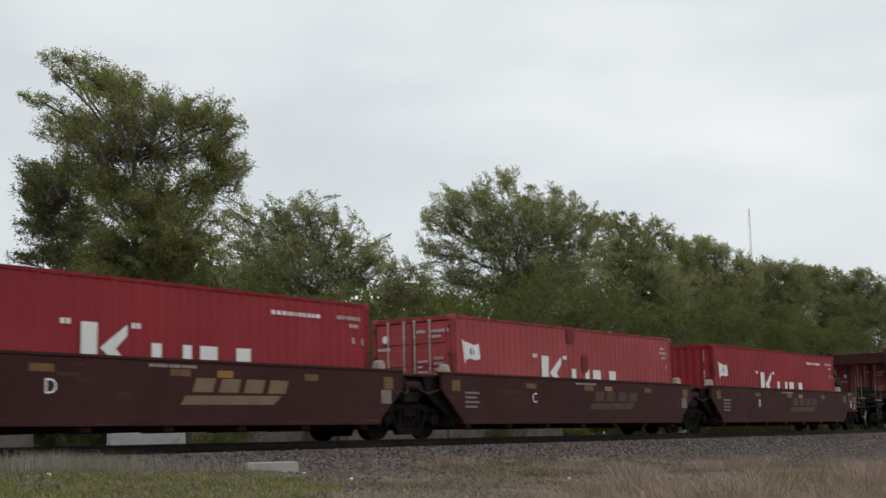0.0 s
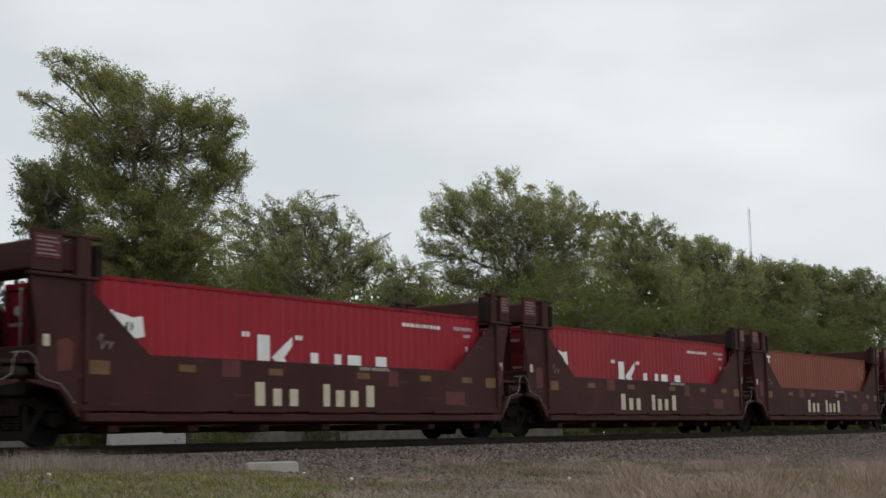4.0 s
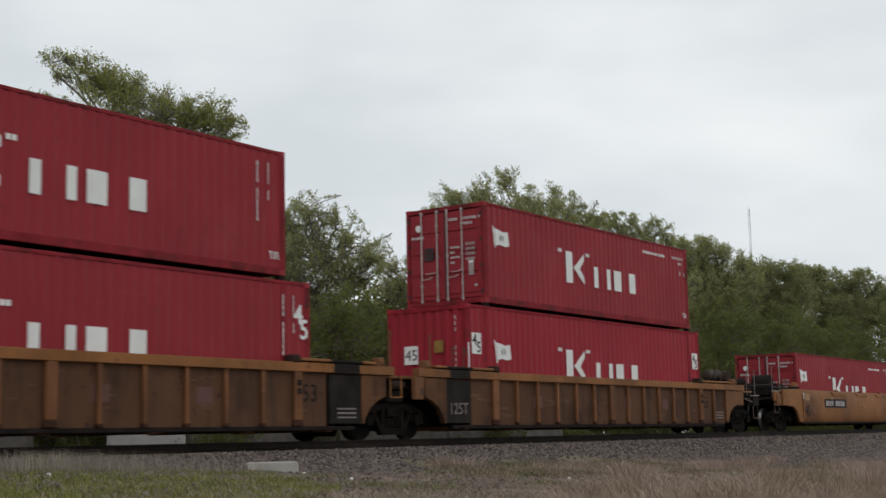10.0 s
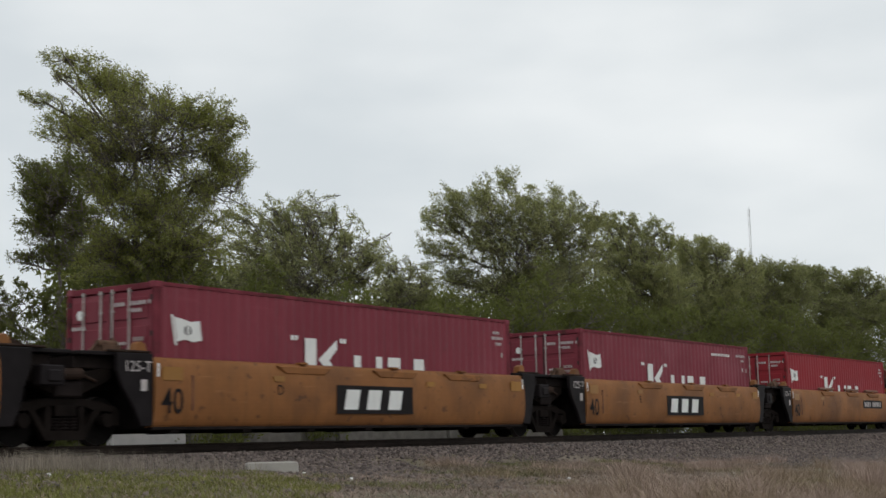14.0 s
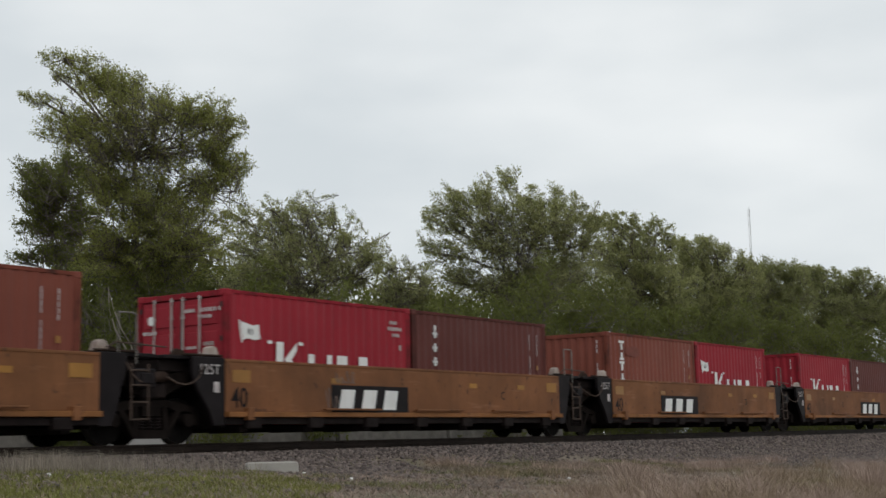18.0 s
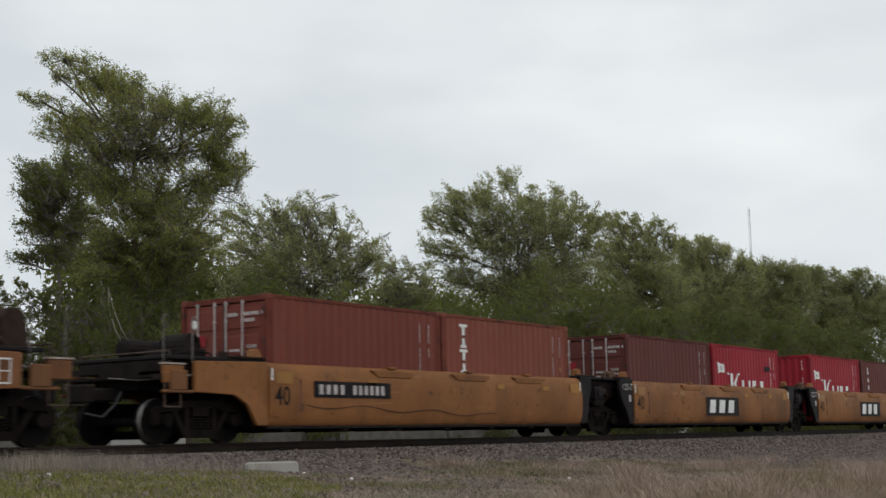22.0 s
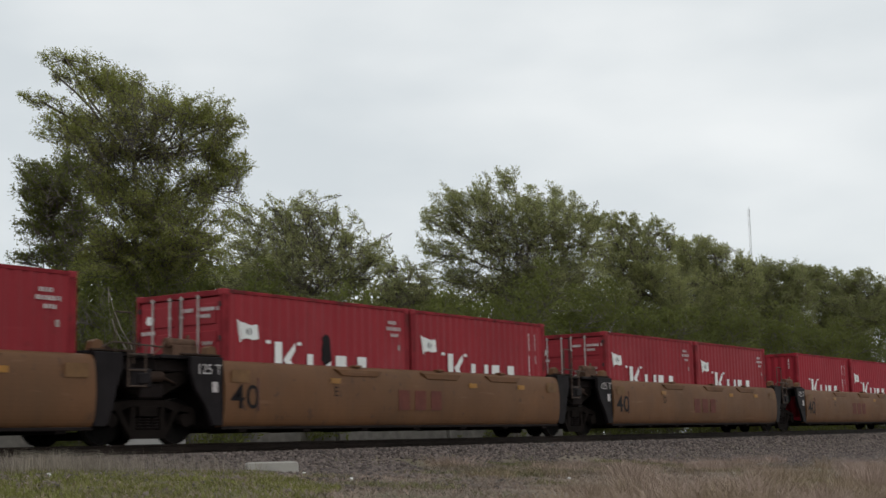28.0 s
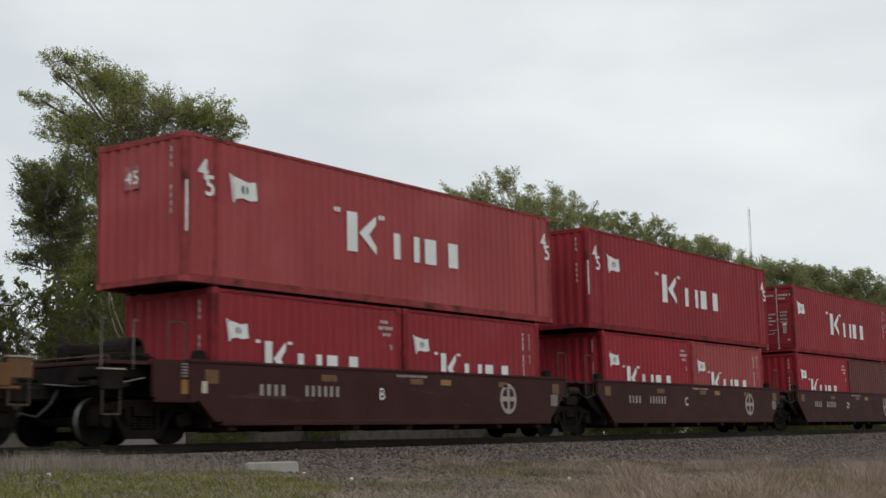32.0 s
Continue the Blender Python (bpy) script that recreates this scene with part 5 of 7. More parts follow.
def round_wall(material, half):
    """A side that bulges outwards, with a narrow top ledge."""
    outer = [(-1.30 - 0.19 * math.sin(a) ** 0.7, 0.80 + 0.63 * math.cos(a)) for a in [math.pi * (0.04 + 0.92 * k / 20) for k in range(21)]]
    sec = [(-1.28, 1.44)] + outer + [(-1.24, 0.17), (-1.24, 0.22)] + [(p + 0.09, 0.80 + (q - 0.80) * 0.93) for p, q in outer[::-1][2:-2:2]]
    return shared(("round", material.name, half), lambda: Geo().prism(sec, -half, half, "x").mesh("side_wall", material, 0.0, False))


def car_yellow(s, pitch, material, first=False, last=False, rounded=True, letter="C", mark="ttx", tag="40", mark_x=None, label="", scrawl=False, spaced="125-T", letter_x=None, tag_z=None):
    """A yellow 40 ft well with black ends and a black nameplate."""
    c = base("well_car", label, "yellow forty-foot well cars")
    half = 6.32
    if rounded:
        me = round_wall(material, half)
        part("side_wall", me, c)
        part("side_wall", me, c, at=pose(0, 0, 0, 0, 0, 180))
        wall_of(c, ((-half, 0.13), (half, 0.13), (half, 0.19), (-half, 0.19)), GRIME, "bottom_sill", thick=0.2, y=1.40)
        for x in (-2.2, 0.9, 3.6):
            part("gusset", shared(("gus", material.name), lambda: Geo().prism([(-0.85, 1.38), (0.85, 1.38), (0.6, 1.22), (-0.6, 1.22)], -1.475, -1.40).mesh("gusset", material, 0.02)), c, at=pose(x, 0, 0))
            part("ledge_clip", shared(("clip", material.name), lambda: Geo().box(-0.12, 0.12, -1.44, -1.28, 1.42, 1.47).mesh("ledge_clip", material, 0.01)), c, at=pose(x, 0, 0))
        part("seam", shared("seam", lambda: Geo().box(-0.015, 0.015, -1.495, -1.47, 0.48, 1.12).mesh("seam", DIM_MARK)), c, at=pose(-5.4, 0, 0))
        y = -1.494
    else:
        wall_of(c, ((-half, 0.46), (half, 0.46), (half, 1.42), (-half, 1.42)), material, y=1.46)
        wall_of(c, ((-half, 1.40), (half, 1.40), (half, 1.46), (-half, 1.46)), material, "top_chord", thick=0.16, y=1.47)
        # The sill takes the brighter yellow, painting in the light along it.
        wall_of(c, ((-half, 0.36), (half, 0.36), (half, 0.46), (-half, 0.46)), YELLOW, "bottom_sill", thick=0.2, y=1.56)
        wall_of(c, ((-half, 0.22), (half, 0.22), (half, 0.36), (-half, 0.36)), GRIME, "lower_chord", thick=0.16, y=1.46)
        for k in range(7):
            part("sill_foot", shared("sf", lambda: Geo().box(-0.2, 0.2, -1.55, -1.40, 0.14, 0.36).mesh("sill_foot", GRIME, 0.02)), c, at=pose(-5.6 + k * 1.85, 0, 0))
        for k in range(3):
            part("load_bracket", shared(("lbk", material.name), lambda: Geo().box(-0.95, 0.95, -1.62, -1.52, 0.50, 0.54).mesh("load_bracket", material, 0.008)), c, at=pose(-2.6 + k * 3.2, 0, 0))
        for w in (-1, 1):
            part("corner_post", shared(("cp", material.name), lambda: Geo().box(-0.08, 0.08, -1.60, -1.44, 0.30, 0.54).mesh("corner_post", material, 0.01)), c, at=pose(w * 5.75, 0, 0))
        y = -1.466
    car_sill(c, 6.0, GRIME, 0.08)
    for w in (-1, 1):
        outer = pitch / 2 + (1.0 if (first and w < 0) or (last and w > 0) else -0.1)
        for sy in (-1, 1):
            y0, y1 = sorted((sy * 1.44, sy * 1.34))
            if (first and w < 0) or (last and w > 0):
                end = [(w * half, 0.2), (w * half, 1.44), (w * 8.3, 1.40), (w * 8.3, 0.82), (w * 7.25, 0.78), (w * 6.9, 0.60), (w * 6.62, 0.2)]
                part("end_plate", Geo().prism(end, y0, y1).mesh("end_plate", material, 0.012), c)
                part("end_lug", Geo().box(*sorted((w * 8.5, w * 8.9)), y0, y1, 0.85, 1.22).box(*sorted((w * 8.3, w * 9.1)), y0 + 0.02, y1 - 0.02, 0.80, 0.86).mesh("end_lug", YELLOW_DIRTY, 0.015), c)
            else:
                tip = 7.16 if w < 0 else 6.95
                end = [(w * half, 0.2), (w * half, 1.48), (w * tip, 1.48), (w * tip, 1.18), (w * (tip - 0.12), 0.88), (w * 6.74, 0.50), (w * 6.60, 0.2)]
                part("end_plate", Geo().prism(end, y0, y1).mesh("end_plate", BLACK, 0.012), c, "black end plate")
        deck(c, w * 6.2, w * outer, 1.50, BLACK)
        stacking_cone(c, w * 6.5, -1.22, 1.50, PALE_STEEL if not rounded else material)
        if not rounded:
            part("hose_loop", Geo().path([(w * 6.9, -1.34, 1.42), (w * 6.93, -1.46, 1.28), (w * 7.02, -1.48, 1.12), (w * 7.18, -1.48, 1.0), (w * 7.36, -1.47, 0.95), (w * 7.54, -1.42, 0.98), (w * 7.68, -1.3, 1.1)], 0.014).mesh("hose_loop", RAILING), c)
        if w > 0 and (not rounded or material is YELLOW_BROWN):
            grab(c, w * (pitch / 2 - 0.62), 1.3, 2.15, -1.36, -w, GRAB if not rounded else RAILING)
        if rounded and w < 0 and not first:
            k = 1.0 if material is YELLOW_BROWN else 0.65
            part("deck_valve", shared(("deck_valve", k), lambda: Geo().box(-0.30 * k, 0.34 * k, -0.14, 0.16, 0.0, 0.20 * k).rod((-0.42 * k, -0.05, 0.24 * k), (0.30 * k, -0.05, 0.24 * k), 0.09 * k, 10).rod((0.12 * k, -0.05, 0.2 * k), (0.16 * k, -0.05, 0.40 * k), 0.035, 8).path([(-0.42 * k, -0.05, 0.24 * k), (-0.62 * k, -0.12, 0.12 * k), (-0.85 * k, -0.14, -0.05)], 0.022).mesh("deck_valve", VALVE, 0.01)), c, "rust-brown brake valve on the deck", at=pose(-7.05, -1.02, 1.50))
        part("deck_lip", shared("lip", lambda: Geo().box(-0.5, 0.5, -1.36, -1.28, 1.50, 1.54).mesh("deck_lip", RUSTY, 0.01)), c, at=pose(w * 6.8, 0, 0))
        part("guide_bracket", shared("gbr", lambda: Geo().prism([(-0.25, 0.0), (0.22, 0.0), (0.10, 0.12), (-0.10, 0.16)], -0.05, 0.05).mesh("guide_bracket", RUSTY, 0.01)), c, at=pose(w * 7.0, -0.9, 1.50))
        if w > 0 and not last:
            part("valve_box", shared("valve_box", lambda: Geo().box(-0.24, 0.24, -1.42, -1.20, 0.88, 1.22).box(-0.12, 0.16, -1.46, -1.42, 0.94, 1.14).mesh("valve_box", BLACK, 0.02)), c, at=pose(7.38, -0.03, 0))
        if w > 0 and (not rounded or material is YELLOW_BROWN):
            steps(c, pitch / 2 - 0.62, -1.46, RAILING, *(((0.90, 1.18, 1.46), 1.62) if rounded else ()))
            part("ladder_rail", Geo().path([(7.9, -1.40, 1.62), (6.7, -1.44, 1.66), (6.5, -1.40, 1.56)], 0.016).mesh("ladder_rail", RAILING), c)
        if rounded and material is not YELLOW_BROWN:
            part("end_strip", block(0.05, 0.24, WHITE), c, "white reflective strip", at=pose(w * 6.24 - 0.025, y + 0.02, 1.08))
        part("reflector", block(0.5, 0.24, AMBER_DULL if material is YELLOW_BROWN else AMBER if w < 0 else YELLOW_CLEAN), c, at=pose(w * 5.9 - 0.25, y, 1.02))
    if not first:
        part("lettering", text_mesh(spaced, 0.19, SERIAL), c, at=pose(-7.02, -1.445, 1.16))
        part("plate", block(0.14, 0.20, SERIAL), c, "small pale plate", at=pose(-6.62, -1.445, 0.82))
    if last:
        win = part("inspection_plate", block(0.46, 0.42, WHITE), c, "white-framed inspection plate", at=pose(7.62, -1.446, 0.88))
        for dx in (0.03, 0.24):
            for dz in (0.03, 0.22):
                part("plate_field", block(0.19, 0.17, material), win, at=pose(dx, -0.005, dz))
    part("lettering", text_mesh(tag, 0.46 if material is YELLOW_BROWN or tag_z is not None else 0.38, BLACK, 0.004), c, "hand-painted black number", at=pose(-6.18, y, tag_z if tag_z is not None else 0.53 if material is YELLOW_BROWN else 0.60 if rounded else 0.55) @ Matrix.Diagonal((1.25 if material is YELLOW_BROWN else 0.85, 1, 1, 1)))
    part("lettering", text_mesh(letter, 0.20, BLACK), c, at=pose(letter_x if letter_x is not None else -3.1 if rounded else 3.4, y, 0.80))
    for x, m in ((-3.2, AMBER), (2.0, YELLOW_CLEAN), (4.2, YELLOW_CLEAN)):
        part("reflector", block(0.32, 0.11, m), c, at=pose(x, y, 1.06))
    if mark == "ttx":
        x = mark_x if mark_x is not None else -1.25
        pl = part("nameplate", block(2.7, 0.60, BLACK), c, "black nameplate with three white blocks", at=pose(x, y, 0.43))
        for k in range(3):
            part("name_block", block(0.46, 0.42, WHITE, lean=0.10), pl, at=pose(0.24 + k * 0.76, -0.005, 0.09))
    elif mark == "faded":
        for k in range(3):
            part("name_block", block(0.42, 0.44, DARK_RED_MARK), c, "faded dark red block", at=pose(-0.85 + k * 0.62, y, 0.52))
    elif mark == "number":
        pl = part("number_panel", block(2.6 if rounded else 3.2, 0.34, BLACK), c, "black panel with white bars", at=pose(mark_x if mark_x is not None else -3.6, y, 0.76))
        k = (2.6 if rounded else 3.2) / 2.6
        bars(pl, 0.17 * k, -0.005, 0.07, (0.12 * k,) * 4, 0.20, 0.11 * k, SERIAL)
        bars(pl, 1.28 * k, -0.005, 0.07, (0.11 * k,) * 6, 0.20, 0.085 * k, SERIAL)
    if rounded and last:
        for x in (-2.2, 0.9, 3.6):
            part("ledge_bar", shared("ledge_bar", lambda: Geo().rod((-0.85, -1.36, 1.50), (0.85, -1.36, 1.50), 0.055, 8).mesh("ledge_bar", LEDGE)), c, "faded pink-brown ledge bar", at=pose(x, 0, 0))
    if scrawl:
        x0, n, step, m, lb, tall = scrawl
        if m is SCRAWL:
            w = n * step
            rim = [(w * k / 24, 0.06 * math.sin(k * 1.9) + (0.05 if 2 < k < 22 else 0.25)) for k in range(25)] + [(w * k / 24, tall + 0.07 * math.sin(k * 2.3) - (0.0 if 2 < k < 22 else 0.3)) for k in range(24, -1, -1)]
            part("scrawl_ground", shape(rim, m, ("ground", x0)), c, lb, at=pose(x0, y, 1.36 - tall))
            for k in range(n):
                squiggle(c, x0 + 0.10 + k * step, 1.42 - tall + 0.05 * (k % 2), step * 0.85, tall * (0.72 + 0.12 * (k % 3)), 1 + k % 2, GRIME if k % 3 else SPRAY_PALE, "sprayed outline", y - 0.006, 0.032)
        else:
            for k in range(n):
                squiggle(c, x0 + k * step, 0.72, step * 0.8, tall * (0.7 + 0.15 * (k % 3)), 1, m, lb, y - 0.004, 0.024)
    return gear(c, s, pitch, first, last, 1.50, material=material)


YELLOW_BROWN = mat("car_tarnished_yellow", (0.144, 0.066, 0.028), rough=0.65, vary=0.18, scale=0.6, streak=0.25, streak_color=(0.06, 0.036, 0.022), patch=0.5, patch_color=(0.11, 0.058, 0.028), patch_scale=0.45, speck=0.6, bump=0.1)
SPRAY_PALE = mat("pale_spray_edge", (0.17, 0.12, 0.10), rough=0.6, vary=0.4, scale=4)
SCRAWL = mat("violet_grey_spray", (0.085, 0.06, 0.075), rough=0.6, vary=0.4, scale=3, patch=0.6, patch_color=(0.05, 0.035, 0.05), patch_scale=5)

LOW, STD, HIGH = 0.26 + LIFT, 2.591, 2.896


def load(s, z, length, paint, label, left="door", design="k", tail="web", raised=0.0):
    h = HIGH if length > 13 else STD
    return rolls(container(length, h, paint, label, left, design, tail, raised=raised), s, z)


def make_train():
    # brown flat-sided set
    for i, (lt, paint, left, tail, lb) in enumerate((("D", RED, "wall", "web", "red forty-foot container sunk in a brown well car"), ("C", RED_FADED, "door", "corner", "faded red forty-foot container in a brown well car"), ("B", RED, "wall", "web", "red forty-foot container with a plain corrugated end"))):
        s = -237.1 + i * 15.45
        car_brown(s, 15.45, last=i == 2, letter=lt, emblem="wedge", label="grimy brown well car with a tan wedge emblem")
        box = load(s, LOW, 12.192, paint, lb, left, "k", tail)
        if i == 1:
            smudge(box, -0.33, 2.32, 0.42, 0.40, STAIN_RED, "dark red blotch")
            smudge(box, 0.46, 1.60, 0.34, 0.50, STAIN_RED, "dark red blotch")
    # bulkhead set
    for i, (paint, design, tail, mark, lb) in enumerate(((RED_SALMON, "k", "corner", (0.43, 3.3), "faded orange-red container between brown bulkheads"), (RED_BRIGHT, "k", "web", (-2.34, 4.1), "bright red container between brown bulkheads"), (RED, "k", "web", (-2.4, 4.0), "red container between brown bulkheads"), (BROWN_ORANGE, "t", "three", (-2.34, 4.0), "orange-brown container with white upright lettering blocks"), (RED_PINK, "k", "upright", (-4.15, 3.4), "pinkish red container sunk between brown bulkheads"))):
        s = -186.1 + i * 15.43
        car_tower(s, 15.43, i == 0, i == 4, mark, "dark oxide-brown well car with tall end bulkheads")
        load(s - (0.25 if i in (0, 3, 4) else 0.0), LOW, 12.192, paint, lb, "door", design, tail)
    # ribbed set, double stacked
    for i, (p1, l1, t1, p2, l2, t2) in enumerate(((RED_SALMON, "wall", "plain", RED, "door", "web"), (RED, "door", "upright", RED, "door", "upright"), (RED_BRIGHT, "wall", "squares", RED, "door", "web"))):
        s = -103.0 + i * 19.72
        car_ribbed(s, 19.72, i == 0, i == 2, "dirty yellow ribbed well car with two stacked containers")
        load(s - (0.12 if i == 2 else 0.0), LOW, 13.716, p1, "forty-five-foot red container under another", l1, "k", t1)
        load(s, LOW + HIGH + 0.08, 12.192, p2, "red forty-foot container stacked on a longer one", l2, "k", t2, 0.08)
    # rounded yellow set
    for i, (paint, design, tail, lt, mark) in enumerate(((RED, "k", "web", "B", "number"), (BROWN, "t", "five", "C", "ttx"), (RED_PURPLE, "k", "corner", "D", "ttx"), (RED_PURPLE, "k", "web", "E", "ttx"), (RED, "k", "corner", "A", "number"))):
        s = -41.7 + i * 15.92
        car_yellow(s, 15.95, YELLOW, i == 0, i == 4, True, lt, mark, mark_x=None if mark == "ttx" else (-3.95 if i == 0 else 2.0), tag_z=0.43, label="yellow round-sided well car with black ends")
        load(s - (0.12 if i == 0 else 0.0), LOW, 12.192, paint, ("brown" if design == "t" else "faded purple-red" if paint is RED_PURPLE else "red") + " forty-foot container sunk in a yellow well car", "door", design, tail)
    # flat yellow set with pairs of short containers
    pairs = (((BROWN, "x", "door", "", BROWN_ORANGE, "t", "wall", "five")), ((RED_BRIGHT, "k", "door", "corner", BROWN_DARK, "t", "wall", "thin")), ((BROWN_ORANGE, "t", "wall", "five", RED_BRIGHT, "k", "wall", "upright")),
             ((RED_BRIGHT, "k", "wall", "column", BROWN_DARK, "t", "wall", "thin")), ((BROWN_DARK, "t", "door", "thin", BROWN_DARK, "x", "wall", "")))
    short_pairs(42.12, 15.70, pairs, YELLOW_FLAT, False, ("number", "ttx", "ttx", "ttx", "number"), "BCDEA", (-3.6, 0.2),
                {0: (-6.6, 7, 0.42, SCRAWL, "violet-grey sprayed scrawl", 0.9), 4: (-5.4, 6, 0.28, SPRAY_RED, "faint red sprayed scrawl", 0.5)})
    pairs = ((BROWN, "x", "door", "", BROWN_ORANGE, "t", "wall", "five"), (BROWN_DARK, "x", "door", "", RED_BRIGHT, "k", "wall", "upright"), (RED_BRIGHT, "k", "wall", "upright", BROWN_DARK, "t", "wall", "thin"),
             (BROWN_ORANGE, "t", "door", "five", RED_BRIGHT, "k", "wall", "corner"), (BROWN, "x", "door", "", RED_BRIGHT, "k", "wall", "corner"))
    short_pairs(125.4, 15.82, pairs, YELLOW, True, ("number", "ttx", "ttx", "ttx", "number"), "BCDEA", (-5.0, 1.5), {4: (-5.3, 8, 0.48, SPRAY_GREY, "grey-green sprayed scrawl", 0.6)})
    pairs = ((RED, "k", "door", "corner", RED, "k", "wall", "corner"), (RED, "k", "door", "corner", RED, "k", "wall", "upright"), (RED, "k", "door", "corner", RED, "k", "wall", "corner"),
             (RED_BRIGHT, "k", "wall", "column", RED_BRIGHT, "k", "wall", "corner"), (BROWN_ORANGE, "t", "door", "five", BROWN_ORANGE, "t", "wall", "five"))
    short_pairs(208.18, 15.755, pairs, YELLOW_BROWN, True, ("number", "faded", "faded", "faded", "number"), "AEDCB", (-4.0, 1.5), {})
    # brown set, double stacked
    for i, (a, b, bd, up, ul, left) in enumerate(((RED, RED, "k", RED_FADED, 13.716, "wall"), (RED_BRIGHT, RED_FADED, "k", RED, 13.716, "wall"), (RED_BRIGHT, BROWN_DARK, "x", RED, 12.192, "door"), (RED, RED, "k", RED, 12.192, "door"))):
        s = 290.93 + i * 15.76
        car_brown(s, 15.76, first=i == 0, letter="BCDE"[i], emblem="round", label="dark brown well car with a pale round emblem")
        load(s - 3.07, LOW, 6.058, a, "short red container in the lower tier", "wall", "k", "corner")
        load(s + 3.07, LOW, 6.058, b, "short container in the lower tier", "wall", bd, "upright")
        load(s, LOW + STD + 0.05, ul, up, "red container stacked on two short ones", left, "k", "plain" if ul > 13 else "upright", 0.05)


def smudge(ob, x, z, w, h, material, label, y=-HALF - 0.004):
    """A dark worn patch with soft corners on a container's long side."""
    n = 14
    poly = []
    for k in range(n):
        q = k * math.tau / n
        r = 1 + 0.12 * math.sin(3.1 * k + x)
        poly.append((w / 2 * r * math.copysign(abs(math.cos(q)) ** 0.6, math.cos(q)), h / 2 * r * math.copysign(abs(math.sin(q)) ** 0.6, math.sin(q))))
    part("stain", shape(poly, material, ("smudge", x, z)), ob, label, at=pose(x, y, z))


STAIN_RED = mat("dark_red_stain", (0.15, 0.022, 0.028), rough=0.7, vary=0.2, scale=5)
STAIN_BROWN = mat("dull_red_patch", (0.178, 0.051, 0.036), rough=0.7, vary=0.2, scale=5)


def short_pairs(s0, pitch, pairs, paint, rounded, marks, letters, number_x, scrawls):
    kinds = {RED: "red", RED_BRIGHT: "bright red", BROWN: "brown", BROWN_DARK: "dark brown", BROWN_ORANGE: "orange-brown"}
    for i, (p1, d1, l1, t1, p2, d2, l2, t2) in enumerate(pairs):
        s = s0 + i * pitch
        car = car_yellow(s, pitch, paint, i == 0, i == 4, rounded, letters[i], marks[i], scrawl=scrawls.get(i), spaced="125T" if not rounded else "125 T" if paint is YELLOW_BROWN else "125-T",
                   mark_x=number_x[i == 4] if marks[i] == "number" else ((0.35 if i == 3 else -3.2) if not rounded else None),
                   letter_x=-2.0 if not rounded and i == 3 else None,
                   label=("dirty " if paint is YELLOW_BROWN else "") + "yellow " + ("round" if rounded else "flat") + "-sided well car with black ends")
        shift = {(YELLOW, 1): -0.12, (YELLOW, 2): -0.20, (YELLOW_BROWN, 2): -0.12, (YELLOW_BROWN, 3): -0.26, (YELLOW_BROWN, 4): -0.12}.get((paint, i), 0.0)
        one = load(s - 3.07 + shift, LOW, 6.058, p1, kinds[p1] + " twenty-foot container in a yellow well car", l1, d1, t1)
        if paint is YELLOW_BROWN and i == 1:
            for dz, r in ((1.66, 0.17), (1.42, 0.20)):
                part("dark_smear", shared(("smear", r), lambda: Geo().prism([(r * (0.8 + 0.2 * math.sin(3 * q)) * math.cos(q * 0.5236), r * 1.1 * math.sin(q * 0.5236)) for q in range(12)], -0.006, -0.001).mesh("dark_smear", BLACK)), one, "black smear", at=pose(0.05, -HALF - 0.003, dz))
        two = load(s + 3.07, LOW, 6.058, p2, kinds[p2] + " twenty-foot container in a yellow well car", l2, d2, t2)
        if paint is YELLOW and i in (0, 3):
            # The side stays smooth; a thin dark line draws the crease's shade.
            dent = [(-5.2 + 0.3 * k, 0, 0.60 - 0.05 * math.sin(k * 0.75 + i) - 0.008 * k) for k in range(25)]
            part("dent_crease", Geo().path(dent, 0.012, 4).mesh("dent_crease", YELLOW_PANEL), car, "thin dark line drawn for the shade of a dented crease", at=pose(0, -1.487, 0) @ Matrix.Diagonal((1, 0.3, 1, 1)))
        if paint is YELLOW and i == 1:
            smudge(two, 1.85, 1.86, 0.52, 0.18, BLACK, "black panel")
        if paint is YELLOW and i == 2:
            squiggle(car, 4.4, 0.42, 0.8, 0.62, 4, GRIME, "thin black sprayed loops", -1.500)
        if paint is YELLOW_FLAT and i == 2:
            smudge(one, -1.45, 2.06, 0.95, 0.30, STAIN_BROWN, "dull red patch")
        if paint is YELLOW_FLAT and i == 1:
            squiggle(car, -3.4, 0.55, 0.45, 0.6, 2, SPRAY_PALE, "pale sprayed loops", -1.472)
            squiggle(car, -3.1, 1.08, 0.7, 0.28, 4, SPRAY_PALE, "pale sprayed loops", -1.472)


make_train()


# ---- trees and plants ----
RIGHT = Vector((math.cos(_heading), -math.sin(_heading), 0))     # across the view
BACK = Vector((math.sin(_heading), math.cos(_heading), 0))       # away from the camera
SWAY = []


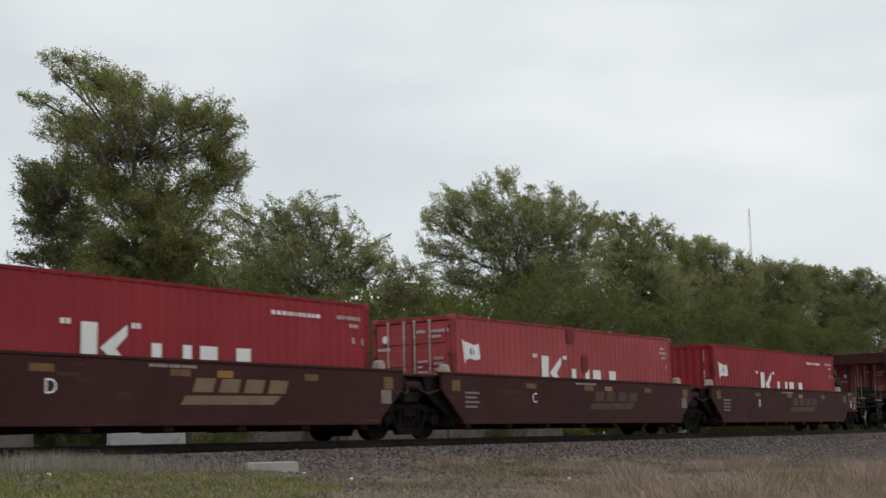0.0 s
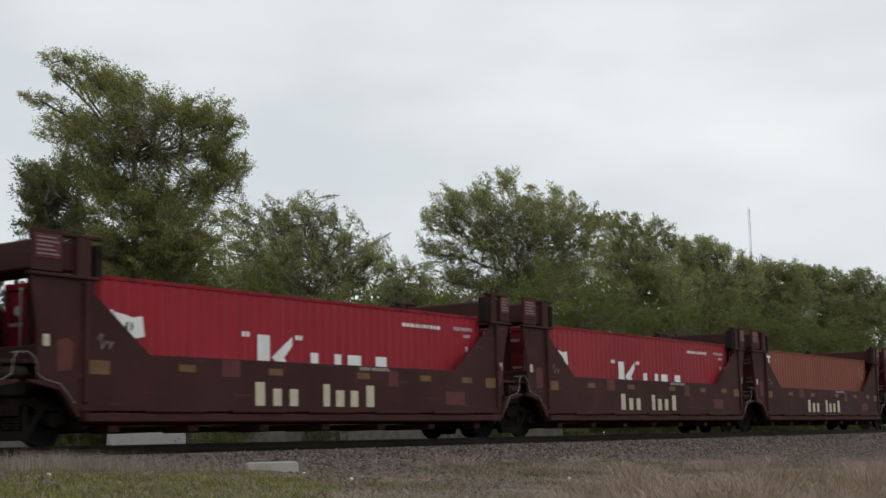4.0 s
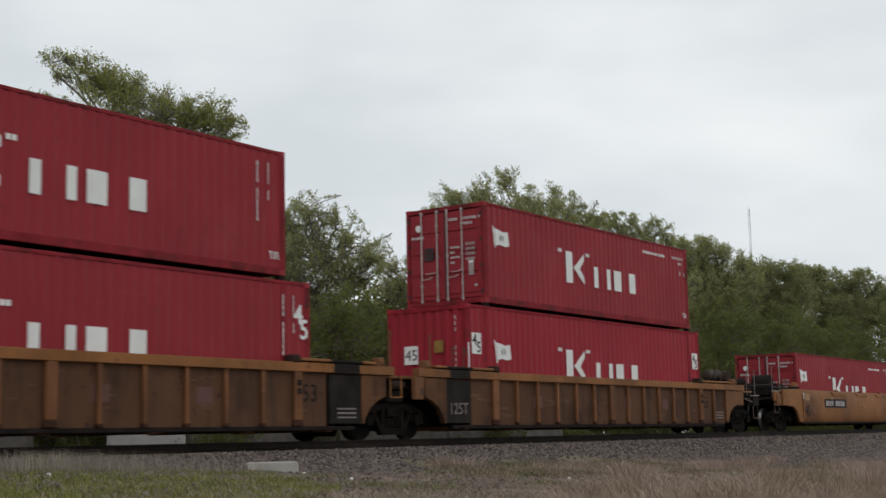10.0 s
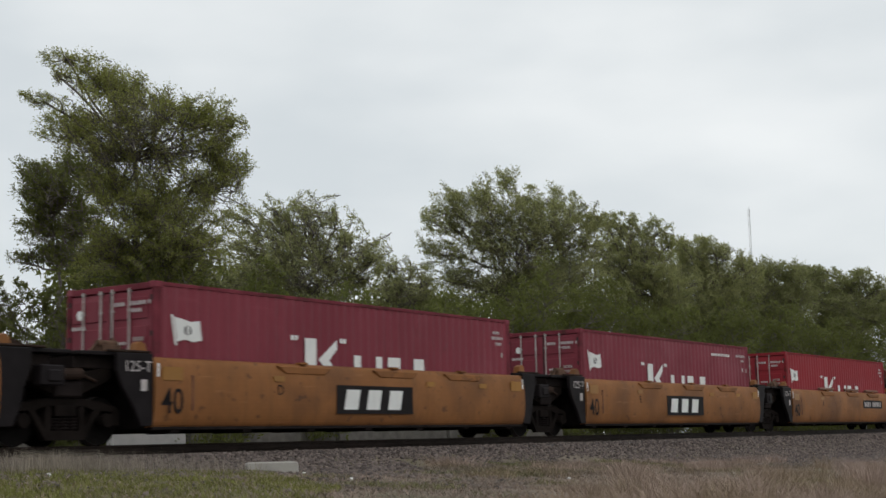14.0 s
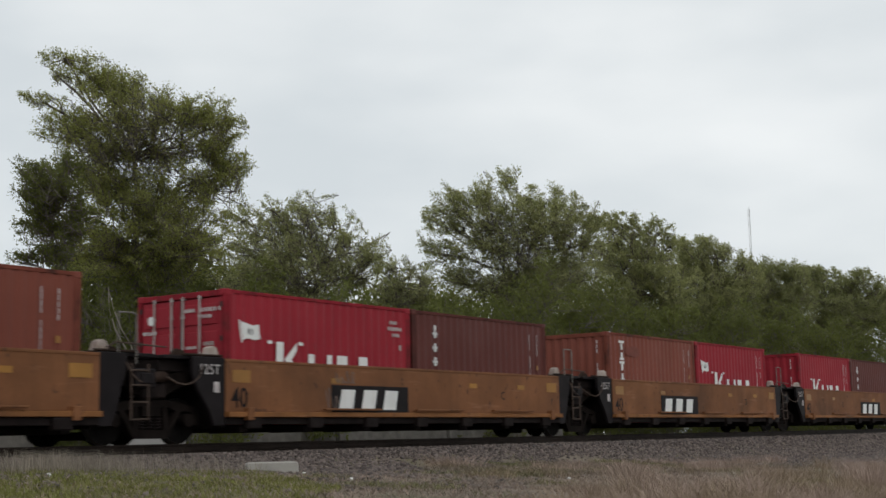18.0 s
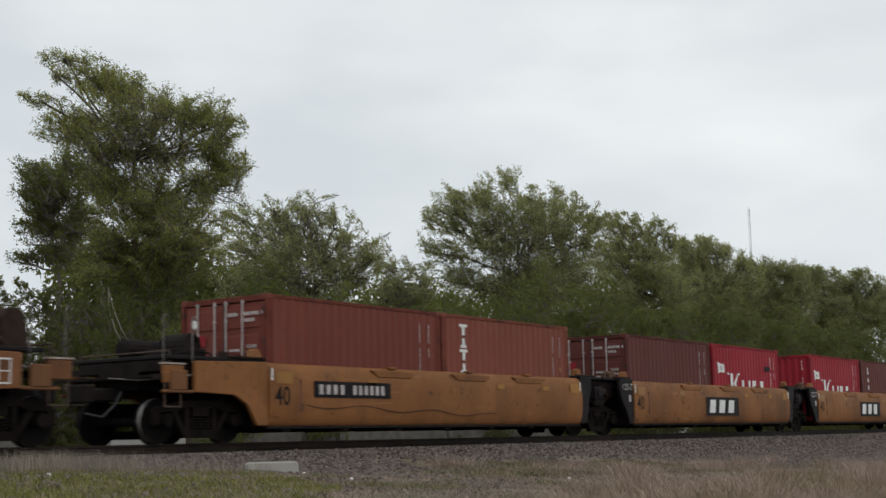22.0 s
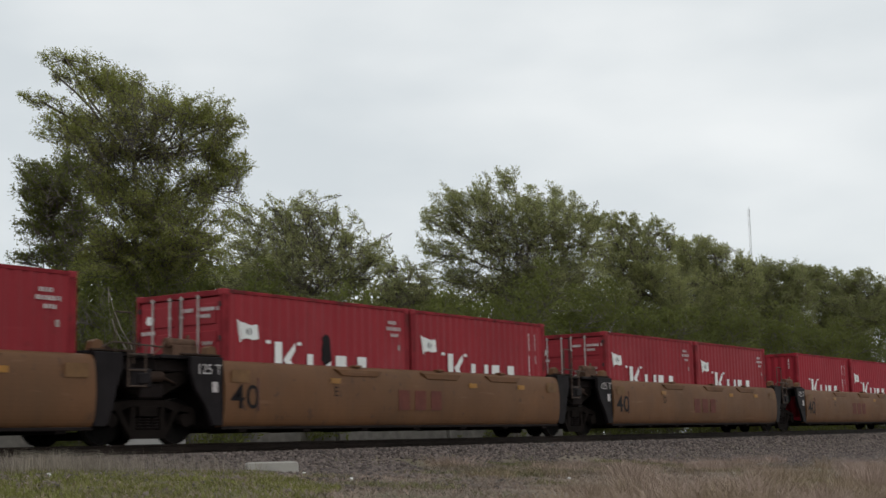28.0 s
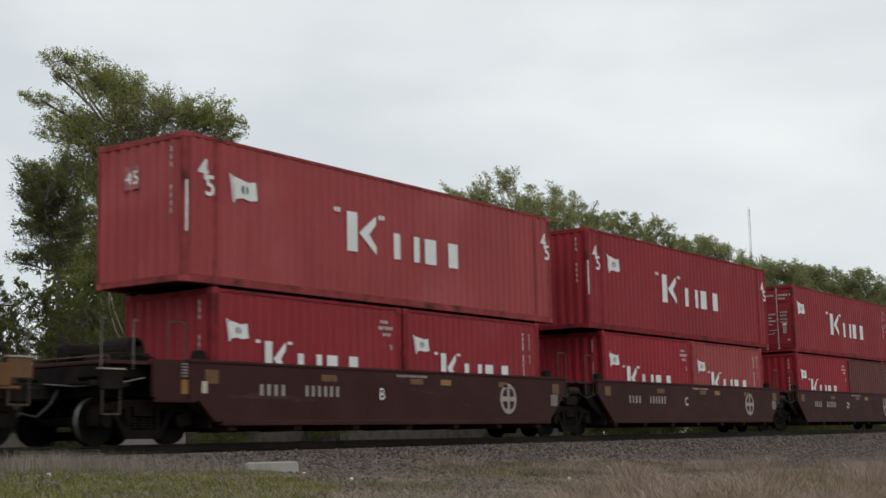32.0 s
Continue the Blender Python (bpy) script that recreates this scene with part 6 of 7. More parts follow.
def leaf_cloud(rng, starts, ways, count, size, fuzz):
    """count small pointed leaves strung along twigs given by their feet and their lengths."""
    k = rng.integers(0, len(starts), count)
    p = starts[k] + ways[k] * rng.uniform(0.1, 1.08, (count, 1)) + rng.normal(0, 1, (count, 3)) * fuzz
    a = ways[k] / (np.linalg.norm(ways[k], axis=1)[:, None] + 1e-9) * 0.6 + rng.normal(0, 0.6, (count, 3))
    a[:, 2] -= 0.2
    a /= np.linalg.norm(a, axis=1)[:, None]
    b = np.cross(a, rng.normal(0, 1, (count, 3)))
    b /= np.linalg.norm(b, axis=1)[:, None] + 1e-9
    ln = size * rng.uniform(0.6, 1.4, count)[:, None]
    wd = ln * rng.uniform(0.42, 0.66, (count, 1))
    v = np.stack([p - b * wd * 0.5, p + b * wd * 0.5, p + a * ln], 1)
    return v.reshape(-1, 3), (np.arange(count * 3).reshape(-1, 3))


def limb(g, a, b, r0, r1, rng, bends=3, wob=0.12):
    """A bent tapering limb; returns the points along it."""
    a, b = np.array(a, float), np.array(b, float)
    pts = [a]
    ln = np.linalg.norm(b - a)
    for k in range(1, bends + 1):
        q = a + (b - a) * k / bends
        if k < bends:
            q = q + rng.normal(0, wob * ln / bends, 3)
        pts.append(q)
    for k in range(bends):
        ra, rb = r0 + (r1 - r0) * k / bends, r0 + (r1 - r0) * (k + 1) / bends
        g.rod(pts[k], pts[k + 1], ra, 4 if ra < 0.05 else 8, rb)
    return pts


def tree(name, x, y, lobes, leaf, label, seed, leaves=9000, size=0.07, trunk_r=0.22, sprays=400, fork=0.35, category="tree", depth=1.0, sway=0.4, stems=1, twigs=10, wind=1.0, reach=0.9, fuzz=0.03):
    """Trunk, limbs to every lobe of the crown, leafy sprays that fan out into twigs, and leaves along the twigs.
    lobes: across, height, half width, half height in metres from the foot, and how leafy the lobe is."""
    rng = np.random.default_rng(seed)
    ob = tagged(new(name), label, category, "trees behind the track")
    z0 = ground_z(x, y)
    ob.matrix_basis = pose(x, y, z0)
    g = Geo()
    right, back, up = np.array(RIGHT), np.array(BACK), np.array((0, 0, 1.0))
    top = max(l[1] + l[3] for l in lobes)
    low = min(l[1] - l[3] for l in lobes)
    mid = np.mean([l[0] for l in lobes])
    spines = []
    for k in range(stems):
        lean = right * (mid + rng.uniform(-1, 1) * 1.1 if stems > 1 else mid * 0.6) + back * rng.uniform(-0.4, 0.4) * (stems > 1)
        crotch = lean * 0.35 + up * max(0.4, low * fork + 0.3)
        r = trunk_r * (1.0 if stems == 1 else 0.7)
        limb(g, (0, 0, -0.3), crotch, r * 1.2, r * 0.9, rng, 3, 0.05)
        spines += limb(g, crotch, lean + up * top * 0.72, r * 0.85, r * 0.25, rng, 6, 0.14)
    starts, ways = [], []
    area = sum(l[2] * l[3] for l in lobes)
    hub = right * mid * 0.6 + up * (low + (top - low) * 0.1)
    for u, h, ru, rh, leafy in lobes:
        c = right * u + back * rng.uniform(-1.3, 1.3) * depth + up * h
        src = min(spines, key=lambda q: np.linalg.norm(q - c) + (3 if q[2] > h - 0.3 else 0))
        main = limb(g, src, c - up * rh * 0.4, trunk_r * 0.22, 0.03, rng, 5, 0.16)
        for _ in range(max(4, round(sprays * ru * rh / area))):
            d = np.clip(rng.normal(0, 0.55, 3), -1.0, 1.0)
            q = c + right * d[0] * ru + back * d[1] * (ru + rh) * 0.9 * depth + up * d[2] * rh
            out = q - hub
            way = 0.8 * out / (np.linalg.norm(out) + 1e-6) - right * wind * (0.10 + 0.25 * h / top) + rng.normal(0, 0.38, 3)
            way /= np.linalg.norm(way)
            ln = min(1.5, 0.45 + 0.75 * (ru * rh) ** 0.5) * rng.uniform(0.6, 1.15) * reach
            foot, end = q - way * ln * 0.8, q + way * ln * 0.2
            limb(g, min(main[1:], key=lambda n: np.linalg.norm(n - foot) + 0.5 * rng.random()), foot, 0.017, 0.011, rng, 2, 0.2)
            spray = limb(g, foot, end, 0.012, 0.005, rng, 3, 0.12)
            flat = up + rng.normal(0, 0.45, 3)
            aside = np.cross(way, flat)
            aside /= np.linalg.norm(aside) + 1e-9
            for k in range(twigs):
                s = (k + rng.random()) / twigs
                j = min(2, int(s * 3))
                o = spray[j] + (spray[j + 1] - spray[j]) * (s * 3 - j)
                e = way + aside * (1 if k % 2 else -1) * rng.uniform(0.5, 1.2) + rng.normal(0, 0.2, 3) - right * 0.15 * wind
                e *= ln * (0.55 - 0.3 * s) * rng.uniform(0.6, 1.3) / np.linalg.norm(e)
                g.rod(o, o + e, 0.007, 3, 0.003)
                if rng.random() < leafy:
                    starts.append(o), ways.append(e)
    part("trunk", g.mesh("trunk", BARK), ob, "grey-brown bark trunk and limbs")
    v, f = leaf_cloud(rng, np.array(starts), np.array(ways), leaves, size, fuzz)
    part("crown", bulk("crown", v, f, leaf), ob)
    if sway:
        SWAY.append((ob, x, y, z0, seed, sway))
    return ob


def plant_trees():
    elm = "tall green elm with lacy upper branches behind the track"
    big = tree("elm_tree", 28.8, 32.0, [(-2.15, 13.05, 0.75, 0.20, 0.75), (-1.2, 12.40, 0.86, 0.44, 1), (-0.36, 11.92, 0.82, 0.46, 1), (-2.95, 11.70, 0.72, 0.20, 0.65), (-2.2, 12.25, 0.5, 0.2, 0.5), (0.95, 11.38, 0.92, 0.5, 1), (2.15, 11.05, 0.75, 0.43, 1), (3.13, 10.72, 0.53, 0.34, 0.9), (-1.95, 11.02, 0.75, 0.43, 1), (-1.9, 10.41, 0.71, 0.37, 0.9), (-0.15, 10.79, 1.16, 0.8, 0.5), (-0.68, 9.93, 1.07, 0.71, 0.45), (0.95, 10.02, 0.89, 0.85, 0.45), (2.59, 9.99, 0.92, 0.6, 0.8), (3.31, 9.32, 0.59, 0.44, 0.9), (2.5, 8.7, 1, 0.6, 0.8), (-0.85, 8.86, 1.07, 0.8, 1), (0.87, 8.27, 1.24, 0.8, 1), (-0.55, 6.84, 1.33, 1.07, 0.95), (1.79, 6.79, 1.42, 1.16, 1)],
               LEAF_A, elm, 11, 122000, 0.068, 0.22, 1050, twigs=11, depth=0.75, wind=0.8, fuzz=0.06, reach=0.82)
    dead = Geo()
    rng = np.random.default_rng(3)
    p0 = np.array(RIGHT) * 0.35 - np.array(BACK) * 2.2
    limb(dead, p0 + (0, 0, 2.6), p0 - np.array(RIGHT) * 0.45 + (0, 0, 5.2), 0.035, 0.012, rng, 4, 0.1)
    limb(dead, p0 + np.array(RIGHT) * 0.3 + (0, 0, 2.9), p0 - np.array(RIGHT) * 0.42 + (0, 0, 5.0), 0.03, 0.014, rng, 4, 0.1)
    part("dead_branch", dead.mesh("dead_branch", DEADWOOD), big, "pale bare dead branch")
    tree("elm_sapling", 23.8, 29.0, [(-0.23, 8.28, 0.55, 0.32, 1), (-0.77, 7.94, 0.58, 0.32, 1), (-1.08, 7.55, 0.4, 0.31, 0.9), (-0.14, 7.56, 0.66, 0.46, 1), (-0.76, 7.15, 0.61, 0.37, 1), (0.1, 6.97, 0.54, 0.38, 1), (-0.9, 6.69, 0.52, 0.26, 0.9), (-0.35, 6.43, 0.61, 0.26, 0.7), (0.16, 6.32, 0.43, 0.31, 0.6), (-0.89, 5.96, 0.46, 0.23, 0.6), (-0.26, 5.75, 0.58, 0.26, 0.5), (-1.19, 5.59, 0.4, 0.23, 0.6), (0.2, 5.63, 0.38, 0.38, 0.5)],
         LEAF_E, "slim young elm with a bare thin trunk", 12, 20000, 0.072, 0.09, 280, 0.6, depth=0.5, fuzz=0.05, reach=0.85)
    tree("willow_tree", 41.6, 36.0, [(-2.47, 9.97, 0.79, 0.44, 0.9), (-1.05, 10.17, 0.65, 0.35, 0.6), (-0.23, 10.49, 0.56, 0.35, 0.5), (0.48, 9.88, 0.93, 0.49, 0.7), (1.37, 9.86, 0.65, 0.39, 0.8), (-1.05, 9.48, 0.97, 0.51, 0.7), (-0.12, 9.1, 1.16, 0.6, 0.7), (1.76, 9.11, 0.84, 0.51, 0.9), (2.58, 8.52, 0.74, 0.46, 0.8), (3.09, 7.9, 0.6, 0.44, 0.8), (-2.11, 8.67, 1.35, 0.84, 1), (0.7, 8.26, 1.39, 0.79, 1), (-0.71, 7.7, 1.39, 0.79, 0.9), (2.1, 7.52, 1.35, 0.79, 1), (-2.11, 7.14, 1.39, 0.93, 1), (0.69, 6.61, 1.74, 0.88, 1)],
         LEAF_B, "pale green multi-stemmed willow", 13, 60000, 0.080, 0.14, 620, stems=3, depth=1.0, fuzz=0.05)
    tree("willow_sapling", 51.0, 38.0, [(-0.32, 8.62, 0.65, 0.38, 0.5), (0.49, 8.69, 0.7, 0.35, 0.5), (1.08, 8.12, 0.65, 0.38, 0.5), (-0.07, 7.88, 0.94, 0.49, 0.6), (0.87, 7.31, 0.94, 0.49, 0.7), (-0.62, 7.34, 0.81, 0.49, 0.7)],
         LEAF_B, "thin pale young willow with open branches", 14, 8500, 0.085, 0.10, 130, stems=3, depth=0.8, fuzz=0.06)
    tree("willow_tree", 56.1, 34.0, [(-4.66, 11.5, 0.61, 0.47, 0.5), (-3.43, 11.95, 1, 0.64, 0.8), (-2.16, 12.25, 0.89, 0.5, 0.9), (-0.8, 12.81, 0.61, 0.56, 0.8), (0.1, 12.36, 0.67, 0.47, 0.9), (1.22, 12.34, 0.72, 0.61, 0.9), (2.18, 11.54, 0.83, 0.61, 1), (3.29, 10.92, 0.56, 0.53, 0.8), (-3.46, 11.21, 1.39, 0.78, 0.7), (-1.49, 11.31, 1.53, 0.89, 0.85), (0.76, 10.98, 1.67, 1, 1), (2.84, 10.08, 1.28, 0.89, 1), (-3.77, 9.8, 1.33, 0.61, 0.7), (-1.94, 10.04, 1.39, 0.89, 0.7), (-0.26, 9.72, 1.17, 1.06, 0.35), (1.54, 9.11, 1.67, 1.17, 0.95), (-3.94, 8.61, 1.33, 0.61, 0.7), (-1.56, 8.33, 1.81, 0.94, 0.6), (1.49, 7.7, 2.22, 1.06, 0.95)],
         LEAF_B, "broad green willow with a domed windblown crown", 15, 96000, 0.088, 0.22, 850, stems=3, fuzz=0.06)
    tree("willow_tree", 66.5, 33.0, [(-1.62, 12.11, 0.59, 0.53, 0.7), (-0.84, 11.94, 0.81, 0.53, 0.7), (0.25, 11.75, 0.87, 0.44, 0.7), (1.19, 11.57, 0.75, 0.56, 0.6), (1.95, 10.92, 0.53, 0.44, 0.7), (-1.35, 10.99, 1.25, 0.69, 0.7), (0.21, 10.64, 1.4, 0.78, 0.7), (-1.25, 9.72, 1.4, 0.94, 0.7), (1.11, 9.67, 1.25, 0.94, 0.6), (-0.19, 8.75, 1.71, 0.94, 0.7), (1.68, 8.39, 1.4, 1.09, 1)],
         LEAF_B, "green willow in the row behind the track", 16, 52000, 0.100, 0.2, 420, stems=2, fuzz=0.06)
    tree("elm_tree", 74.8, 33.0, [(-0.84, 11.8, 0.72, 0.44, 0.9), (0.02, 11.85, 0.95, 0.44, 0.9), (0.97, 11.66, 0.89, 0.44, 0.8), (1.82, 11.43, 0.61, 0.37, 0.6), (-0.44, 10.82, 1.36, 0.85, 1), (1.27, 10.61, 1.36, 0.75, 1), (2.64, 10.58, 0.82, 0.44, 0.8), (0.18, 9.43, 1.87, 1.19, 1), (2.23, 9.38, 1.53, 1.02, 1), (0.79, 8.04, 2.04, 1.19, 1)],
         LEAF_B, "green elm in the row behind the track", 17, 60000, 0.105, 0.2, 400, stems=2, reach=1.1, fuzz=0.07)
    tree("elm_tree", 86.9, 33.0, [(-1.27, 11.24, 1.07, 0.65, 1), (0.09, 11.36, 0.92, 0.61, 0.9), (1.22, 10.99, 1.07, 0.65, 1), (-0.95, 10.07, 1.84, 1.15, 1), (1.35, 9.82, 1.84, 1.15, 1), (-0.26, 8.51, 2.3, 1.34, 1)],
         LEAF_D, "green elm in the far row of trees", 18, 55000, 0.115, 0.2, 340, stems=2, reach=1.1, fuzz=0.08)
    tree("elm_tree", 99.8, 33.0, [(-2.69, 12.48, 0.9, 0.6, 1), (-1.4, 12.4, 1.2, 0.64, 1), (-0.35, 11.95, 1.03, 0.73, 1), (1.14, 11.7, 1.11, 0.6, 0.9), (2.23, 11.85, 0.86, 0.56, 0.8), (3.26, 11.22, 0.9, 0.6, 0.8), (-1.08, 10.66, 2.05, 1.28, 1), (1.49, 10.39, 2.05, 1.28, 1), (3.62, 10.13, 1.28, 1.07, 0.9), (0.12, 9.13, 3, 1.5, 1), (3.1, 8.85, 2.14, 1.28, 1)],
         LEAF_D, "hazy green elm at the far end of the row", 19, 75000, 0.125, 0.2, 440, stems=2, reach=1.2, fuzz=0.09)
    tree("elm_tree", 118.0, 34.0, [(-0.26, 12.21, 1.48, 0.79, 0.9), (1.25, 12.42, 1.48, 0.89, 1), (2.72, 12.14, 1.48, 0.89, 1), (0.63, 10.7, 2.47, 1.48, 1), (2.57, 10.16, 2.47, 1.48, 1)],
         LEAF_D, "hazy green elm at the far end of the row", 20, 36000, 0.14, 0.2, 240, stems=2, reach=1.3, fuzz=0.1)
    # shrubs that close the row below the crowns, down to the ground
    rng = np.random.default_rng(77)
    for i in range(30):
        t = i / 29
        x = 25.5 + 92 * t ** 1.3
        y = (27.2 if i % 2 else 29.6) + 1.2 * rng.random()
        h = (3.5 if i < 2 else 5.4 + 1.0 * rng.random()) + 2.4 * t
        w = 1.35 + 1.5 * t + 0.3 * rng.random()
        if 1.24 < x / y < 1.47:
            h = 5.15 + 0.5 * rng.random()
        lobes = [(rng.uniform(-0.4, 0.4) * w, h * k, w * q, h * 0.17, 1.0) for k, q in ((0.10, 1.1), (0.30, 1.15), (0.52, 1.0), (0.70, 0.85), (0.84, 0.6))]
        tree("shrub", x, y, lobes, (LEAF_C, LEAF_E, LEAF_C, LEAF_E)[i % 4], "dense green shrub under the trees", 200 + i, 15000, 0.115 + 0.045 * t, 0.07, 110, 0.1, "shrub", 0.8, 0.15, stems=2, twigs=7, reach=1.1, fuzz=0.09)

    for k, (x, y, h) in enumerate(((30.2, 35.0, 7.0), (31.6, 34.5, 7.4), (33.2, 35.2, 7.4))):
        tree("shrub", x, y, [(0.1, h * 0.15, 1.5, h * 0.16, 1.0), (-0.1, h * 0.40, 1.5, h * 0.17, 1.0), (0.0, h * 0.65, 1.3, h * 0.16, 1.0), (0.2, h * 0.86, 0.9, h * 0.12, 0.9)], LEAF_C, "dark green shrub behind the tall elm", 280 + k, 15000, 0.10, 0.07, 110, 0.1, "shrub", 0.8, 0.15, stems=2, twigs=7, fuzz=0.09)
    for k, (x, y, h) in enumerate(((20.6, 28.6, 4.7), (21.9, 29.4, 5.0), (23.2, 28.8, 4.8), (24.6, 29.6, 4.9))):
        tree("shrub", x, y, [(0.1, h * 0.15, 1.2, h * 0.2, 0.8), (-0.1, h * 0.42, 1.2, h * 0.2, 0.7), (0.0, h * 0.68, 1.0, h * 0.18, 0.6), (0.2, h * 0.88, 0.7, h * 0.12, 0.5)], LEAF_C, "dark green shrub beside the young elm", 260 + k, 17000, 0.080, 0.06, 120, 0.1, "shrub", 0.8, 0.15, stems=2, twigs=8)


plant_trees()


def blades(name, n, area, height, material, label, seed, dens=None, width=0.012, lean=0.35, tuft=0):
    rng = np.random.default_rng(seed)
    x = rng.uniform(area[0], area[1], n * 3)
    y = rng.uniform(area[2], area[3], n * 3)
    keep = np.array([(noise.noise(Vector((a * 0.55, b * 0.55, seed))) + 1) / 2 > rng.random() * 0.9 and (dens is None or dens(a, b)) for a, b in zip(x, y)])
    x, y = x[keep][:n], y[keep][:n]
    m = len(x)
    out = np.zeros((m, 3))
    if tuft:
        heads = max(1, m // tuft)
        k = rng.integers(0, heads, m)
        dx, dy = rng.normal(0, 0.20, m), rng.normal(0, 0.20, m)
        x, y = x[k] + dx, y[k] + dy
        out = np.stack([dx, dy, np.zeros(m)], 1) * 2.0
        height = height * rng.choice((0.35, 0.55, 0.8, 1.05, 1.35), heads)[k]
    z = np.array([ground_z(a, b) for a, b in zip(x, y)]) - 0.02
    h = height * rng.uniform(0.45, 1.25, m)
    ang = rng.uniform(0, 6.28, m)
    p = np.stack([x, y, z], 1)
    side = np.stack([np.cos(ang), np.sin(ang), np.zeros(m)], 1) * (width * rng.uniform(0.6, 1.4, m))[:, None]
    bend = (rng.normal(0, lean, (m, 3)) + out) * h[:, None]
    bend[:, 0] -= 0.15 * h
    bend[:, 2] = 0
    midp = p + bend * 0.35 + np.array((0, 0, 1)) * (h * 0.6)[:, None]
    tip = p + bend + np.array((0, 0, 1)) * (h * 0.98)[:, None]
    v = np.stack([p - side, p + side, midp + side * 0.7, midp - side * 0.7, tip], 1).reshape(-1, 3)
    i = np.arange(m)[:, None] * 5
    f = np.concatenate([i + np.array([[0, 1, 2]]), i + np.array([[0, 2, 3]]), i + np.array([[3, 2, 4]])], 0)
    tagged(new(name, bulk(name, v, f, material)), label, "grass", kind="stuff")


def thicket():
    """A far band of brush that closes the view under the trees."""
    rng = np.random.default_rng(91)
    n = 170000
    x = 26 + 130 * rng.random(n) ** 1.25
    h = 7.0 + 0.7 * np.sin(x * 0.45) + 0.5 * np.sin(x * 1.1 + 1) + 0.01 * (x - 26) + 2.2 * np.exp(-((x - 39.5) / 4.5) ** 2)
    h = np.where(x < 34.5, h * 0.4, h) + np.interp(x, [44, 52, 56, 58, 64, 67, 90], [0.0, 0.3, 0.8, 0.8, 1.2, 2.3, 3.2])
    p = np.stack([x, 39 + 3 * rng.random(n) + 0.05 * x, 0.95 + h * rng.random(n) ** 0.8], 1)
    dirs = rng.normal(0, 1, (n, 3))
    v, f = leaf_cloud(rng, p, dirs / np.linalg.norm(dirs, axis=1)[:, None] * 0.3, n, 0.31, 0.2)
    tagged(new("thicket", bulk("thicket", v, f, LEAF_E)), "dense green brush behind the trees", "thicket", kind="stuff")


thicket()


def plant_grass():
    def lawn(a, b):
        return a + 0.9 * (15 - b) < 16.3 + 2.2 * noise.noise(Vector((a * 0.8, b * 0.8, 0)))

    def rough(a, b):
        return a + 0.9 * (15 - b) > 16.2 + 2.2 * noise.noise(Vector((a * 0.8, b * 0.8, 0))) and bare(a, b)

    def bare(a, b):
        return b < float(stone_edge(a)) + 0.5 * noise.noise(Vector((a * 0.9, b * 0.9, 5))) or random.random() < 0.06

    blades("green_grass", 60000, (6, 24, 6, 14.9), 0.09, LAWN, "short green grass beside the ballast", 31, lawn, 0.006, 0.6)
    blades("lawn_thatch", 26000, (6, 26, 6, 15.2), 0.08, DRY, "dry thatch in the green grass", 36, None, 0.005, 0.8)
    blades("dry_weeds", 5200, (9.2, 15.6, 14.2, 16.3), 0.30, PALE_WEED, "pale dry weeds along the ballast foot", 32, lambda a, b: a < 13.4 or random.random() < 0.2, 0.003, 0.3)
    def clump(a, b, k):
        if random.random() < (0.9 if a < 1.66 * b else 0.0) + (0.7 if b > 11.2 + 1.2 * noise.noise(Vector((a * 0.3, 0, 3))) else 0.0):
            return False
        return noise.noise(Vector((a * 0.55, b * 0.75, k))) > 0.10 + 0.12 * (b - 9.8) - 0.008 * (a - 18)

    blades("dry_grass", 54000, (10.5, 40, 4, 13.8), 0.33, DRY, "tall pinkish tan dry grass tufts", 33, lambda a, b: rough(a, b) and clump(a, b, 7), 0.0032, 0.42, 420)
    blades("golden_grass", 24000, (10.5, 40, 4, 14.6), 0.28, GOLD, "golden dry grass tufts", 38, lambda a, b: rough(a, b) and clump(a, b, 27), 0.003, 0.4, 240)
    blades("brown_grass", 60000, (11, 40, 4, 16.6), 0.09, DRY_DARK, "brown dry grass between the tufts", 37, lambda a, b: rough(a, b) and noise.noise(Vector((a * 0.9, b * 0.9, 17))) > -0.25, 0.004, 1.6)
    blades("green_weeds", 36000, (14, 38, 7, 16.6), 0.11, WEED, "green weeds among the dry grass", 34, lambda a, b: bare(a, b) and noise.noise(Vector((a * 0.45, b * 0.7, 4))) > (-0.02 if b > 12.5 and 19 < a < 31 else 0.22), 0.006, 0.9)
    def patchy(k, least):
        return lambda a, b: bare(a, b) and noise.noise(Vector((a * 0.42, b * 0.7, k))) > least

    blades("verge_grass", 26000, (20.5, 36, 12.6, 17.0), 0.10, DRY_DARK, "low brown grass at the foot of the ballast", 41, patchy(6, -0.15), 0.007, 1.2)
    blades("verge_weeds", 8000, (20.5, 33, 13.2, 16.9), 0.10, WEED, "low green weeds at the foot of the ballast", 42, patchy(9, 0.06), 0.007, 1.0)
    blades("verge_tufts", 15000, (19, 37, 12.2, 16.3), 0.21, DRY, "dry tan tufts along the foot of the ballast", 43, patchy(14, 0.0), 0.0045, 0.5, 170)
    blades("verge_stalks", 5000, (19, 36, 12.4, 16.5), 0.17, GOLD, "golden stalks along the foot of the ballast", 44, patchy(3, 0.0), 0.004, 0.5, 110)
    blades("far_grass", 16000, (14, 70, 23, 30), 0.42, SHADE_WEED, "rough brown weeds beyond the track, shade put into their colour", 35, None, 0.02)


plant_grass()

# ---- small fixed things ----


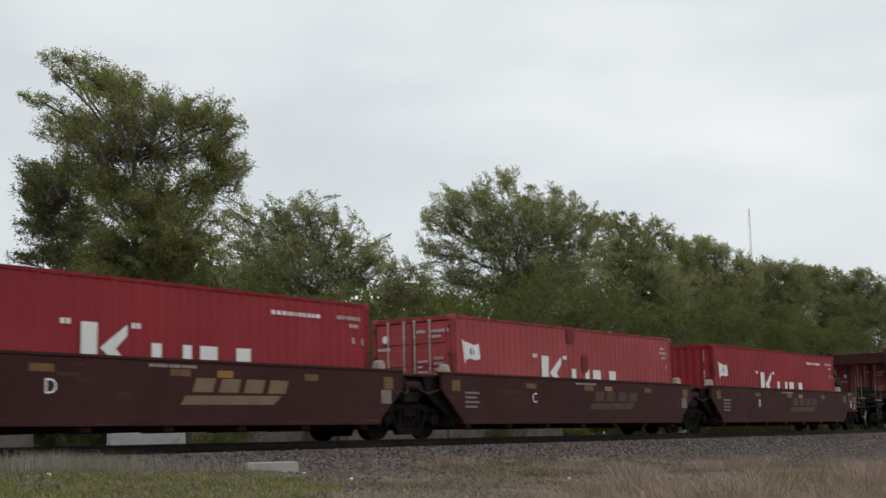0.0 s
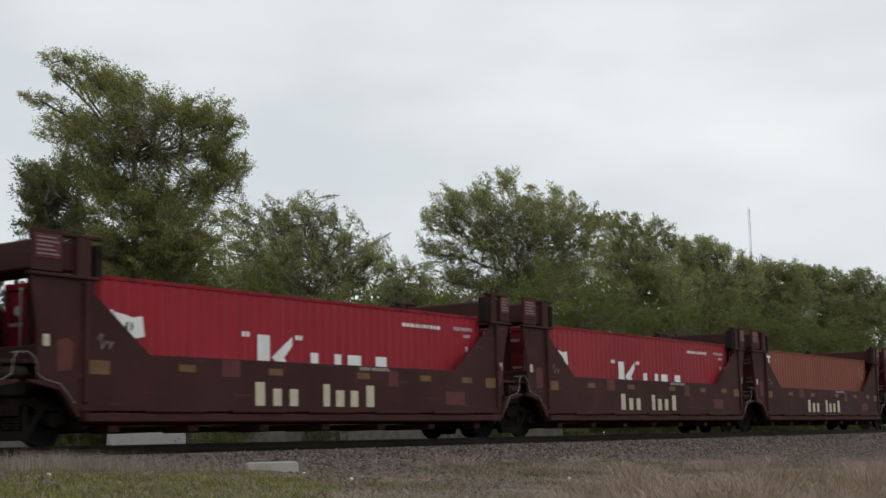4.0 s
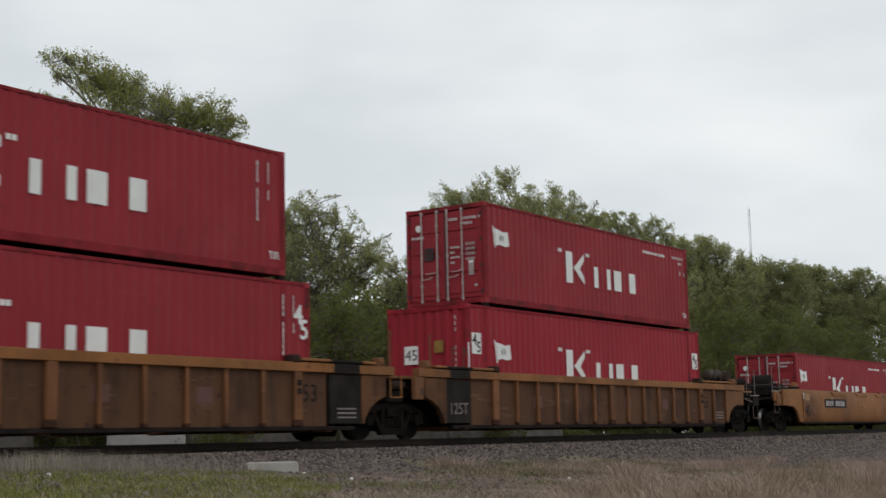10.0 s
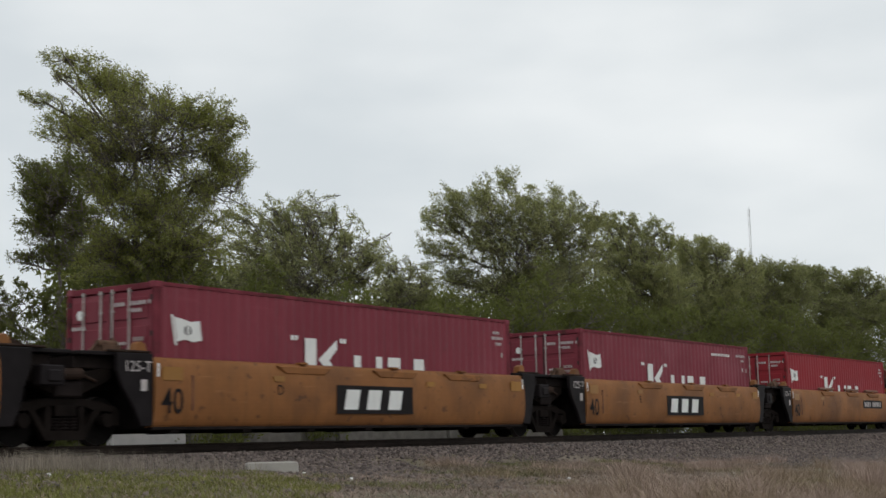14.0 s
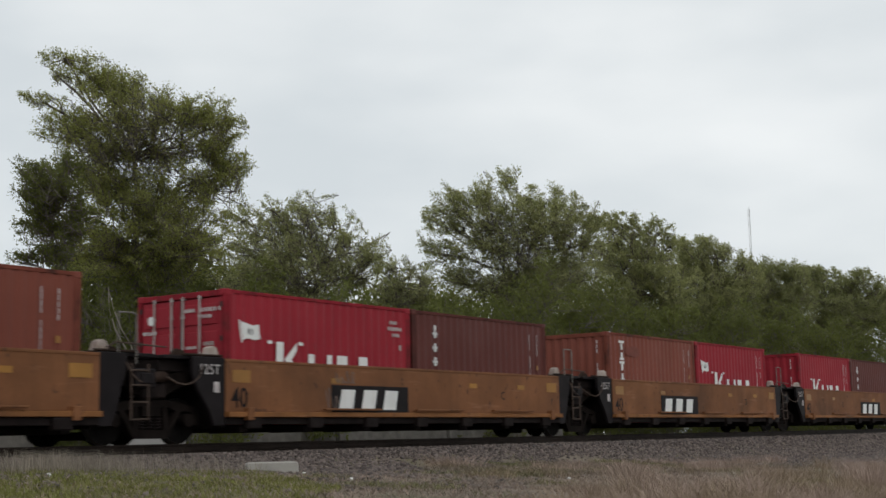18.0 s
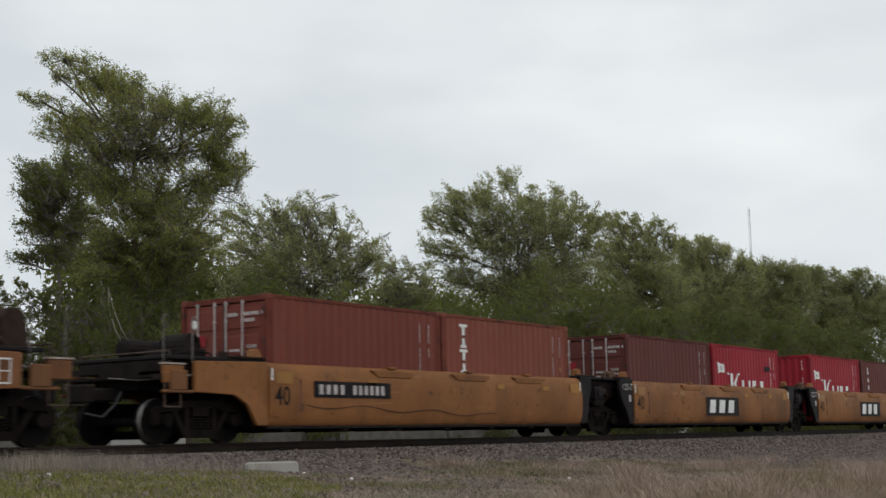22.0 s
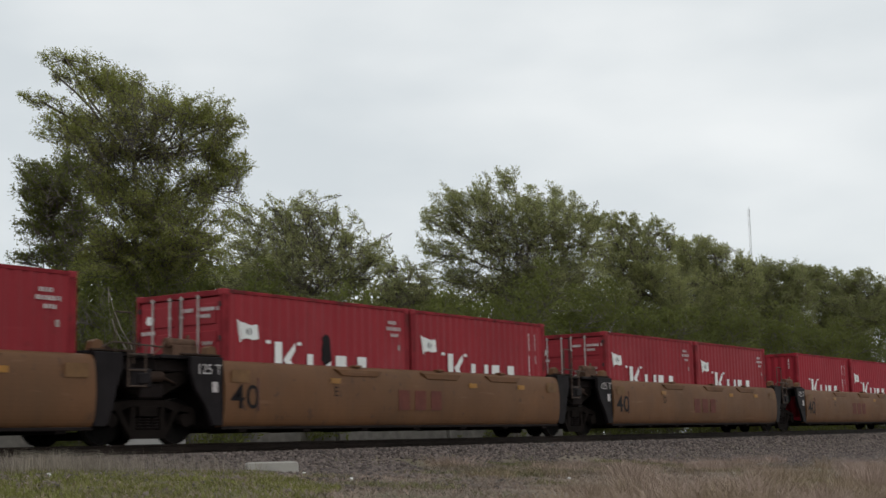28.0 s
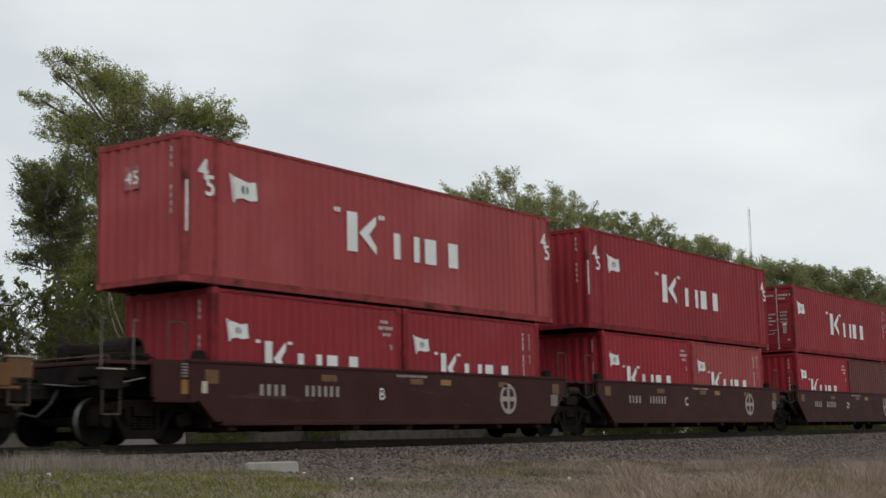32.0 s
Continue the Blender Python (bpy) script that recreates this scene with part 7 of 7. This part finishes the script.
def fixed_things():
    slab = Geo().prism([(-0.42, -0.28), (0.42, -0.28), (0.41, 0.0), (0.38, 0.03), (-0.38, 0.03), (-0.42, 0.0)], -0.28, 0.28).mesh("concrete_slab", CONCRETE, 0.015)
    ob = tagged(new("concrete_slab", slab), "pale concrete slab at the foot of the ballast", "slab")
    ob.matrix_basis = pose(16.6, 15.0, 1.05, 0, 0, -42)
    for (x, y) in ((11.2, 13.9), (16.6, 14.3), (29.0, 14.5), (18.0, 8.7), (21.6, 14.1), (21.0, 11.9), (27.7, 11.6), (15.7, 12.6), (34.6, 11.4)):
        st = Geo().add([(0.04 * math.cos(a) * math.cos(b), 0.03 * math.sin(a) * math.cos(b), 0.03 * math.sin(b)) for b in (-0.9, 0.0, 0.9) for a in (0, 1.05, 2.1, 3.14, 4.2, 5.2)],
                       [(j * 6 + i, j * 6 + (i + 1) % 6, (j + 1) * 6 + (i + 1) % 6, (j + 1) * 6 + i) for j in range(2) for i in range(6)] + [tuple(range(6))[::-1], tuple(range(12, 18))]).mesh("white_stone", WHITE)
        o = tagged(new("white_stone", st), "small white stone in the grass", "stone")
        o.matrix_basis = pose(x, y, ground_z(x, y) + 0.03)
    # pale barrier blocks beyond the track
    for x0, x1, m, y in ((22.80, 25.30, DULL_WHITE, 26.0), (25.6, 26.5, OLD_CONCRETE, 26.1), (26.7, 27.4, OLD_CONCRETE, 26.2), (27.7, 32.0, OLD_CONCRETE, 26.4), (32.2, 38.0, OLD_CONCRETE, 26.4), (38.2, 46.0, OLD_CONCRETE, 26.4), (18.6, 20.4, OLD_CONCRETE, 26.0)):
        b = Geo().prism([(-0.3, -0.5), (0.3, -0.5), (0.14, 0.1), (0.11, 0.42), (-0.11, 0.42), (-0.14, 0.1)], -(x1 - x0) / 2, (x1 - x0) / 2, "x").mesh("barrier_block", m, 0.02)
        o = tagged(new("barrier_block", b), ("white-painted" if m is DULL_WHITE else "grey weathered") + " concrete barrier block beyond the track", "barrier")
        o.matrix_basis = pose((x0 + x1) / 2, y, 1.30)
    # a distant lattice mast
    g = Geo()
    for k in range(3):
        a = k * 2.094
        g.rod((0.5 * math.cos(a), 0.5 * math.sin(a), -5), (0.5 * math.cos(a), 0.5 * math.sin(a), 99), 0.05, 4)
    for k in range(40):
        z = k * 2.5
        for q in range(3):
            a, b = q * 2.094, (q + 1) * 2.094
            g.rod((0.5 * math.cos(a), 0.5 * math.sin(a), z), (0.5 * math.cos(b), 0.5 * math.sin(b), z + 2.5), 0.03, 3)
    ob = tagged(new("radio_mast", g.mesh("radio_mast", STEEL)), "thin distant lattice radio mast", "mast")
    ob.matrix_basis = pose(557.7, 220, 0.5)


fixed_things()


# ---- what moves ----
def motions():
    times = [k * 1.0 for k in range(33)]
    for ob, s, z in MOVING:
        walk(ob, [(t, pose(s - run(t), YC, RAIL + z)) for t in times])
    for w, dx, s in WHEELS:
        rows = [(0.0, pose(dx, 0, 0.42))]
        start = None
        for k in range(0, 961):
            t = k / 30
            x = s - run(t)
            if 8 < x < 70:
                start = x if start is None else start
                a = (x - start) / 0.42
                rows.append((t, Matrix.Translation((dx, 0, 0.42)) @ Matrix.Rotation(a, 4, "Y")))
        if rows[-1][0] < 32.0:
            rows.append((32.0, rows[-1][1]))
        if len(rows) > 1 and rows[1][0] == 0.0:
            rows = rows[1:]
        walk(w, rows)
    for ob, x, y, z, seed, amount in SWAY:
        rows = []
        for k in range(65):
            t = k * 0.5
            a = amount * (0.55 * math.sin(1.35 * t + seed) + 0.35 * math.sin(2.9 * t + seed * 2.1) + 0.3 * math.sin(0.43 * t + seed * 0.7))
            rows.append((t, Matrix.Translation((x, y, z)) @ Matrix.Rotation(radians(a), 4, BACK) @ Matrix.Rotation(radians(a * 0.5), 4, RIGHT)))
        walk(ob, rows)


motions()
